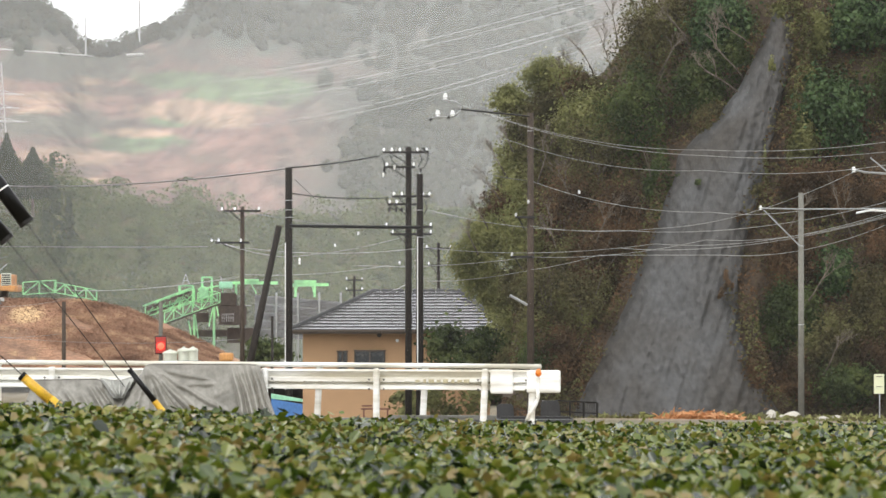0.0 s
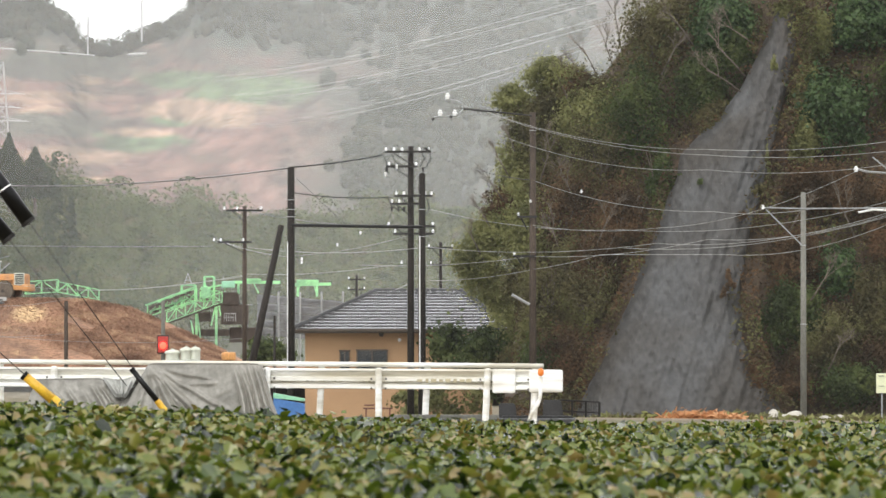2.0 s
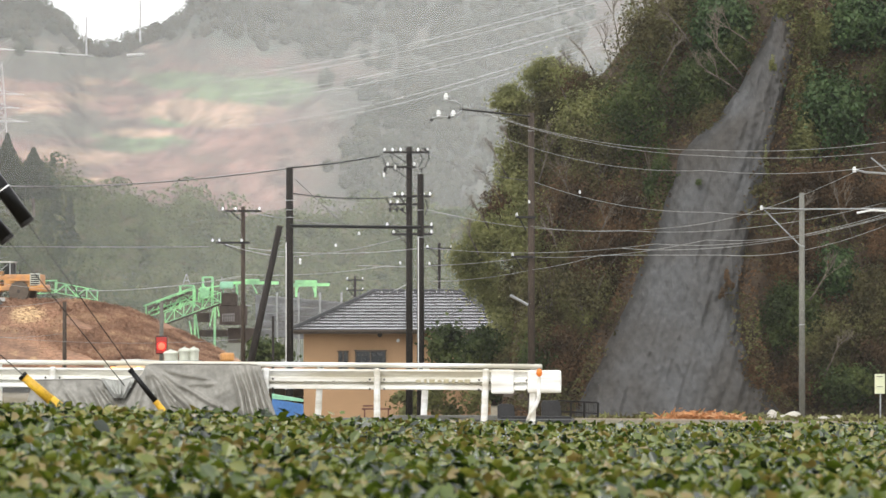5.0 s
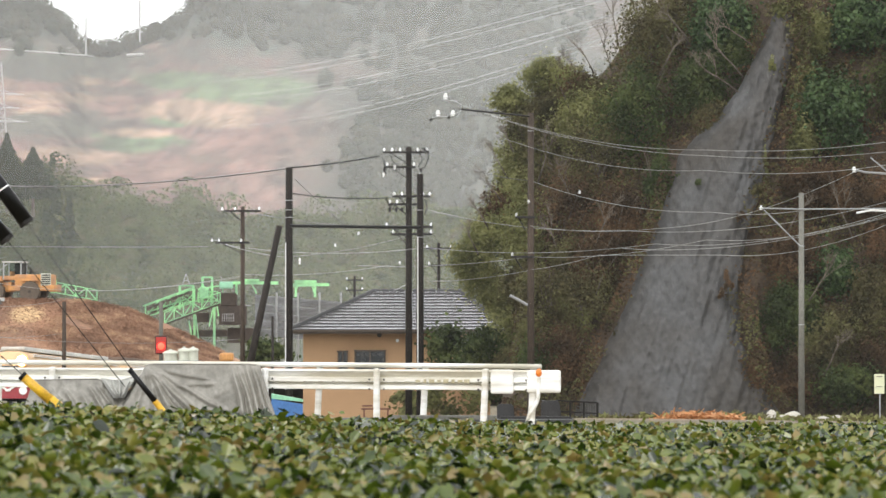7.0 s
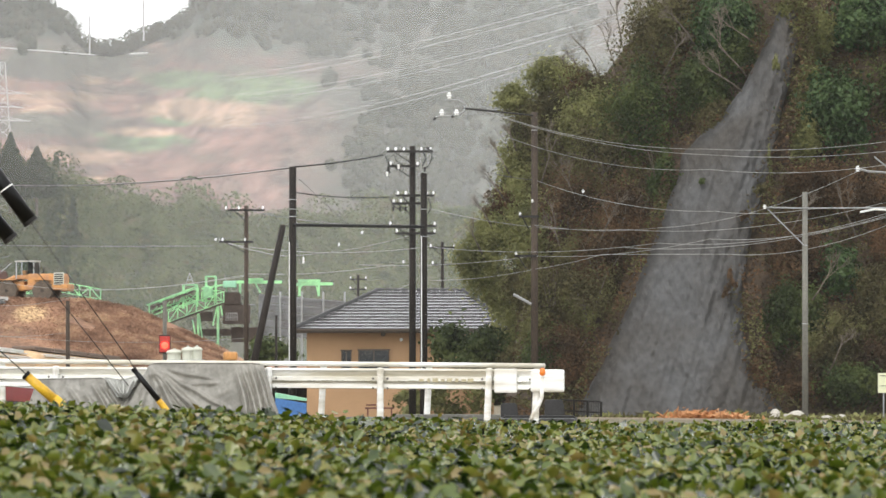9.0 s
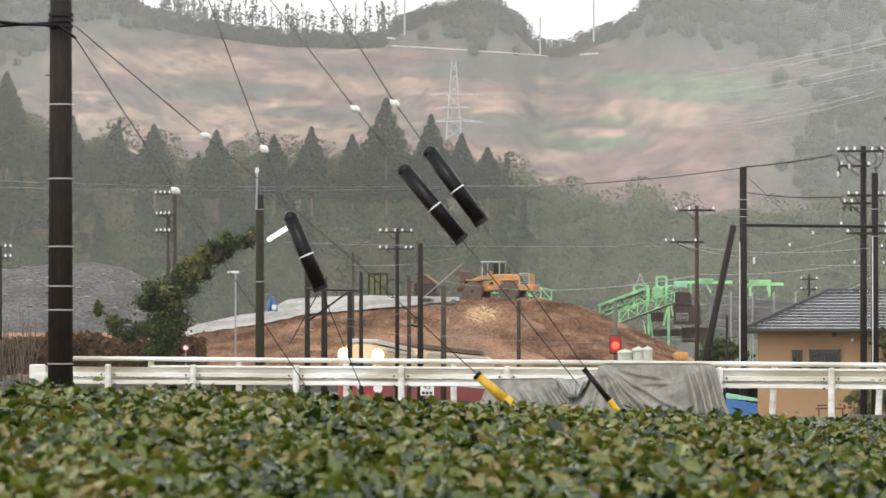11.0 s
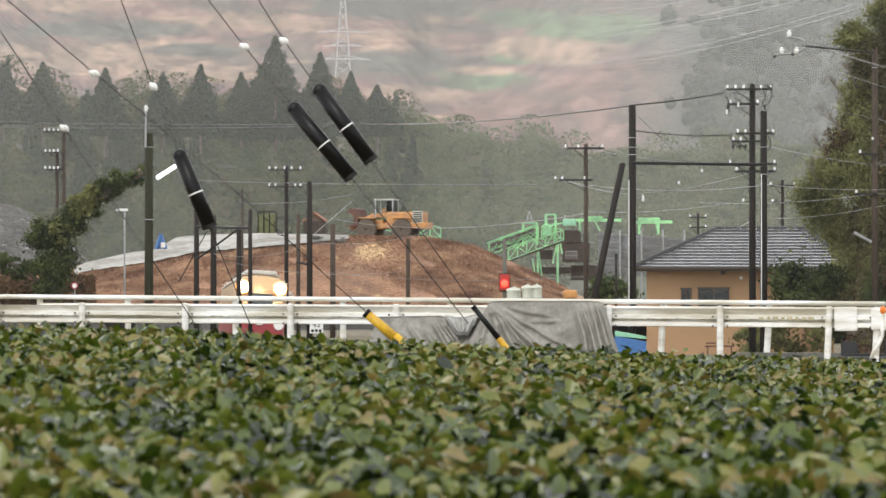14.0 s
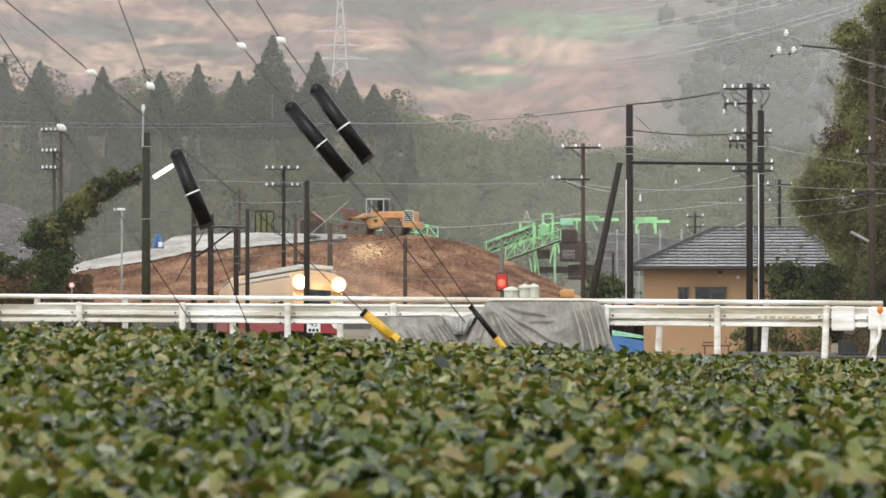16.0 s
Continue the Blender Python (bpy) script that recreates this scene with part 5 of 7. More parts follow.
def guys():
    d = 92.0
    for (tb, te), (ib, ie), (sb, se), (qb, qe), (fb, fe) in (((-245, -40), (-104, 184), (-41, 272), (50, 396), (238, 660)),
                                                          ((-345, -25), (-174, 194), (-86, 304), (15, 426), (222, 684)),
                                                          ((-446, -30), (-335, 265), (-288, 388), (-235, 514), (-158, 700))):
        g = thing("guy_wire", "steel guy wire with insulator and long black sleeve", "guy wire", group="guy wires with sleeves")
        top, ins, s0, s1, foot = at(tb, te, d), at(ib, ie, d), at(sb, se, d), at(qb, qe, d), at(fb, fe, d + 2)
        line("wire", [top, ins, s0, s1, foot], 0.0085, "dark", "", g)
        egg(g, ins, (s0 - ins).normalized())
        sleeve(g, s0, s1, 0.125)
    for pts, i in (((( -671, 47), (-439, 242), (-344, 320), (-165, 472), (-14, 614), (42, 664)), 1), (((-671, 67), (-492, 339), (-262, 684)), 1)):
        g = thing("guy_wire", "plain steel guy wire with a white insulator", "guy wire", group="plain guy wires")
        P = [at(b, e, 87.5 + 1.1 * k) for k, (b, e) in enumerate(pts)]
        line("wire", P, 0.0085, "dark", "", g)
        egg(g, P[i], (P[i] - P[0]).normalized())
    line("cable", [at(-840, 38, 86.6), at(-760, 46, 86.7), at(-712, 44, 86.8)], 0.03, "black", "thick black cable clamped to the pole")
    line("cable", [at(-840, 52, 86.6), at(-760, 46, 86.7), at(-700, 48, 86.75), at(-668, 70, 86.8)], 0.025, "black", "thick black cable clamped to the pole")
    for b0, e0, b1, e1, m, lab in ((42, 666, 96, 712, "yellow", "yellow guy-wire guard with a black top"), (232, 656, 280, 716, "black", "black guy-wire guard with a yellow foot")):
        g = thing("guy_guard", lab, "guy guard", group="guy-wire guards")
        p, q = at(b0, e0, 93.5), at(b1, e1, 93.5)
        w = 0.085 if m == "yellow" else 0.05
        bm = bmesh.new()
        rod(bm, p, p.lerp(q, 0.93), w * 0.85, w, 16)
        part("tube", bm, M[m], g, smooth=True)
        bm = bmesh.new()
        rod(bm, p - (q - p).normalized() * 0.03, p + (q - p).normalized() * 0.03, w * 0.95, n=16)
        part("cap", bm, M["black"], g)
        bm = bmesh.new()
        rod(bm, p.lerp(q, 0.9), p.lerp(q, 1.6), w * 1.06, n=16)
        part("foot", bm, M["yellow"], g)


guys()


# ---- tarpaulin over the guardrail ----
def tarpaulin(name, ends, feet, top, bot, seed, label, off, folds, mat="tarp", lean=0.30):
    """A sheet between bearings ends (upper edge) and feet (lower edge); folds: from, to, width, height."""
    nu, nv = 150, 54
    u, v = np.meshgrid(np.linspace(0, 1, nu), np.linspace(0, 1, nv))
    te = np.interp(u[0], *zip(*top))[None] * np.ones((nv, 1))
    be = np.interp(u[0], *zip(*bot))[None] * np.ones((nv, 1))
    l, r = ends[0] + (feet[0] - ends[0]) * v, ends[1] + (feet[1] - ends[1]) * v
    b, e = l + (r - l) * u, te + (be - te) * v
    x, y = (b - ends[0]) * 0.01, (e - np.mean([q[1] for q in top])) * 0.01
    wob = 0.035 * wave(x, y, 4.0, seed)
    rise = 0.05 * wave(x, y, 2.6, seed + 3) + 0.018 * wave(x * 1.5, y, 9, seed + 5) + 0.008 * wave(x, y, 24, seed + 7)
    for (xa, ya), (xb, yb), w, h in folds:
        dx, dy = xb - xa, yb - ya
        n = math.hypot(dx, dy)
        s = ((x - xa) * dx + (y - ya) * dy) / n ** 2
        q = np.abs((x - xa) * dy - (y - ya) * dx + wob * n) / n
        reach = np.clip(s * 5 + 0.3, 0, 1) * np.clip((1.12 - s) * 4, 0, 1)
        rise = rise + 1.7 * h * np.exp(-(q / w) ** 1.4) * reach * (0.35 + 0.65 * np.clip(s, 0, 1))
    d = rail_d(b) - 0.15 - off - lean * v - rise
    P = arr(b, e, d)
    cap = P[0] + np.array([0, 0.42, -0.02])
    P = np.concatenate([cap[None], P], 0).reshape(-1, 3)
    ob = raw(name, P, sheet_grid(nu, nv + 1), M[mat], True)
    md = ob.modifiers.new("thick", "SOLIDIFY")
    md.thickness = 0.012
    th = thing(name, label, "tarpaulin", group="tarpaulins")
    ob.name, ob.parent = "sheet", th
    bm = bmesh.new()
    tube(bm, [P[nu + i] + np.array([0, -0.01, 0.012]) for i in range(0, nu, 6)], 0.012, 5)
    part("hem", bm, M[mat], th)
    return th


tarpaulin("tarpaulin", (258, 461), (212, 490), [(0, 650), (0.05, 646), (0.9, 646), (1, 648)], [(0, 740), (1, 745)], 3, "creased grey tarpaulin draped over the guardrail", 0.12,
          [((0.02, 0.03), (1.0, 0.95), 0.050, 0.13), ((0.0, 0.05), (0.55, 0.95), 0.055, 0.12), ((0.0, 0.05), (0.2, 0.95), 0.05, 0.10), ((0.05, 0.02), (1.35, 0.75), 0.03, 0.05),
           ((0.0, 0.03), (0.78, 0.95), 0.022, 0.06), ((-0.02, 0.05), (-0.2, 0.9), 0.05, 0.08), ((0.3, 0.08), (1.1, 0.22), 0.035, 0.04), ((0.5, 0.35), (1.2, 0.30), 0.04, 0.04),
           ((1.55, 0.02), (1.74, 0.95), 0.045, 0.16), ((1.66, 0.02), (1.92, 0.95), 0.030, 0.10), ((1.80, 0.0), (2.02, 0.95), 0.035, 0.13), ((1.90, 0.0), (2.15, 0.95), 0.03, 0.12), ((1.97, 0.0), (2.24, 0.95), 0.02, 0.08)])
tarpaulin("tarpaulin", (62, 216), (40, 262), [(0, 674), (0.74, 672), (0.80, 678), (0.92, 700), (1, 702)], [(0, 735), (1, 742)], 9, "sagging grey tarpaulin tied low on the guardrail", 0.02,
          [((0.05, 0.0), (0.55, 0.6), 0.035, 0.10), ((0.25, 0.0), (0.6, 0.55), 0.03, 0.07), ((0.5, 0.05), (0.85, 0.6), 0.035, 0.09), ((0.8, 0.1), (1.1, 0.6), 0.04, 0.08), ((0.95, 0.0), (1.3, 0.5), 0.03, 0.10), ((1.1, 0.0), (1.42, 0.34), 0.02, 0.08), ((1.42, 0.3), (1.6, 0.6), 0.04, 0.06)])
tarpaulin("tarpaulin", (180, 242), (202, 221), [(0, 671), (0.5, 676), (1, 667)], [(0, 704), (1, 704)], 14, "pale tarpaulin corner folded over in the sag", 0.16,
          [((0.05, 0.0), (0.26, 0.30), 0.02, 0.07), ((0.18, 0.0), (0.30, 0.30), 0.02, 0.06), ((0.32, 0.0), (0.33, 0.30), 0.02, 0.07), ((0.5, 0.0), (0.38, 0.30), 0.025, 0.08)], "tarp_lt", 0.10)
tarpaulin("tarpaulin", (214, 262), (176, 222), [(0, 704), (0.4, 690), (1, 648)], [(0, 740), (1, 742)], 21, "dark fold hanging between the two tarpaulins", 0.0,
          [((0.1, 0.2), (-0.1, 0.6), 0.03, 0.06), ((0.3, -0.05), (0.02, 0.5), 0.03, 0.06)])


# ---- overhead wires ----
def wires():
    lab = {"wire": "thin grey overhead wire", "bright_wire": "pale shining overhead wire", "black": "black overhead cable between dark poles"}
    S = [  # from, to, sag, radius, kind
        ((-900, 318, 320), (0, 331, 260), 0.2, .02, "wire"), ((-900, 330, 320), (0, 334, 260), 0.2, .02, "wire"), ((0, 330, 260), (515, 298, 205), 0.25, .025, "black"), ((515, 297, 205), (672, 276, 207), 0.05, .025, "black"),
        ((-300, 430, 300), (370, 437, 240), 0.1, .016, "wire"), ((515, 342, 205), (690, 350, 206), 0.1, .02, "black"), ((523, 318, 205), (610, 400, 205), 0.0, .014, "wire"), ((512, 390, 205), (530, 490, 205), 0.0, .012, "wire"),
        ((812, 193, 199.5), (938, 206, 199.8), 0.0, .035, "dark"), ((745, 265, 206), (938, 320, 200), 0.2, .01, "wire"),
        ((860, 200, 199.6), (1250, 266, 196), 0.35, .014, "bright_wire"), ((1250, 266, 196), (1700, 232, 170), 0.25, .014, "bright_wire"),
        ((870, 205, 199.6), (1250, 276, 196), 0.3, .014, "bright_wire"), ((1250, 276, 196), (1700, 252, 170), 0.25, .014, "bright_wire"),
        ((880, 240, 199.6), (1250, 302, 196), 0.4, .014, "bright_wire"), ((1250, 302, 196), (1700, 268, 170), 0.35, .014, "bright_wire"),
        ((945, 322, 199.6), (1260, 376, 190), 0.3, .013, "bright_wire"), ((1260, 376, 190), (1430, 372, 152), 0.1, .013, "bright_wire"),
        ((760, 372, 206), (1100, 408, 195), 0.25, .013, "bright_wire"), ((1100, 408, 195), (1600, 350, 165), 0.4, .013, "bright_wire"),
        ((940, 400, 199.6), (1160, 405, 195), 0.15, .013, "bright_wire"), ((1160, 405, 195), (1510, 306, 160), 0.35, .013, "bright_wire"),
        ((750, 438, 204), (1160, 432, 190), 0.25, .014, "bright_wire"), ((1160, 432, 190), (1600, 368, 160), 0.4, .014, "bright_wire"), ((1100, 440, 190), (1600, 376, 160), 0.4, .014, "bright_wire"),
        ((630, 470, 212), (940, 455, 200), 0.15, .014, "bright_wire"), ((940, 455, 200), (1250, 425, 185), 0.2, .014, "bright_wire"), ((1250, 425, 185), (1600, 372, 160), 0.3, .014, "bright_wire"),
        ((760, 498, 204), (940, 478, 200), 0.1, .014, "bright_wire"), ((940, 478, 200), (1060, 452, 192), 0.05, .014, "bright_wire"), ((1060, 452, 192), (1280, 452, 178), 0.0, .014, "bright_wire"), ((1280, 452, 178), (1600, 385, 155), 0.35, .014, "bright_wire"),
        ((430, 486, 235), (690, 470, 207), 0.15, .013, "bright_wire"), ((380, 430, 240), (740, 440, 205), 0.3, .013, "bright_wire"), ((380, 425, 240), (500, 455, 215), 0.1, .012, "bright_wire"), ((440, 375, 230), (690, 402, 207), 0.15, .011, "wire"),
        ((500, 455, 215), (720, 418, 207), 0.15, .013, "bright_wire"), ((-20, 498, 330), (430, 488, 240), 0.6, .014, "bright_wire"), ((130, 515, 330), (430, 490, 240), 0.2, .014, "bright_wire"),
        ((600, 545, 320), (730, 500, 207), 0.1, .012, "bright_wire"), ((610, 560, 320), (740, 490, 207), 0.1, .012, "bright_wire"),
        ((-260, 560, 250), (120, 590, 250), 0.5, .012, "bright_wire"), ((-60, 590, 250), (430, 600, 240), 0.3, .012, "bright_wire"), ((-230, 560, 250), (-60, 545, 240), 0.3, .012, "bright_wire"), ((-60, 540, 240), (150, 522, 250), 0.25, .012, "bright_wire"),
        ((-450, 525, 260), (-230, 500, 250), 0.3, .010, "wire"), ((-185, 470, 270), (15, 455, 300), 0.2, .010, "wire"), ((-240, 520, 250), (-290, 610, 250), 0.0, .03, "dark"), ((-56, 530, 240), (15, 468, 242), 0.0, .03, "bright_wire"), ((-58, 580, 240), (-82, 575, 241), 0, .05, "dark"),
            ]
    for p, q, sag, r, k in S:
        line("overhead_wire", bez(at(*p), at(*q), sag), r * (0.64 if k == "bright_wire" else 1), k, lab.get(k, "dark steel stay rod"), n=4)
    # cable colour paled to carry the haze of distance
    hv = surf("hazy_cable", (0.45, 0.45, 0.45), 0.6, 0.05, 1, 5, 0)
    for p, q, sag in (((330, 140), (1100, -20), 3), ((345, 146), (1100, -8), 3), ((380, 170), (1100, 22), 3), ((400, 178), (1100, 32), 3), ((400, 225), (1100, 58), 3), ((430, 228), (1100, 66), 3)):
        bm = bmesh.new()
        tube(bm, bez(at(*p, 1310 + 1000 * ((520 - p[1]) / 490) ** 1.15), at(*q, 900), sag, 20), 0.045, 4)
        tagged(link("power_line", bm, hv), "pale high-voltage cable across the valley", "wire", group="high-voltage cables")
    # bracket arm with insulators on the tall pole
    br = thing("bracket_arm", "bent steel bracket with white insulators", "bracket")
    bm = bmesh.new()
    d = 199.5
    tube(bm, [at(784, 178, d), at(806, 180, d), at(816, 186, d), at(816, 196, d), at(806, 206, d), at(765, 209, d)], 0.035, 6)
    part("bend", bm, M["steel"], br)
    for b, e in ((789, 176), (776, 206), (802, 206)):
        insulator(at(b, e, d), 1.7, br)
    for b, e in ((763, 216), (795, 212)):
        bm = bmesh.new()
        ball(bm, at(b, e - 4, d), 0.06)
        part("cable_clamp", bm, M["dark"], br)
    # side bracket on the slim metal pole and the pulley at the far side
    br = thing("bracket_arm", "slim steel bracket holding the contact wires", "bracket")
    bm = bmesh.new()
    d = 149.92
    tube(bm, [at(1345, 369, d), at(1418, 371, d)], 0.02, 6)
    tube(bm, [at(1352, 372, d), at(1416, 436, d)], 0.018, 6)
    tube(bm, [at(1418, 371, d), at(1600, 370, d)], 0.02, 6)
    part("bar", bm, M["steel"], br)
    insulator(at(1347, 372, d), 0.9, br)
    bm = bmesh.new()
    tube(bm, [at(1507, 300, d), at(1530, 306, d), at(1600, 311, d)], 0.03, 6)
    tube(bm, [at(1540, 280, d), at(1570, 305, d)], 0.02, 6)
    part("bar", bm, M["steel"], br)
    insulator(at(1511, 306, d), 1.2, br)
    bm = bmesh.new()
    tube(bm, [at(1515, 378, d), at(1540, 373, d), at(1600, 376, d)], 0.03, 6)
    part("bar", bm, M["porcelain"], br)
    for b, e, d in ((635, 416, 205), (531, 462, 205), (531, 468, 205), (594, 437, 208), (708, 468, 209), (1026, 343, 197), (936, 360, 199.86)):
        g = thing("hanging_insulator", "small white insulator hanging from a wire", "insulator", group="hanging insulators")
        insulator(at(b, e, d), 0.9, g)


wires()


# ---- pylon and far marks ----
def pylon():
    ob = thing("pylon", "hazy pale lattice power pylon with three arms", "pylon")
    d = 1790
    # haze is mixed into this pale steel colour
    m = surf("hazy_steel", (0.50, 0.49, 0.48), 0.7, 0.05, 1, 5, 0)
    bm = bmesh.new()
    n = 9
    for k in range(n):
        w0, w1 = 2.9 - 2.2 * k / n, 2.9 - 2.2 * (k + 1) / n
        z0, z1 = at(0, 285 - 172 * k / n, d), at(0, 285 - 172 * (k + 1) / n, d)
        for s in (-1, 1):
            rod(bm, z0 + Vector((s * w0, 0, 0)), z1 + Vector((s * w1, 0, 0)), 0.19, n=4)
            rod(bm, z0 + Vector((s * w0, 0, 0)), z1 + Vector((-s * w1, 0, 0)), 0.09, n=4)
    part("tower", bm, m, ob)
    for e, w in ((168, 5.8), (192, 4.4), (216, 6.8)):
        for s in (-1, 1):
            bm = bmesh.new()
            c = at(0, e, d)
            rod(bm, c, c + Vector((s * w, 0, 0)), 0.2, n=4)
            rod(bm, c + Vector((0, 0, 1.4)), c + Vector((s * w, 0, 0)), 0.1, n=4)
            box(bm, c + Vector((s * (w + .5), 0, -0.1)), (2.7, 0.3, 0.3))
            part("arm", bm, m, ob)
    ob = thing("mast", "thin mast on the far ridge", "mast", group="masts on the ridge")
    for b, e0, e1 in ((248, 60, -30), (153, 85, 30), (-87, 65, -20)):
        bm = bmesh.new()
        rod(bm, at(b, e0 + 15, 2250), at(b, e1, 2250), 0.4, 0.3, 6)
        part("shaft", bm, m, ob)
    pale = surf("pale_far_road", (0.62, 0.61, 0.59), 0.9, 0.1, 0.1, 1, 0)
    for pts, r in ((((-110, 82), (0, 88), (90, 94), (165, 100)), 0.2), (((558, 124), (600, 126), (640, 128)), 0.35), (((858, 142), (890, 143)), 0.25), (((225, 98), (255, 96)), 0.4), (((-118, 68), (-104, 69)), 0.35)):
        bm = bmesh.new()
        tube(bm, [at(b, e, 1250 + (520 - e) * 2.0) for b, e in pts], r, 6)
        tagged(link("guard_wall", bm, pale), "pale wall of a mountain road far off", "wall", group="far road walls")


pylon()


# ---- quarry: gravel heap, pale road, conveyor, sheds ----
def truss(p, q, h, parent, name="truss_side", mat="green", r=0.05, depth=0.9):
    """A lattice girder between two places."""
    p, q = Vector(p), Vector(q)
    n = max(2, int((q - p).length / h * 1.1))
    up = Vector((0, 0, h))
    for dy in (0, depth):
        bm = bmesh.new()
        o = Vector((0, dy, 0))
        rod(bm, p + o, q + o, r, n=5)
        rod(bm, p + o + up, q + o + up, r, n=5)
        for k in range(n + 1):
            a = p.lerp(q, k / n) + o
            rod(bm, a, a + up, r * 0.7, n=4)
            if k < n:
                b = p.lerp(q, (k + 1) / n) + o
                rod(bm, a + (up if k % 2 else Vector()), b + (Vector() if k % 2 else up), r * 0.7, n=4)
        part(name, bm, M[mat], parent)


def conveyor():
    c = thing("conveyor", "pale green lattice conveyor of a gravel plant", "conveyor")
    d = 412
    truss(at(258, 562, d), at(345, 532, d), 0.85, c, r=0.035)
    truss(at(292, 572, d - 1.2), at(390, 536, d - 1.2), 0.75, c, r=0.03)
    truss(at(42, 522, d), at(100, 518, d), 0.9, c, r=0.03)
    truss(at(98, 518, d), at(172, 532, d), 0.75, c, r=0.035)
    truss(at(351, 535, d), at(385, 533, d), 0.7, c, r=0.03)
    def bars(name, rows, w, mat="green", off=0.0):
        for b0, e0, b1, e1 in rows:
            bm = bmesh.new()
            p, q = at(b0, e0, d + off), at(b1, e1, d + off)
            u = q - p
            box(bm, (p + q) / 2, (w, w, u.length), u.to_track_quat("Z", "Y").to_matrix())
            part(name, bm, M[mat], c)
    bars("leg", ((345, 722, 345, 552), (380, 722, 380, 542), (319, 548, 319, 506), (343, 545, 343, 506), (359, 538, 359, 491), (376, 538, 376, 491), (419, 522, 419, 500), (524, 526, 524, 500), (558, 526, 558, 500)), 0.17)
    bars("leg", ((335, 568, 341, 600), (352, 600, 347, 560), (371, 578, 378, 545), (388, 560, 384, 540)), 0.10)
    bars("girder", ((412, 501, 493, 501), (515, 505, 583, 504), (522, 499, 561, 499), (432, 497, 459, 497)), 0.22)
    bars("girder", ((319, 506, 343, 506), (359, 491, 376, 491), (351, 513, 395, 505), (254, 542, 343, 509), (262, 553, 330, 530)), 0.11)
    bars("brace", ((446, 503, 455, 520), (528, 507, 524, 516), (552, 504, 557, 520), (530, 506, 538, 501), (359, 505, 376, 520), (376, 505, 359, 520), (319, 520, 343, 540), (300, 552, 318, 530), (282, 552, 300, 528), (343, 520, 320, 545), (395, 500, 395, 520)), 0.08)
    bars("mast", ((323, 506, 330, 485), (337, 506, 330, 485), (326, 497, 334, 497), (392, 490, 394, 500)), 0.06, "steel")
    for b, e, w, h, off, mat, nm, lb in ((362, 519, 0.70, 0.85, -0.2, "green", "tank", "pale green motor housing"), (401, 505, 0.95, 0.5, -0.3, "mint", "hood", "pale mint motor hood"),
                                         (406, 530, 1.2, 0.95, 0.4, "rust", "hopper", "rusty brown hopper"), (413, 558, 2.0, 1.45, 0.5, "rust", "crusher", "dark crusher block"), (360, 562, 0.9, 0.7, 0.9, "rust", "crusher", "dark crusher block"),
                                         (372, 590, 2.6, 0.5, 1.2, "rust", "crusher", "dark crusher block"), (428, 594, 2.0, 1.1, 1.5, "rust", "crusher", "dark crusher block")):
        bm = bmesh.new()
        box(bm, at(b, e, d + off), (w, 1.0, h), bevel=0.08)
        part(nm, bm, M[mat], c, lb)
    bm = bmesh.new()
    tube(bm, [at(268, 553, d + .3), at(345, 525, d + .3)], 0.13, 5)
    tube(bm, [at(292, 574, d - .9), at(390, 538, d - .9)], 0.10, 5)
    part("belt", bm, M["rust"], c)
    for k in range(7):   # rollers on the upper chord
        bm = bmesh.new()
        p = at(266 + k * 11, 545 - k * 4.3, d - 0.1)
        box(bm, p, (0.42, 0.5, 0.16), Matrix.Rotation(-0.36, 3, "Y"))
        part("roller", bm, M["rust"], c)
    bars("railing", [(394 + k * 4, 570, 394 + k * 4, 556) for k in range(6)] + [(394, 556, 415, 556), (394, 563, 415, 563), (432, 540, 445, 541), (432, 540, 432, 556)], 0.035, "steel", -0.3)
    sh = thing("sheet_wall", "grey corrugated steel wall of the gravel plant", "wall")
    for row in range(5):
        for col in range(4):
            bm = bmesh.new()
            b0, b1 = 452 + col * 38, 489 + col * 38
            e0 = 522 + row * 14.5 + col * 3.2
            P = [at(b0, e0, 418), at(b1, e0 + 3.2, 418), at(b1, e0 + 17, 418), at(b0, e0 + 13.8, 418)]
            o = Vector((0, 0.06, 0))
            V = [bm.verts.new(p) for p in P] + [bm.verts.new(p + o + Vector((0, 0.1, 0))) for p in P]
            for f in ((0, 1, 2, 3), (7, 6, 5, 4), (0, 4, 5, 1), (1, 5, 6, 2), (2, 6, 7, 3), (3, 7, 4, 0)):
                bm.faces.new([V[i] for i in f])
            for k in range(1, 5):
                rod(bm, P[0].lerp(P[3], k / 5) - o * 0.4, P[1].lerp(P[2], k / 5) - o * 0.4, 0.035, n=5)
            part("panel", bm, M["sheet"], sh)
    for b in (490, 528, 566, 604):
        bm = bmesh.new()
        rod(bm, at(b, 518, 417.7), at(b, 660, 417.7), 0.09, n=6)
        part("post", bm, M["steel"], sh)


conveyor()

GRAVEL_RIDGE = [(-1500, 470), (-860, 492), (-800, 480), (-700, 468), (-640, 465), (-585, 475), (-540, 495), (-480, 545), (-420, 600), (-380, 640)]
hill("gravel_heap", GRAVEL_RIDGE, 420, 436, 650, -1500, -380, M["gravel"], None, 0.4, "large dark grey gravel heap", 160, 60, seed=14)


def mound_d(b, e):
    top = float(np.interp(b, *zip(*MOUND_RIDGE)))
    return 378 + 18 * max(0.0, min(1.0, (e - 668) / (top - 668))) ** 1.15


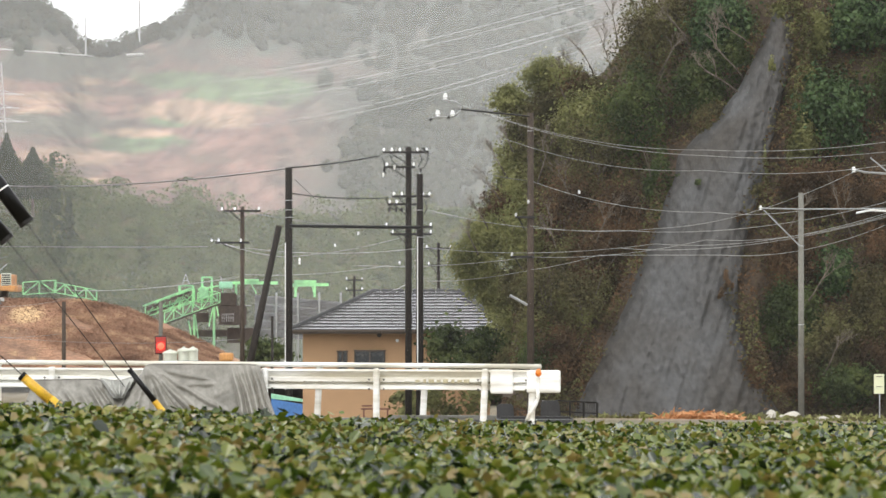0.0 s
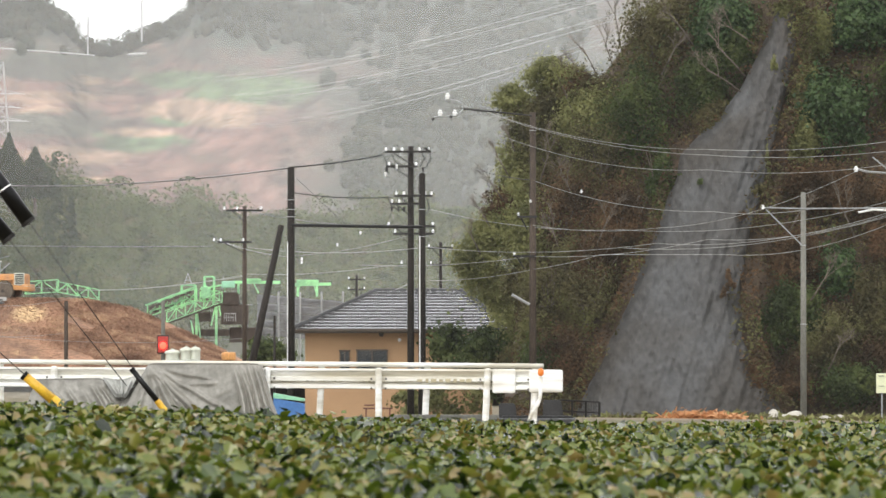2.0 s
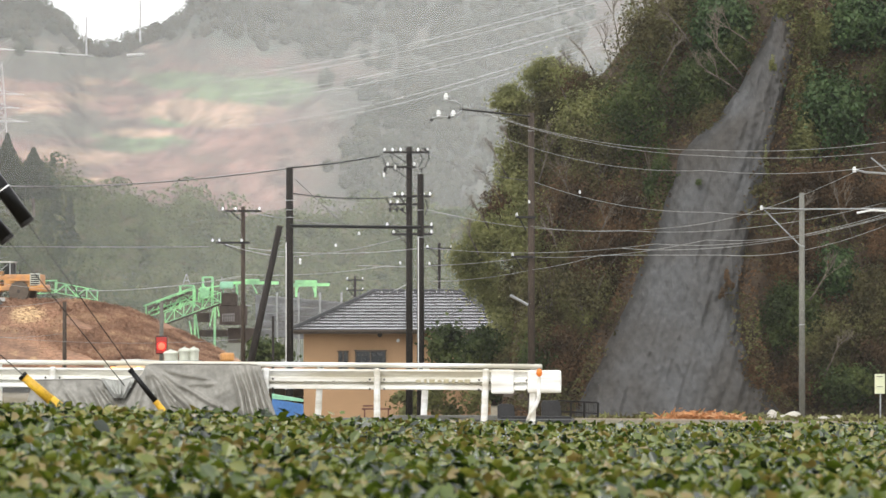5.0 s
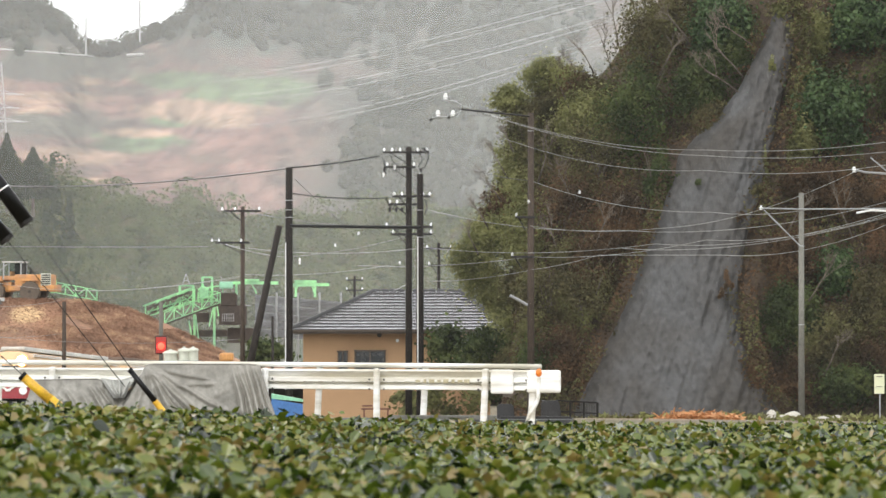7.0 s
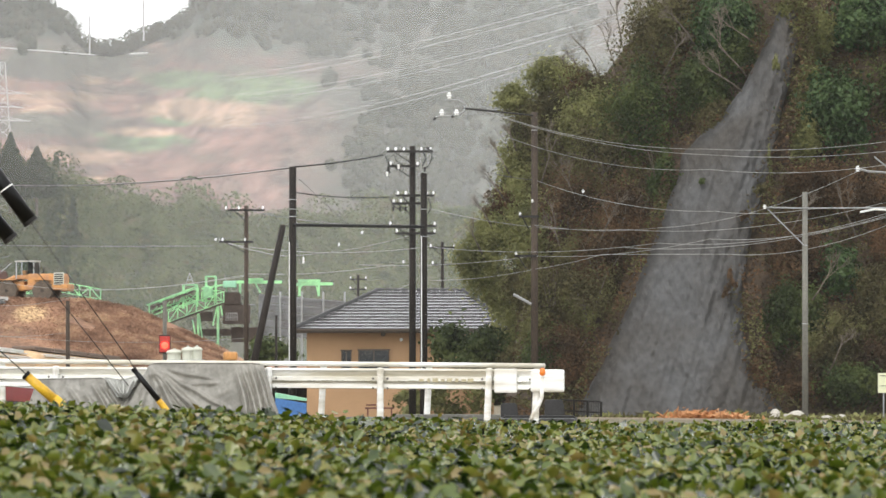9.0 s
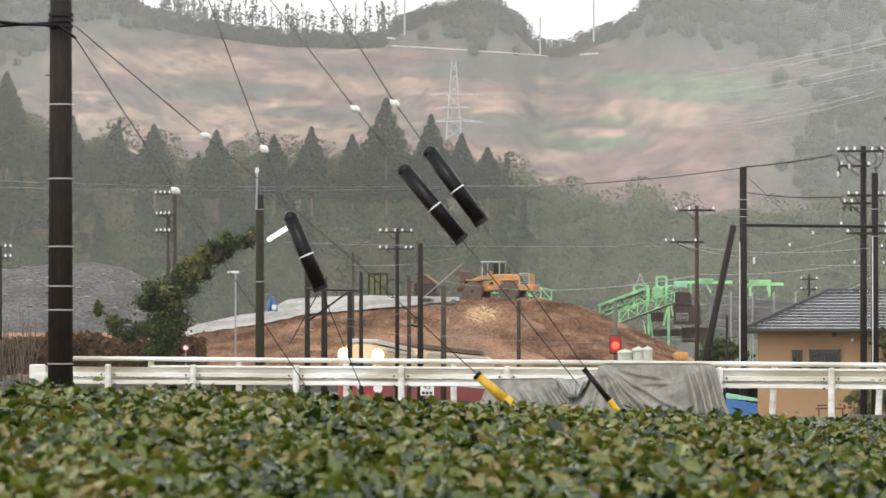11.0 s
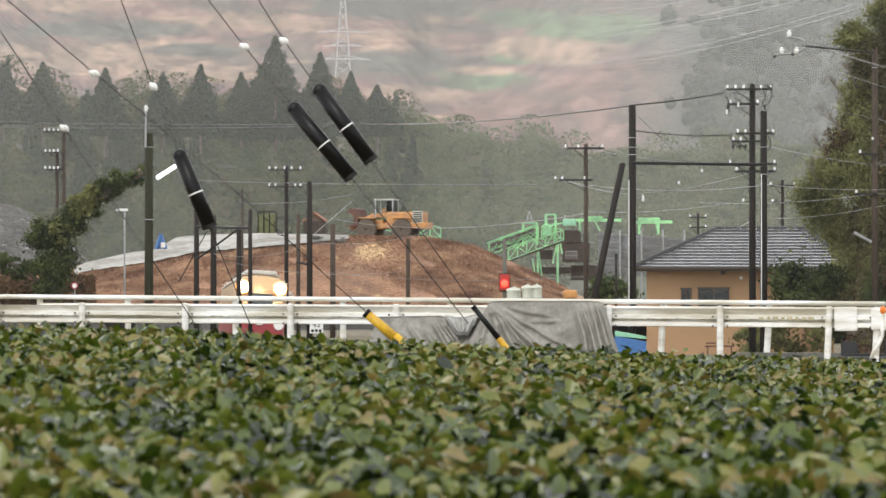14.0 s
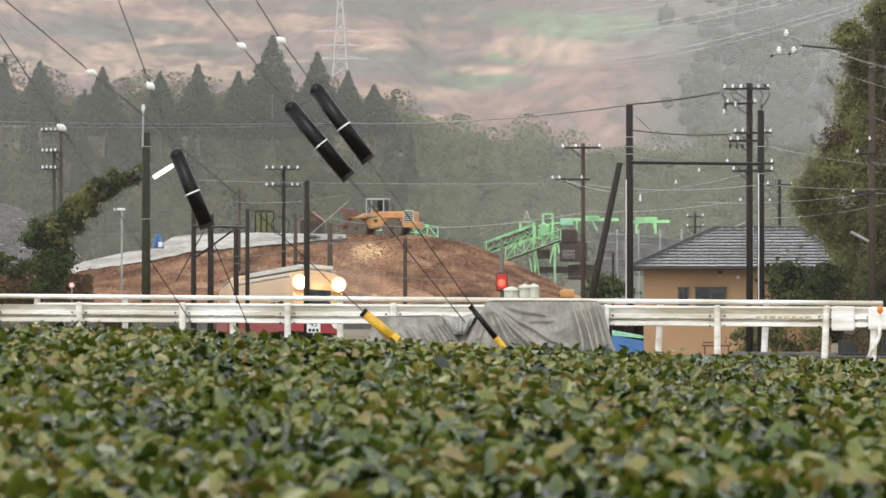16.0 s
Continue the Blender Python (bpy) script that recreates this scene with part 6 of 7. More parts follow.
def quarry_bits():
    bm = bmesh.new()
    # the road climbs to the yard: near and far edges by bearing
    near = [(-475, 597), (-459, 592), (-332, 573), (-260, 557), (-175, 550), (-64, 541), (10, 533)]
    far = [(-475, 585), (-456, 576), (-376, 558), (-327, 552), (-295, 531), (-230, 526), (-140, 524), (10, 527)]
    rows = []
    for b in np.linspace(-475, 10, 60):
        e0, e1 = float(np.interp(b, *zip(*near))) + 2.0 * noise.noise((b * 0.06, 0, 3)), float(np.interp(b, *zip(*far))) + 1.2 * noise.noise((b * 0.05, 4, 0))
        top = float(np.interp(b, *zip(*MOUND_RIDGE)))
        ring = []
        for i in range(9):
            e = e0 + (e1 - e0) * i / 8
            ring.append(bm.verts.new(at(b, e, mound_d(b, e) - 1.0 + 0.45 * max(0.0, top - e))))
        rows.append(ring)
    for p, q in zip(rows, rows[1:]):
        for i in range(8):
            bm.faces.new((p[i], q[i], q[i + 1], p[i + 1]))
    tagged(link("quarry_road", bm, M["pale_road"]), "pale wet gravel road widening into a yard on the embankment", "road", kind="structure")
    r = random.Random(3)
    for i in range(14):
        bm = bmesh.new()
        b = r.uniform(-70, 10)
        ball(bm, at(b, 541 - (b > -60) * 2 + r.uniform(-8, 8), 394), r.uniform(0.1, 0.3), (1.7, 1, 0.45), 2)
        for v in bm.verts:
            v.co += Vector((noise.noise(v.co * 3), 0, noise.noise(v.co * 3 + Vector((7, 0, 0))))) * 0.12
        tagged(link("gravel_clod", bm, M["gravel"]), "small dark gravel heap at the yard", "gravel", group="gravel clods at the yard")
    for i in range(60):   # stones on the heap
        ob = bmesh.new()
        b = r.uniform(-800, -530)
        e = r.uniform(474, 560)
        ball(ob, at(b, e, 421 + (600 - e) * 0.06), r.uniform(0.08, 0.22), (1.5, 1, 0.5), 1)
        tagged(link("rock", ob, M["rock"]), "grey rock lying on the gravel heap", "rock", group="rocks on the gravel heap")
    # blue folding sign
    g = thing("a_frame_sign", "blue folding site sign with white markings", "sign")
    d = 392
    for k, (b0, b1) in enumerate(((-330, -322), (-322, -313))):
        bm = bmesh.new()
        rod(bm, at(b0, 552, d), at(-322, 526, d), 0.12, n=6)
        rod(bm, at(b1, 552, d), at(-322, 526, d), 0.12, n=6)
        box(bm, at(-322 + (k - .5) * 6, 545, d + .2), (0.35, 0.06, 0.5))
        part("leg", bm, M["blue"], g)
    bm = bmesh.new()
    box(bm, at(-318, 545, d - 0.15), (0.3, 0.05, 0.35))
    part("mark", bm, M["white"], g)
    # street lamp
    s = thing("street_lamp", "slim grey street lamp with a flat head", "street lamp", at(-386, 660, 300))
    o = Vector(s.location)
    bm = bmesh.new()
    rod(bm, (0, 0, -0.6), at(-386, 484, 300) - o, 0.05, n=8)
    part("post", bm, M["steel"], s)
    bm = bmesh.new()
    box(bm, at(-390, 483, 300) - o, (0.6, 0.2, 0.14), bevel=0.04)
    part("head", bm, M["white"], s)
    # green cage and shed on the plateau
    g = thing("steel_cage", "yellow-green steel cage on the plateau", "cage")
    d = 400
    for b in (-150, -140, -130, -118):
        bm = bmesh.new()
        rod(bm, at(b, 530, d), at(b, 486, d), 0.05, n=5)
        part("bar", bm, M["mossy"], g)
    bm = bmesh.new()
    box(bm, at(-134, 508, d + .5), (1.2, 0.8, 1.4), bevel=0.05)
    part("tank", bm, surf("olive_paint", (0.16, 0.17, 0.07), 0.6, 0.2), g)
    bm = bmesh.new()
    rod(bm, at(-150, 486, d), at(-118, 486, d), 0.05, n=5)
    part("bar", bm, M["mossy"], g)
    g = thing("site_shed", "small rusty orange gabled shed on the plateau", "shed")
    d = 402
    p, q = at(-72, 528, d), at(-30, 503, d)
    cx, w, h = (p.x + q.x) / 2, q.x - p.x, q.z - p.z
    bm = bmesh.new()
    box(bm, (cx, d + 1.0, p.z + h / 2), (w * 0.92, 2.0, h))
    part("wall", bm, M["rust"], g, "dark rusty sheet wall")
    for sg in (-1, 1):
        bm = bmesh.new()
        rise = 0.62
        box(bm, (cx + sg * w * 0.25, d + 1.0, p.z + h + rise / 2), (math.hypot(w * 0.5, rise) + 0.08, 2.4, 0.06), Matrix.Rotation(sg * math.atan2(rise, w * 0.5), 3, "Y"))
        part("roof_sheet", bm, surf("rusty_orange_sheet", (0.36, 0.17, 0.095), 0.7, 0.25, 1.5, 12, 0.1), g, "orange-brown roof sheet")
    bm = bmesh.new()
    V = [bm.verts.new(v) for v in ((cx - w * 0.46, d + 0.02, p.z + h), (cx + w * 0.46, d + 0.02, p.z + h), (cx, d + 0.02, p.z + h + 0.60), (cx - w * 0.46, d + 0.10, p.z + h), (cx + w * 0.46, d + 0.10, p.z + h), (cx, d + 0.10, p.z + h + 0.60))]
    for f in ((0, 1, 2), (5, 4, 3), (0, 3, 4, 1), (1, 4, 5, 2), (2, 5, 3, 0)):
        bm.faces.new([V[k] for k in f])
    part("gable", bm, M["brownroof"], g, "brown gable end")
    for b, e, d, rr in ((-122, 512, 300, 0.5),):
        bm = bmesh.new()
        c = at(b, e, d)
        tube(bm, [c + Vector((rr * math.cos(k * 0.42) + rr, -0.06, rr * math.sin(k * 0.42))) for k in range(31)], 0.025, 5)
        tagged(link("cable_coil", bm, M["black"]), "coiled black cable hung on a pole", "cable", group="cable coils")


quarry_bits()


# ---- wheel loader on the embankment ----
def wheel_loader():
    w = thing("wheel_loader", "dusty orange wheel loader on the embankment", "wheel loader")
    def piece(name, mat, f, label="", parent=w, smooth=False):
        bm = bmesh.new()
        f(bm)
        return part(name, bm, M[mat], parent, label, smooth)
    # x: rear positive, front (bucket) negative; z from the ground
    body = piece("engine_cover", "loader", lambda m: (box(m, (1.35, 0, 1.45), (2.6, 1.7, 0.95), bevel=0.12), box(m, (1.2, 0, 0.95), (3.0, 1.9, 0.35), bevel=0.06)), "orange engine cover")
    for k in range(6):
        piece("grille_slat", "dark", lambda m: box(m, (2.35, -0.87, 1.12 + k * 0.15), (0.62, 0.06, 0.085)), parent=body)
    piece("grille_frame", "cream_box", lambda m: box(m, (2.35, -0.86, 1.5), (0.74, 0.03, 0.98), bevel=0.01), "pale radiator grille", body)
    piece("counterweight", "loader", lambda m: box(m, (2.75, 0, 0.95), (0.5, 1.9, 0.5), bevel=0.12))
    piece("front_frame", "loader", lambda m: box(m, (-1.0, 0, 1.05), (1.5, 1.1, 0.7), bevel=0.1))
    cab = piece("cab", "loader", lambda m: (box(m, (-0.15, 0, 1.68), (1.3, 1.4, 0.3), bevel=0.06), box(m, (-0.3, 0, 1.95), (0.35, 0.5, 0.4), bevel=0.06)), "open-glazed operator cab")
    for y in (-0.68, 0.68):
        piece("cab_pane", "cab_glass", lambda m: box(m, (-0.15, y, 2.3), (1.2, 0.02, 0.95)), "clear side glass", cab)
    for x in (-0.78, 0.48):
        for y in (-0.68, 0.68):
            piece("cab_post", "steel", lambda m: box(m, (x, y, 2.15), (0.08, 0.08, 1.25)), parent=cab)
    piece("cab_roof", "pale", lambda m: box(m, (-0.15, 0, 2.80), (1.5, 1.5, 0.09), bevel=0.03), parent=cab)
    piece("cab_back", "dark", lambda m: box(m, (0.25, 0, 2.2), (0.5, 1.2, 1.0), bevel=0.05), parent=cab)
    piece("exhaust", "dark", lambda m: rod(m, (1.1, -0.3, 1.9), (1.1, -0.3, 2.35), 0.06))
    for y in (-0.55, 0.55):
        piece("lift_arm", "loader", lambda m: (rod(m, (-0.9, y, 1.7), (-1.9, y, 1.25), 0.15, n=8), rod(m, (-1.9, y, 1.25), (-2.6, y, 0.7), 0.14, n=8)))
        piece("cylinder", "steel", lambda m: rod(m, (-0.8, y * 0.8, 1.2), (-1.8, y * 0.8, 1.1), 0.07))
    def bucket(m):
        prof = [(x + 0.55, z + 0.55) for x, z in ((-2.5, 0.35), (-2.45, 1.0), (-2.6, 1.55), (-3.0, 1.65), (-3.3, 1.3), (-2.85, 1.25), (-2.75, 0.95), (-2.8, 0.5), (-3.4, 0.4), (-3.4, 0.32))]
        a = [m.verts.new((x, -1.25, z)) for x, z in prof]
        b = [m.verts.new((x, 1.25, z)) for x, z in prof]
        for i in range(len(prof)):
            j = (i + 1) % len(prof)
            m.faces.new((a[i], a[j], b[j], b[i]))
        m.faces.new(a)
        m.faces.new(b[::-1])
    piece("bucket", "bucket", bucket, "worn red-brown steel bucket")
    for x in (-1.35, 1.25):
        for y in (-0.95, 0.95):
            def tyre(m):
                rod(m, (0, -0.24, 0), (0, 0.24, 0), 0.70, n=24)
                for k in range(16):
                    a = k * math.tau / 16
                    box(m, (0.69 * math.cos(a), 0, 0.69 * math.sin(a)), (0.1, 0.44, 0.12), Matrix.Rotation(-a, 3, "Y"))
            t = piece("wheel", "rubber", tyre)
            t.location = (x, y, 0.72)
            piece("rim", "rubber", lambda m: rod(m, (0, -0.26, 0), (0, 0.26, 0), 0.34, n=16), parent=t)
            piece("hub", "rust", lambda m: rod(m, (0, -0.28, 0), (0, 0.28, 0), 0.12, n=10), parent=t)
            WHEELS.append(t)
        piece("mudguard", "loader", lambda m: box(m, (x, 0, 1.50), (1.3, 2.2, 0.08), bevel=0.03))
    return w


WHEELS = []
loader = wheel_loader()


# ---- signal, boxes, verge ----
def verge():
    s = thing("railway_signal", "lit red railway signal on a grey post", "signal", at(286, 700, 238))
    o = Vector(s.location)
    bm = bmesh.new()
    rod(bm, (0, 0, -0.6), at(286, 535, 238) - o, 0.10, 0.08, 12)
    part("post", bm, M["conc"], s)
    bm = bmesh.new()
    box(bm, at(286, 611, 237.7) - o, (0.5, 0.2, 0.78), bevel=0.06)
    hs_ = part("housing", bm, M["dark"], s)
    bm = bmesh.new()
    box(bm, at(286, 611, 237.55) - o, (0.44, 0.04, 0.68), bevel=0.02)
    part("backplate", bm, surf("red_plate", (0.45, 0.03, 0.02), 0.4, 0.1), hs_, "red signal plate")
    bm = bmesh.new()
    ball(bm, at(286, 613, 237.5) - o, 0.15, (1, 0.4, 1), 3)
    part("lens", bm, M["signal_on"], hs_, "glowing red lens")
    for b, w, e0, e1 in ((303, 0.62, 626, 619), (327, 0.52, 622, 614.5), (343, 0.44, 621, 614)):
        g = thing("transformer_drum", "cream enamelled drum with a low domed lid", "drum", group="cream drums")
        bm = bmesh.new()
        rod(bm, at(b, 640, 236), at(b, e0, 236), w * 0.47, n=20)
        part("body", bm, M["cream_box"], g, smooth=False)
        bm = bmesh.new()
        c, h = at(b, e0, 236), (e0 - e1) * 0.0236
        for f, r0, r1 in ((-0.12, 0.54, 0.54), (0.15, 0.54, 0.42), (0.55, 0.42, 0.14), (0.85, 0.10, 0.08)):
            z0, z1 = f * h, (f + (0.27 if f < 0 else 0.4 if f < 0.5 else 0.3)) * h
            rod(bm, c + Vector((0, 0, z0)), c + Vector((0, 0, z1)), w * r0, w * r1, 20)
        part("lid", bm, M["cream_box"], g)
    bm = bmesh.new()
    p, q = at(290, 640, 236), at(356, 640, 236)
    box(bm, (p + q) / 2 + Vector((0, 0, -0.02)), (q.x - p.x, 0.7, 0.12))
    for x in (p.x + .1, q.x - .1):
        box(bm, (x, 236, (p.z - 1.6) / 2), (0.12, 0.5, p.z + 1.5))
    tagged(link("drum_stand", bm, M["steel"]), "steel stand under three cream drums", "stand")
    g = thing("site_machine", "small orange site machine", "machine")
    bm = bmesh.new()
    box(bm, at(402, 632, 300), (0.75, 0.8, 0.45), bevel=0.12)
    part("body", bm, M["loader"], g)
    bm = bmesh.new()
    box(bm, at(402, 668, 300), (0.5, 0.6, 1.7))
    part("stand", bm, M["dark"], g)
    # blue sheet and mint panel by the road
    g = thing("covered_crate", "blue sheet and mint panel over a roadside crate", "crate")
    d = 112
    for e0, e1, m, nm in ((697, 706, "mint", "panel"), (706, 735, "blue", "sheet")):
        bm = bmesh.new()
        p, q = at(481, e0, d), at(536, e1, d)
        V = []
        for y in (0, 0.5):
            V += [bm.verts.new((p.x, d + y, p.z)), bm.verts.new((q.x, d + y, p.z - 0.11)), bm.verts.new((q.x, d + y, q.z - 0.06)), bm.verts.new((p.x, d + y, q.z))]
        for f in ((0, 1, 2, 3), (7, 6, 5, 4), (0, 4, 5, 1), (1, 5, 6, 2), (2, 6, 7, 3), (3, 7, 4, 0)):
            bm.faces.new([V[i] for i in f])
        part(nm, bm, M[m], g)
    # dark blocks, kerb beam and fence at the road's end
    for b0, b1, e0, e1, d, low in ((880, 914, 715, 748, 103, False), (958, 996, 709, 748, 106, False), (884, 1012, 737, 750, 102, True)):
        bm = bmesh.new()
        p, q = at(b0, e0, d), at(b1, e1, d)
        vs = box(bm, ((p.x + q.x) / 2, d, (p.z + q.z) / 2 - 0.06), (q.x - p.x, 0.5, p.z - q.z + 0.12))
        if not low:   # blocks narrow towards the top
            for v in vs:
                if v.co.z > (p.z + q.z) / 2:
                    v.co.x -= (v.co.x - p.x) * 0.16
                    v.co.y += (d - v.co.y) * 0.25
        bmesh.ops.bevel(bm, geom=list(bm.edges), offset=0.025, segments=2, affect="EDGES")
        tagged(link("weight_block", bm, M["block"]), "long dark rubber base beside the guardrail" if low else "dark tapered rubber weight block beside the guardrail", "block", group="weight blocks")
    bm = bmesh.new()
    p, q = at(690, 739, 101), at(880, 737, 101)
    box(bm, (p + q) / 2 + Vector((0, 0, -0.05)), (q.x - p.x, 0.2, 0.16), bevel=0.02)
    tagged(link("kerb", bm, M["conc"]), "low concrete kerb under the guardrail", "kerb", kind="structure")
    f = thing("mesh_fence", "dark low mesh fence at the road end", "fence")
    d = 118
    for b in (985, 1010, 1034, 1058):
        bm = bmesh.new()
        rod(bm, at(b, 765, d), at(b, 709 + (b - 985) * 0.05, d), 0.025, n=6)
        part("post", bm, M["dark"], f)
    for e in (709, 728, 745):
        bm = bmesh.new()
        rod(bm, at(985, e, d), at(1058, e + 4, d), 0.015, n=5)
        part("bar", bm, M["dark"], f)
    for k in range(24):
        bm = bmesh.new()
        b = 987 + k * 3
        rod(bm, at(b, 710, d), at(b, 752, d), 0.005, n=4)
        part("mesh_wire", bm, M["dark"], f)
    g = thing("delineator", "bent white pipe with an orange reflector", "delineator")
    bm = bmesh.new()
    d = 99
    tube(bm, [at(933, 748, d), at(937, 735, d), at(948, 718, d), at(953, 705, d), at(954, 668, d)], 0.035, 8)
    part("pipe", bm, M["rail_white"], g, smooth=True)
    bm = bmesh.new()
    ball(bm, at(954, 660, d - .05), 0.075, (0.75, 0.5, 1), 2)
    part("reflector", bm, M["orange"], g, "orange reflector")
    # speed board of the railway, small round sign, bench
    g = thing("speed_board", "white railway speed board with black figures", "sign", at(-47, 690, 150))
    o = Vector(g.location)
    bm = bmesh.new()
    rod(bm, (0, 0.05, -0.9), (0, 0.05, 0.05), 0.03, n=8)
    part("post", bm, M["steel"], g)
    bm = bmesh.new()
    box(bm, (0, 0, 0), (0.36, 0.03, 0.34), bevel=0.01)
    bd = part("board", bm, M["white"], g)
    tx = bpy.data.curves.new("figures", "FONT")
    tx.body, tx.size, tx.align_x, tx.align_y, tx.extrude = "45", 0.21, "CENTER", "CENTER", 0.003
    tx.materials.append(M["black"])
    fig = new("figures", tx)
    fig.parent, fig.location, fig.rotation_euler = bd, (0, -0.02, 0.06), (radians(90), 0, 0)
    for k in range(3):
        bm = bmesh.new()
        box(bm, (-0.1 + k * 0.1, -0.018, -0.1), (0.07, 0.008, 0.07))
        part("bar", bm, M["black"], bd)
    g = thing("round_sign", "small round white sign with a red rim", "sign", at(-474, 617, 200))
    bm = bmesh.new()
    rod(bm, (0, 0, 0), (0, -0.02, 0), 0.13, n=20)
    part("rim", bm, M["red"], g)
    bm = bmesh.new()
    rod(bm, (0, -0.02, 0), (0, -0.03, 0), 0.085, n=20)
    part("face", bm, M["white"], g)
    bm = bmesh.new()
    rod(bm, (0, 0.03, 0), (0, 0.03, -2.9), 0.02, n=6)
    part("post", bm, M["steel"], g)
    g = thing("garden_bench", "low red-brown bench before the house", "bench")
    for b0, e0, b1, e1 in ((640, 724, 692, 724), (644, 724, 646, 742), (686, 724, 688, 742), (642, 718, 660, 719)):
        bm = bmesh.new()
        p, q = at(b0, e0, 218), at(b1, e1, 218)
        box(bm, (p + q) / 2, (max(0.06, q.x - p.x), 0.3, max(0.06, p.z - q.z)))
        part("slat", bm, surf("red_brown_wood", (0.16, 0.06, 0.04), 0.7, 0.2), g)
    # boulders, straw heap, sign
    for b, e, rx, rz in ((1365, 741, 0.13, 0.17), (1386, 744, 0.16, 0.11), (1403, 742, 0.24, 0.15), (1433, 746, 0.12, 0.08), (1455, 745, 0.16, 0.09), (1480, 744, 0.2, 0.09)):
        bm = bmesh.new()
        ball(bm, at(b, e, 140), 1, (rx * 1.1, 0.2, rz * 1.3), 3)
        for v in bm.verts:
            v.co += Vector((noise.noise(v.co * 5), noise.noise(v.co * 5 + Vector((3, 3, 3))), noise.noise(v.co * 4))) * 0.03
        tagged(link("boulder", bm, M["stone"], True), "rounded pale boulder on the verge", "boulder", group="verge boulders")
    r = np.random.RandomState(2)
    n = 2600
    q = np.stack([1240 + r.normal(size=n) * 30, 750 - np.abs(r.normal(size=n)) * 6.5], -1)
    tagged(leaves("dry_grass_heap", arr(q[:, 0], q[:, 1], 111 + r.rand(n)), np.full(n, 0.06), leafy("orange_straw", [(0.50, 0.24, 0.11), (0.66, 0.40, 0.22)], 0.8, 0.1, 0.2, 1), 0.2, 3, long=3), "heap of orange dry grass", "grass", kind="stuff")
    n = 9000
    b, d = 1000 + r.rand(n) * 700, 112 + r.rand(n) * 60
    e = 753 - 20 * r.rand(n) * (0.5 + 0.5 * wave(b / 40, d / 8, 1.2, 8))
    for k, kind in enumerate(("brownolive", "olive")):
        tagged(leaves("verge_grass", arr(b, e, d)[k::2], np.full(len(b[k::2]), 0.09), F[kind], 0.0, 30 + k, long=2.6), "rough withered grass along the verge", "grass", kind="stuff")
    s = thing("notice_board", "pale yellow notice board on a thin post", "sign", at(1556, 745, 130))
    o = Vector(s.location)
    bm = bmesh.new()
    rod(bm, (0, 0, -0.4), at(1556, 690, 130) - o, 0.018, n=6)
    part("post", bm, M["steel"], s)
    bm = bmesh.new()
    p, q = at(1546, 662, 130) - o, at(1564, 697, 130) - o
    box(bm, (p + q) / 2, (q.x - p.x, 0.04, p.z - q.z), bevel=0.01)
    bd = part("board", bm, surf("pale_yellow_board", (0.74, 0.76, 0.52), 0.5, 0.06, 3, 30, 0), s, "pale yellow board face")
    for e, m, h in ((666, "dark", 1), (684, "dark", 1)):
        bm = bmesh.new()
        p, q = at(1550, e, 129.96) - o, at(1560, e + h, 129.96) - o
        box(bm, (p + q) / 2, (q.x - p.x, 0.01, p.z - q.z))
        part("bar", bm, M[m], bd)
    # dry grass over the embankment and at its foot
    n = 110000
    b = -560 + r.rand(n) * 960
    top = np.interp(b, *zip(*MOUND_RIDGE))
    e = top + (668 - top) * r.rand(n)
    sd = np.clip((e - 668) / (top - 668), 0, 1)
    d = 378 + 18 * sd ** 1.15 - 0.25
    keep = wave(b / 22, e / 12, 1.3, 50) > -0.75
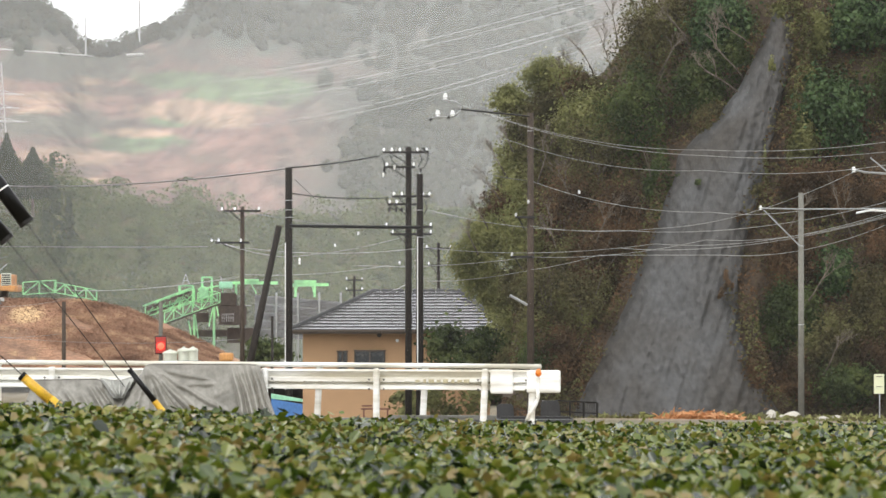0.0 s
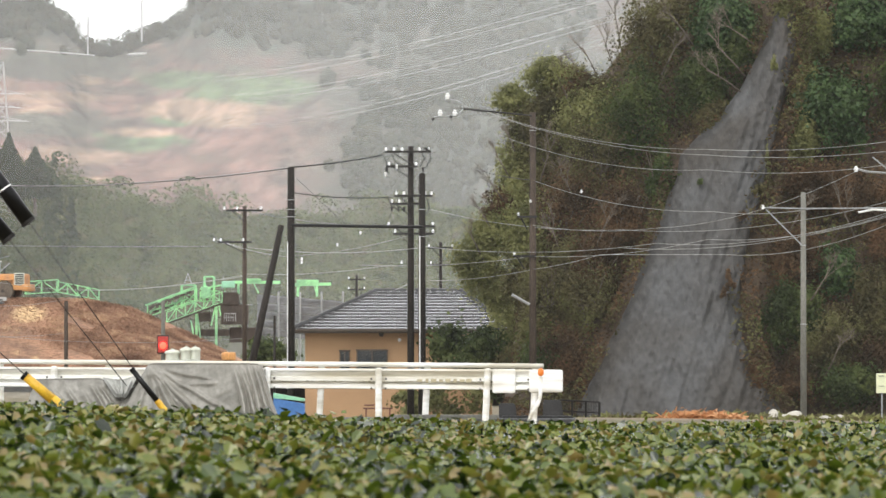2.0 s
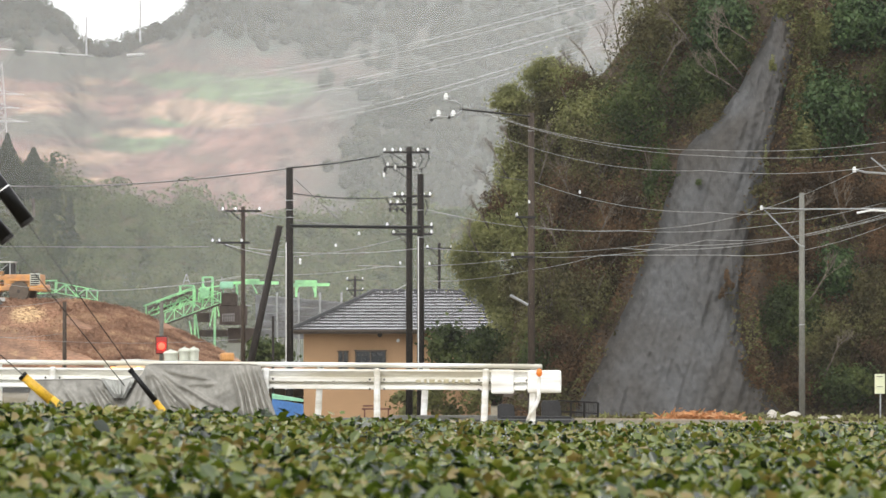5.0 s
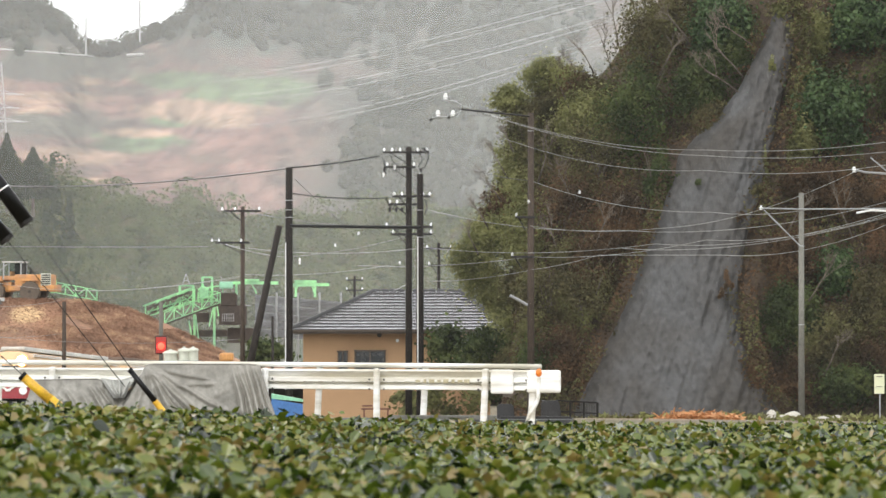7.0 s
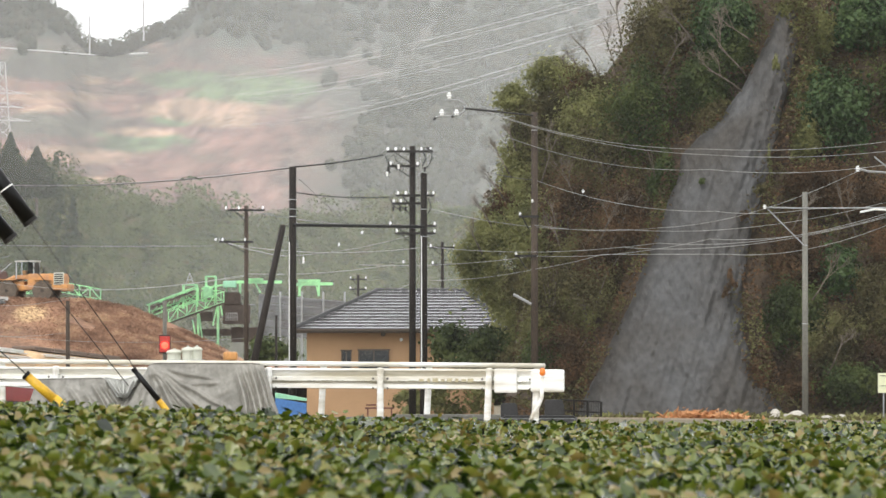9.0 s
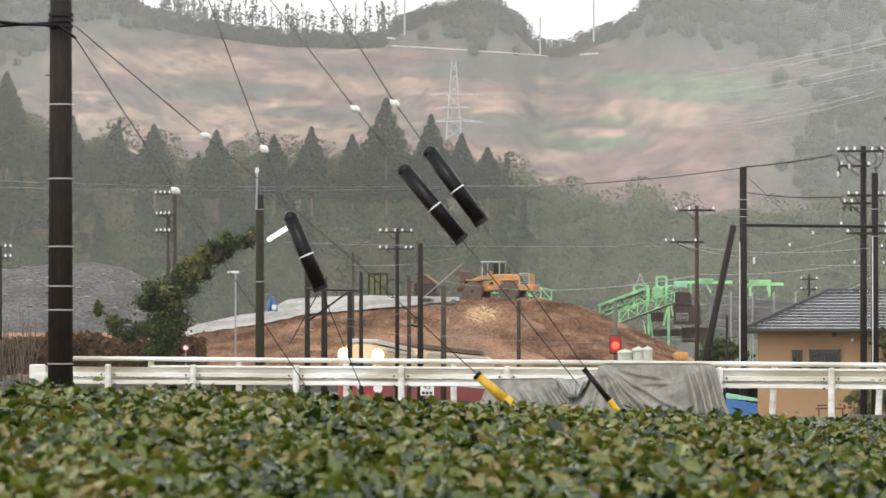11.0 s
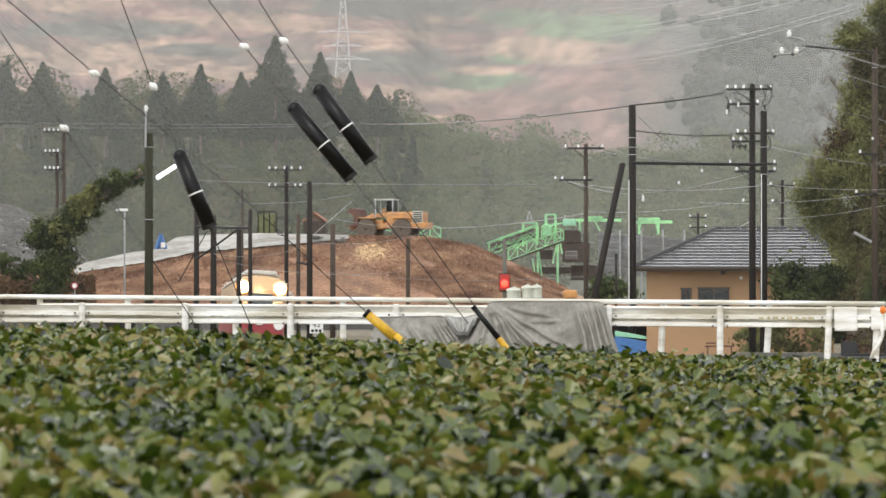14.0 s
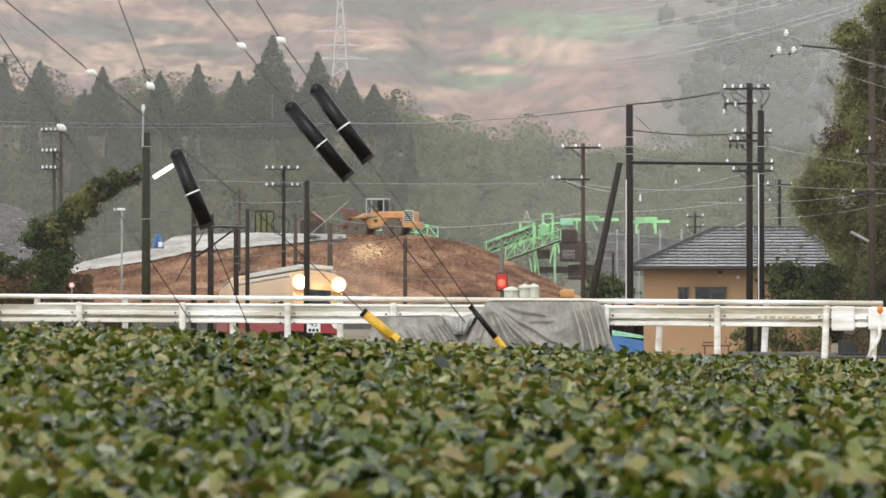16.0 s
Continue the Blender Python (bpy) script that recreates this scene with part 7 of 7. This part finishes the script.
    tagged(leaves("dry_grass", arr(b, e, d)[keep], np.full(keep.sum(), 0.11), F["straw"], 0.0, 12, long=2.4, plain=True), "rough dry brown grass on the embankment", "grass", kind="stuff")
    n = 16000
    b, e, d = -860 + r.rand(n) * 420, 585 + r.rand(n) ** 0.8 * 75, 290 + r.rand(n) * 30
    keep = (wave(b / 24, d / 3, 1.2, 61) > -0.2) & (e > 600 + 12 * wave(b / 20, b * 0, 1.0, 3))
    tagged(leaves("dry_brush", arr(b, e, d)[keep], np.full(keep.sum(), 0.22), F["brown"], 0.0, 14, long=2.4), "dry brown brush along the railway", "brush", kind="stuff")


verge()


def motions():
    for i, car in enumerate(cars):
        rows = []
        for k in range(33):
            t = k * 0.5
            back = i * 20.0 / SPEED
            run = t - 0.45 * max(0.0, 6.2 - t) - back   # it brakes into the curve
            p, f = track(run)
            q, _ = track(run - 19.2 / SPEED)
            dirn = q - p
            m = Matrix.Translation(p) @ Matrix((( *Vector((dirn.y, -dirn.x, 0)).normalized(), 0), (*dirn.normalized(), 0), (0, 0, 1, 0), (0, 0, 0, 1))).transposed()
            tilt = Matrix.Rotation(radians(-1.2), 3, "X") @ Matrix.Rotation(radians(min(4.0, max(0.0, (t - 8) * 0.6))), 3, "Y")   # climbs, and leans into the curve
            rows.append((t, Matrix.LocRotScale(p, (m.to_3x3() @ tilt).to_quaternion(), None)))
        walk(car, rows)

    # the loader creeps forward along the bank, then backs up; its wheels roll with it
    loader_rows = [(0, 39), (1, 48), (2, 58), (3, 70), (4, 78), (5, 88), (6, 98), (7, 108), (8, 116), (9, 124), (10, 134), (11, 150), (12, 161), (12.5, 164), (13, 163), (14, 157), (15, 151), (16, 146)]
    rows, turns = [], []
    x0 = None
    for t, b in loader_rows:
        p = at(b - 76, 535, 397)
        x0 = p.x if x0 is None else x0
        rows.append((t, Matrix.Translation(p) @ pose(0, 0, 0, 0, 0, -12)))
        turns.append((t, (p.x - x0) / 0.70))
    walk(loader, rows)
    for w in WHEELS:
        place = Vector(w.location)
        walk(w, [(t, Matrix.Translation(place) @ Matrix.Rotation(a, 4, "Y")) for t, a in turns])


motions()
